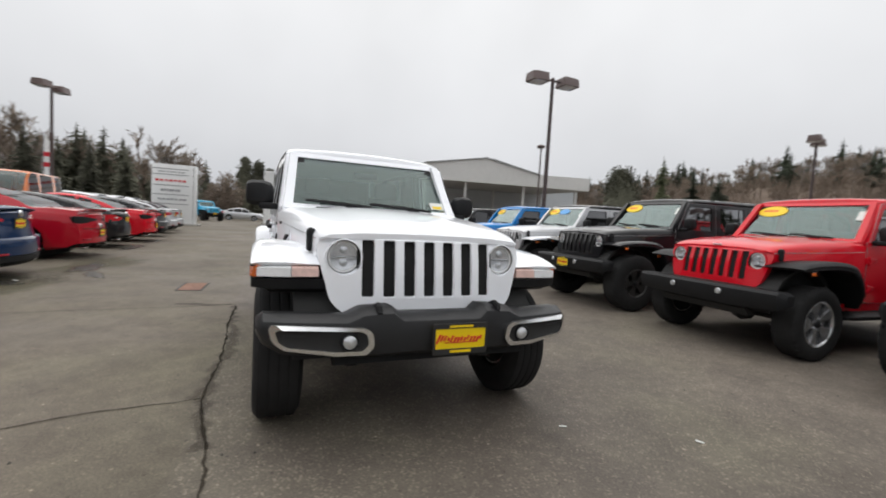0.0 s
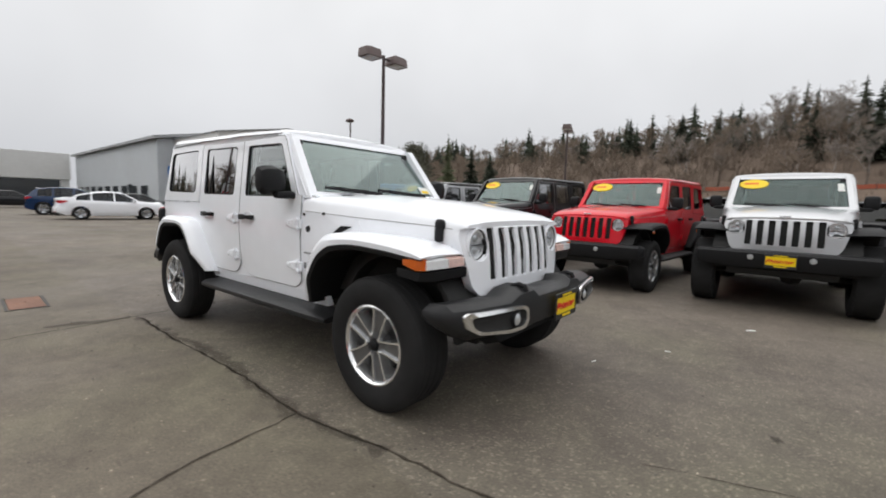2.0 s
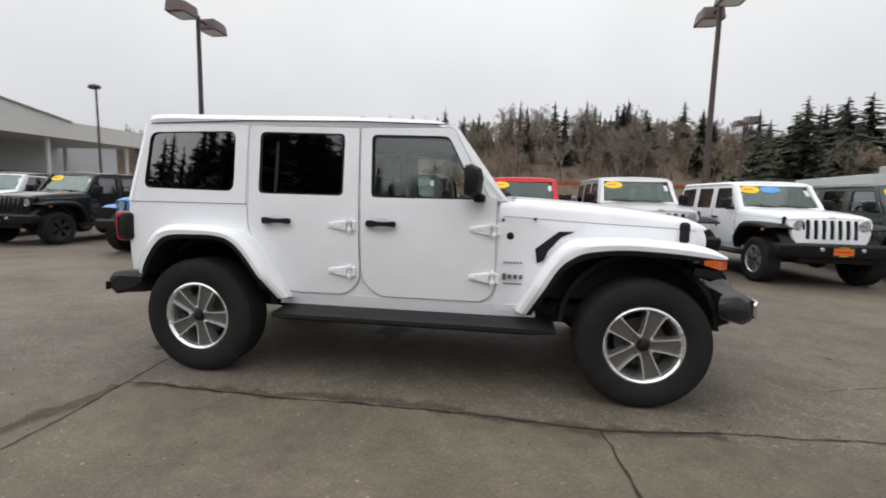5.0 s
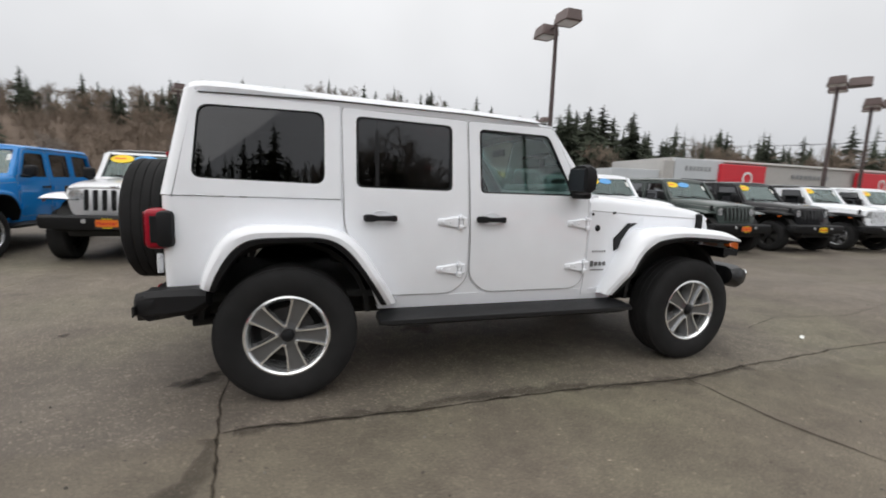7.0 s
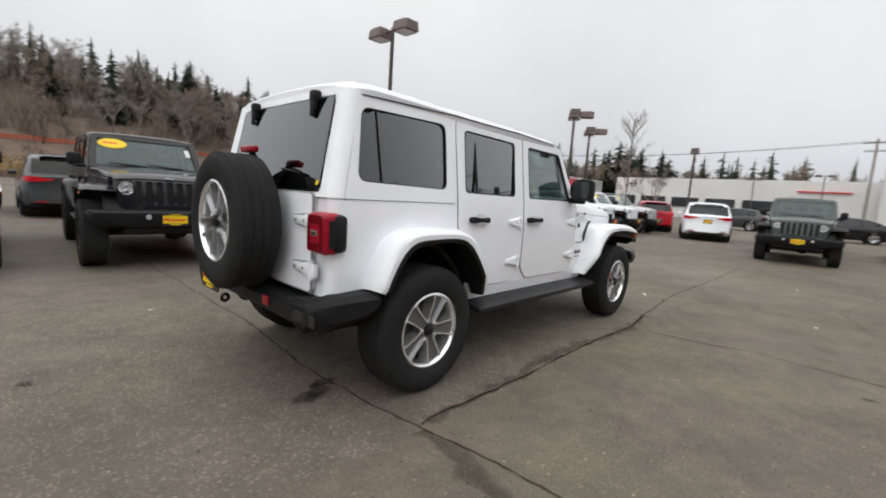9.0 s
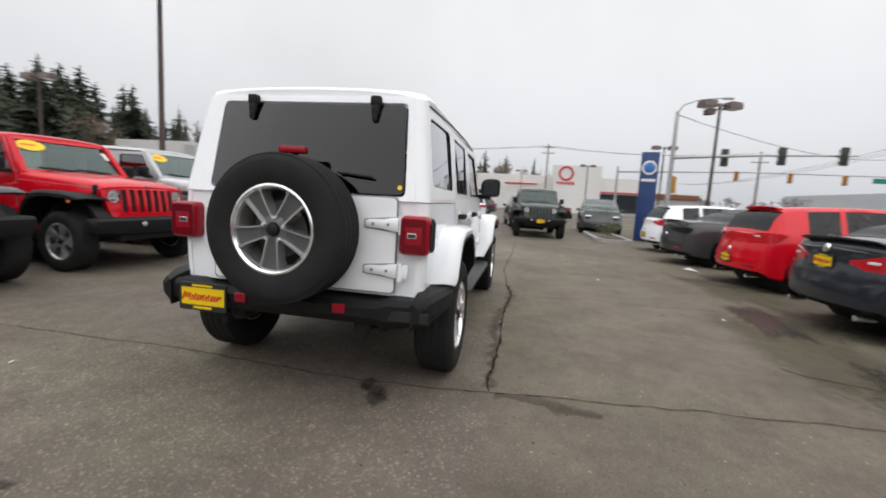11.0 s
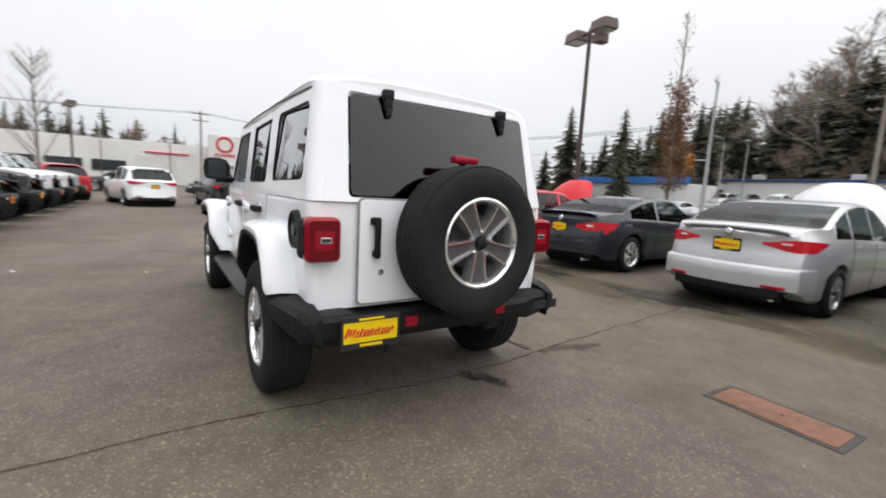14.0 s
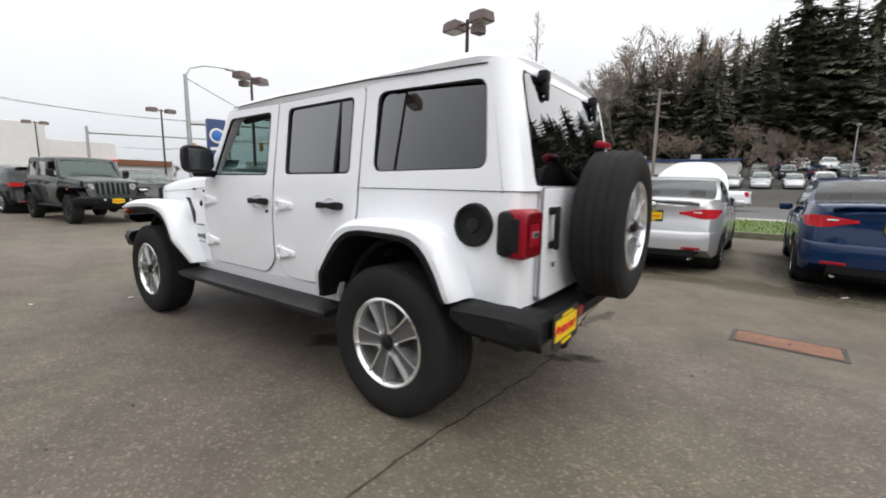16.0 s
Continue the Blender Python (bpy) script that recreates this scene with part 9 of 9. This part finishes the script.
for off in (-1.1, 0.0, 1.1):
    wire((-60, -46.5 + off, 11.1), (6.6, -47 + off, 10.8), 1.2)
    wire((6.6, -47 + off, 10.8), (60, -47 + off, 11.1), 1.0)
    wire((60, -47 + off, 11.1), (160, -48 + off, 11.1), 2.0)
wire((6.6, -47, 8.3), (-60, -46.5, 8.6), 1.0), wire((6.6, -47, 8.3), (60, -47, 8.6), 1.0)
for off in (-1.0, 1.0):
    wire((72.5, -3.4 + off, 11.2), (66, -33 + off, 10.2), 0.8)
    wire((72.5, -3.4 + off, 11.2), (70, 60 + off, 11.2), 1.5)
wire((26, -10, 7.4), (60, -47, 9.5), 1.2)

# shops across the road
shop = house("long_shop", pose(0, 0, 0), "long white shop building with a blue roof edge")
part("wall", boxed((14.5, -68, 2.4), (29, 10, 4.8), 0.03, 1), WALLWHITE, shop)
part("roof_edge", boxed((14.5, -62.9, 4.9), (29.6, 0.5, 0.28), 0.03, 1), BLUEPANEL, shop)
bays(shop, 2, 27, -62.95, 0.6, 2.6, 7, SHADEWIN, 1.2)
for x in (5, 12, 22):
    part("roof_unit", boxed((x, -66, 5.3), (1.2, 1.2, 1.0), 0.05, 1), GALV, shop)
blue = house("blue_shop", pose(0, 0, 0), "low shop with a bright blue fascia")
part("wall", boxed((33, -54, 1.9), (20, 8, 3.8), 0.03, 1), WALLWHITE, blue)
part("fascia", boxed((33, -49.9, 4.1), (20.4, 0.6, 0.8), 0.03, 1), BLUEFASC, blue)
bays(blue, 24, 42, -49.97, 0.4, 3.3, 9, FASCIA, 0.25, "wall_panel")
wh = house("warehouse", pose(0, 0, 0), "pale grey far warehouse behind the junction")
part("wall", boxed((72, -52, 2.6), (26, 12, 5.2), 0.03, 1), WALLGREY, wh)
bays(wh, 60, 84, -45.9, 1.0, 2.6, 6, SHADEWIN, 1.5)

# vehicles standing across the road
rr = random.Random(4)
cols = [(WHITE, "white"), (SILVER, "silver"), (GRAPH, "grey"), (BLACK, "black"), (SILVER, "silver"), (GRAPH, "grey"), (NAVY, "navy blue"), (SILVER, "silver"), (WHITE, "white")]
PICKUP = dict(L=5.7, W=1.98, WB=3.55, R=0.39, clear=0.30, belt=[(-2.85, 1.06), (0, 1.08), (1.0, 1.07), (2.85, 0.98)], deck=[(-2.85, 1.10), (-2.8, 1.14), (-0.6, 1.14), (1.0, 1.13), (1.9, 1.08), (2.5, 1.02), (2.85, 0.80)], roof=[(-0.62, 1.14), (-0.50, 1.70), (-0.3, 1.80), (0.7, 1.80), (1.0, 1.66), (1.55, 1.13)],
              side_windows=[(0.35, 1.1), (-0.42, 0.25)], mirror=1.15, windscreen=(1.5, 0.95), rear_window=(-0.60, -0.48), tail_z=0.95, tail_w=0.16, tail_h=0.34, tail_wrap=0.06, plate_z=0.62, head_z=0.85)
first = {}
spots2 = [(-34 + 2.75 * k, -40.0) for k in range(17, 24)] + [(-13.5 + 2.75 * k, -57.0) for k in range(14)] + [(-13 + 2.75 * k, -64.5) for k in range(5)] + [(-20 + 2.75 * k, -72.0) for k in range(7)]
for x, y in spots2:
    x += rr.uniform(-0.3, 0.3)
    mt, nm = rr.choice(cols)
    sp, kd = rr.choice(((SEDAN, "saloon"), (SUV, "crossover"), (HATCH, "hatchback")))
    key = (nm, kd)
    slope = math.degrees(math.atan2(lot_z(x, y - 1.5) - lot_z(x, y + 1.5), 3.0))
    up = rr.random() < 0.6
    mm = pose(x, y, lot_z(x, y) + 0.01, 0, 0, 0) @ Matrix.Rotation(radians(-slope), 4, "X") @ Matrix.Rotation(radians(90 if up else -90), 4, "Z")
    if key in first:
        copy_thing(first[key], mm)
    else:
        first[key] = road_car(kd, mm, nm + " " + kd + " in the rising lot across the road", "car", mt, sp, "cars across the road", plate_mat=None, lite=True)
pick = road_car("pickup_truck", pose(0.45, -28.0, 0, 0, 0, 0), "white pickup truck on the road", "truck", WHITE, PICKUP, plate_mat=None, lite=True)
part("load_bed", boxed((-1.72, 0, 1.15), (2.05, 1.5, 0.03), 0.01, 1), UNDER, pick, "dark open load bed")
road_car("saloon", pose(38, -24, 0, 0, 0, 0), "grey saloon on the road", "car", GRAPH, SEDAN, plate_mat=None, lite=True)
for x, y, h in ((16.8, -49, 8.1), (-9.2, -52, 7.2)):
    root = thing("street_lamp", pose(x, y, lot_z(x, y)), "small lamp on a pole in the far lot", "street lamp", "lamps of the far lot")
    h -= lot_z(x, y)
    part("pole", tube([(0, 0, 0), (0, 0, h)], [0.07, 0.05], 8), GALV, root)
    part("lamp_head", boxed((0, 0.15, h), (0.35, 0.6, 0.16), 0.04, 2), GALV, root)
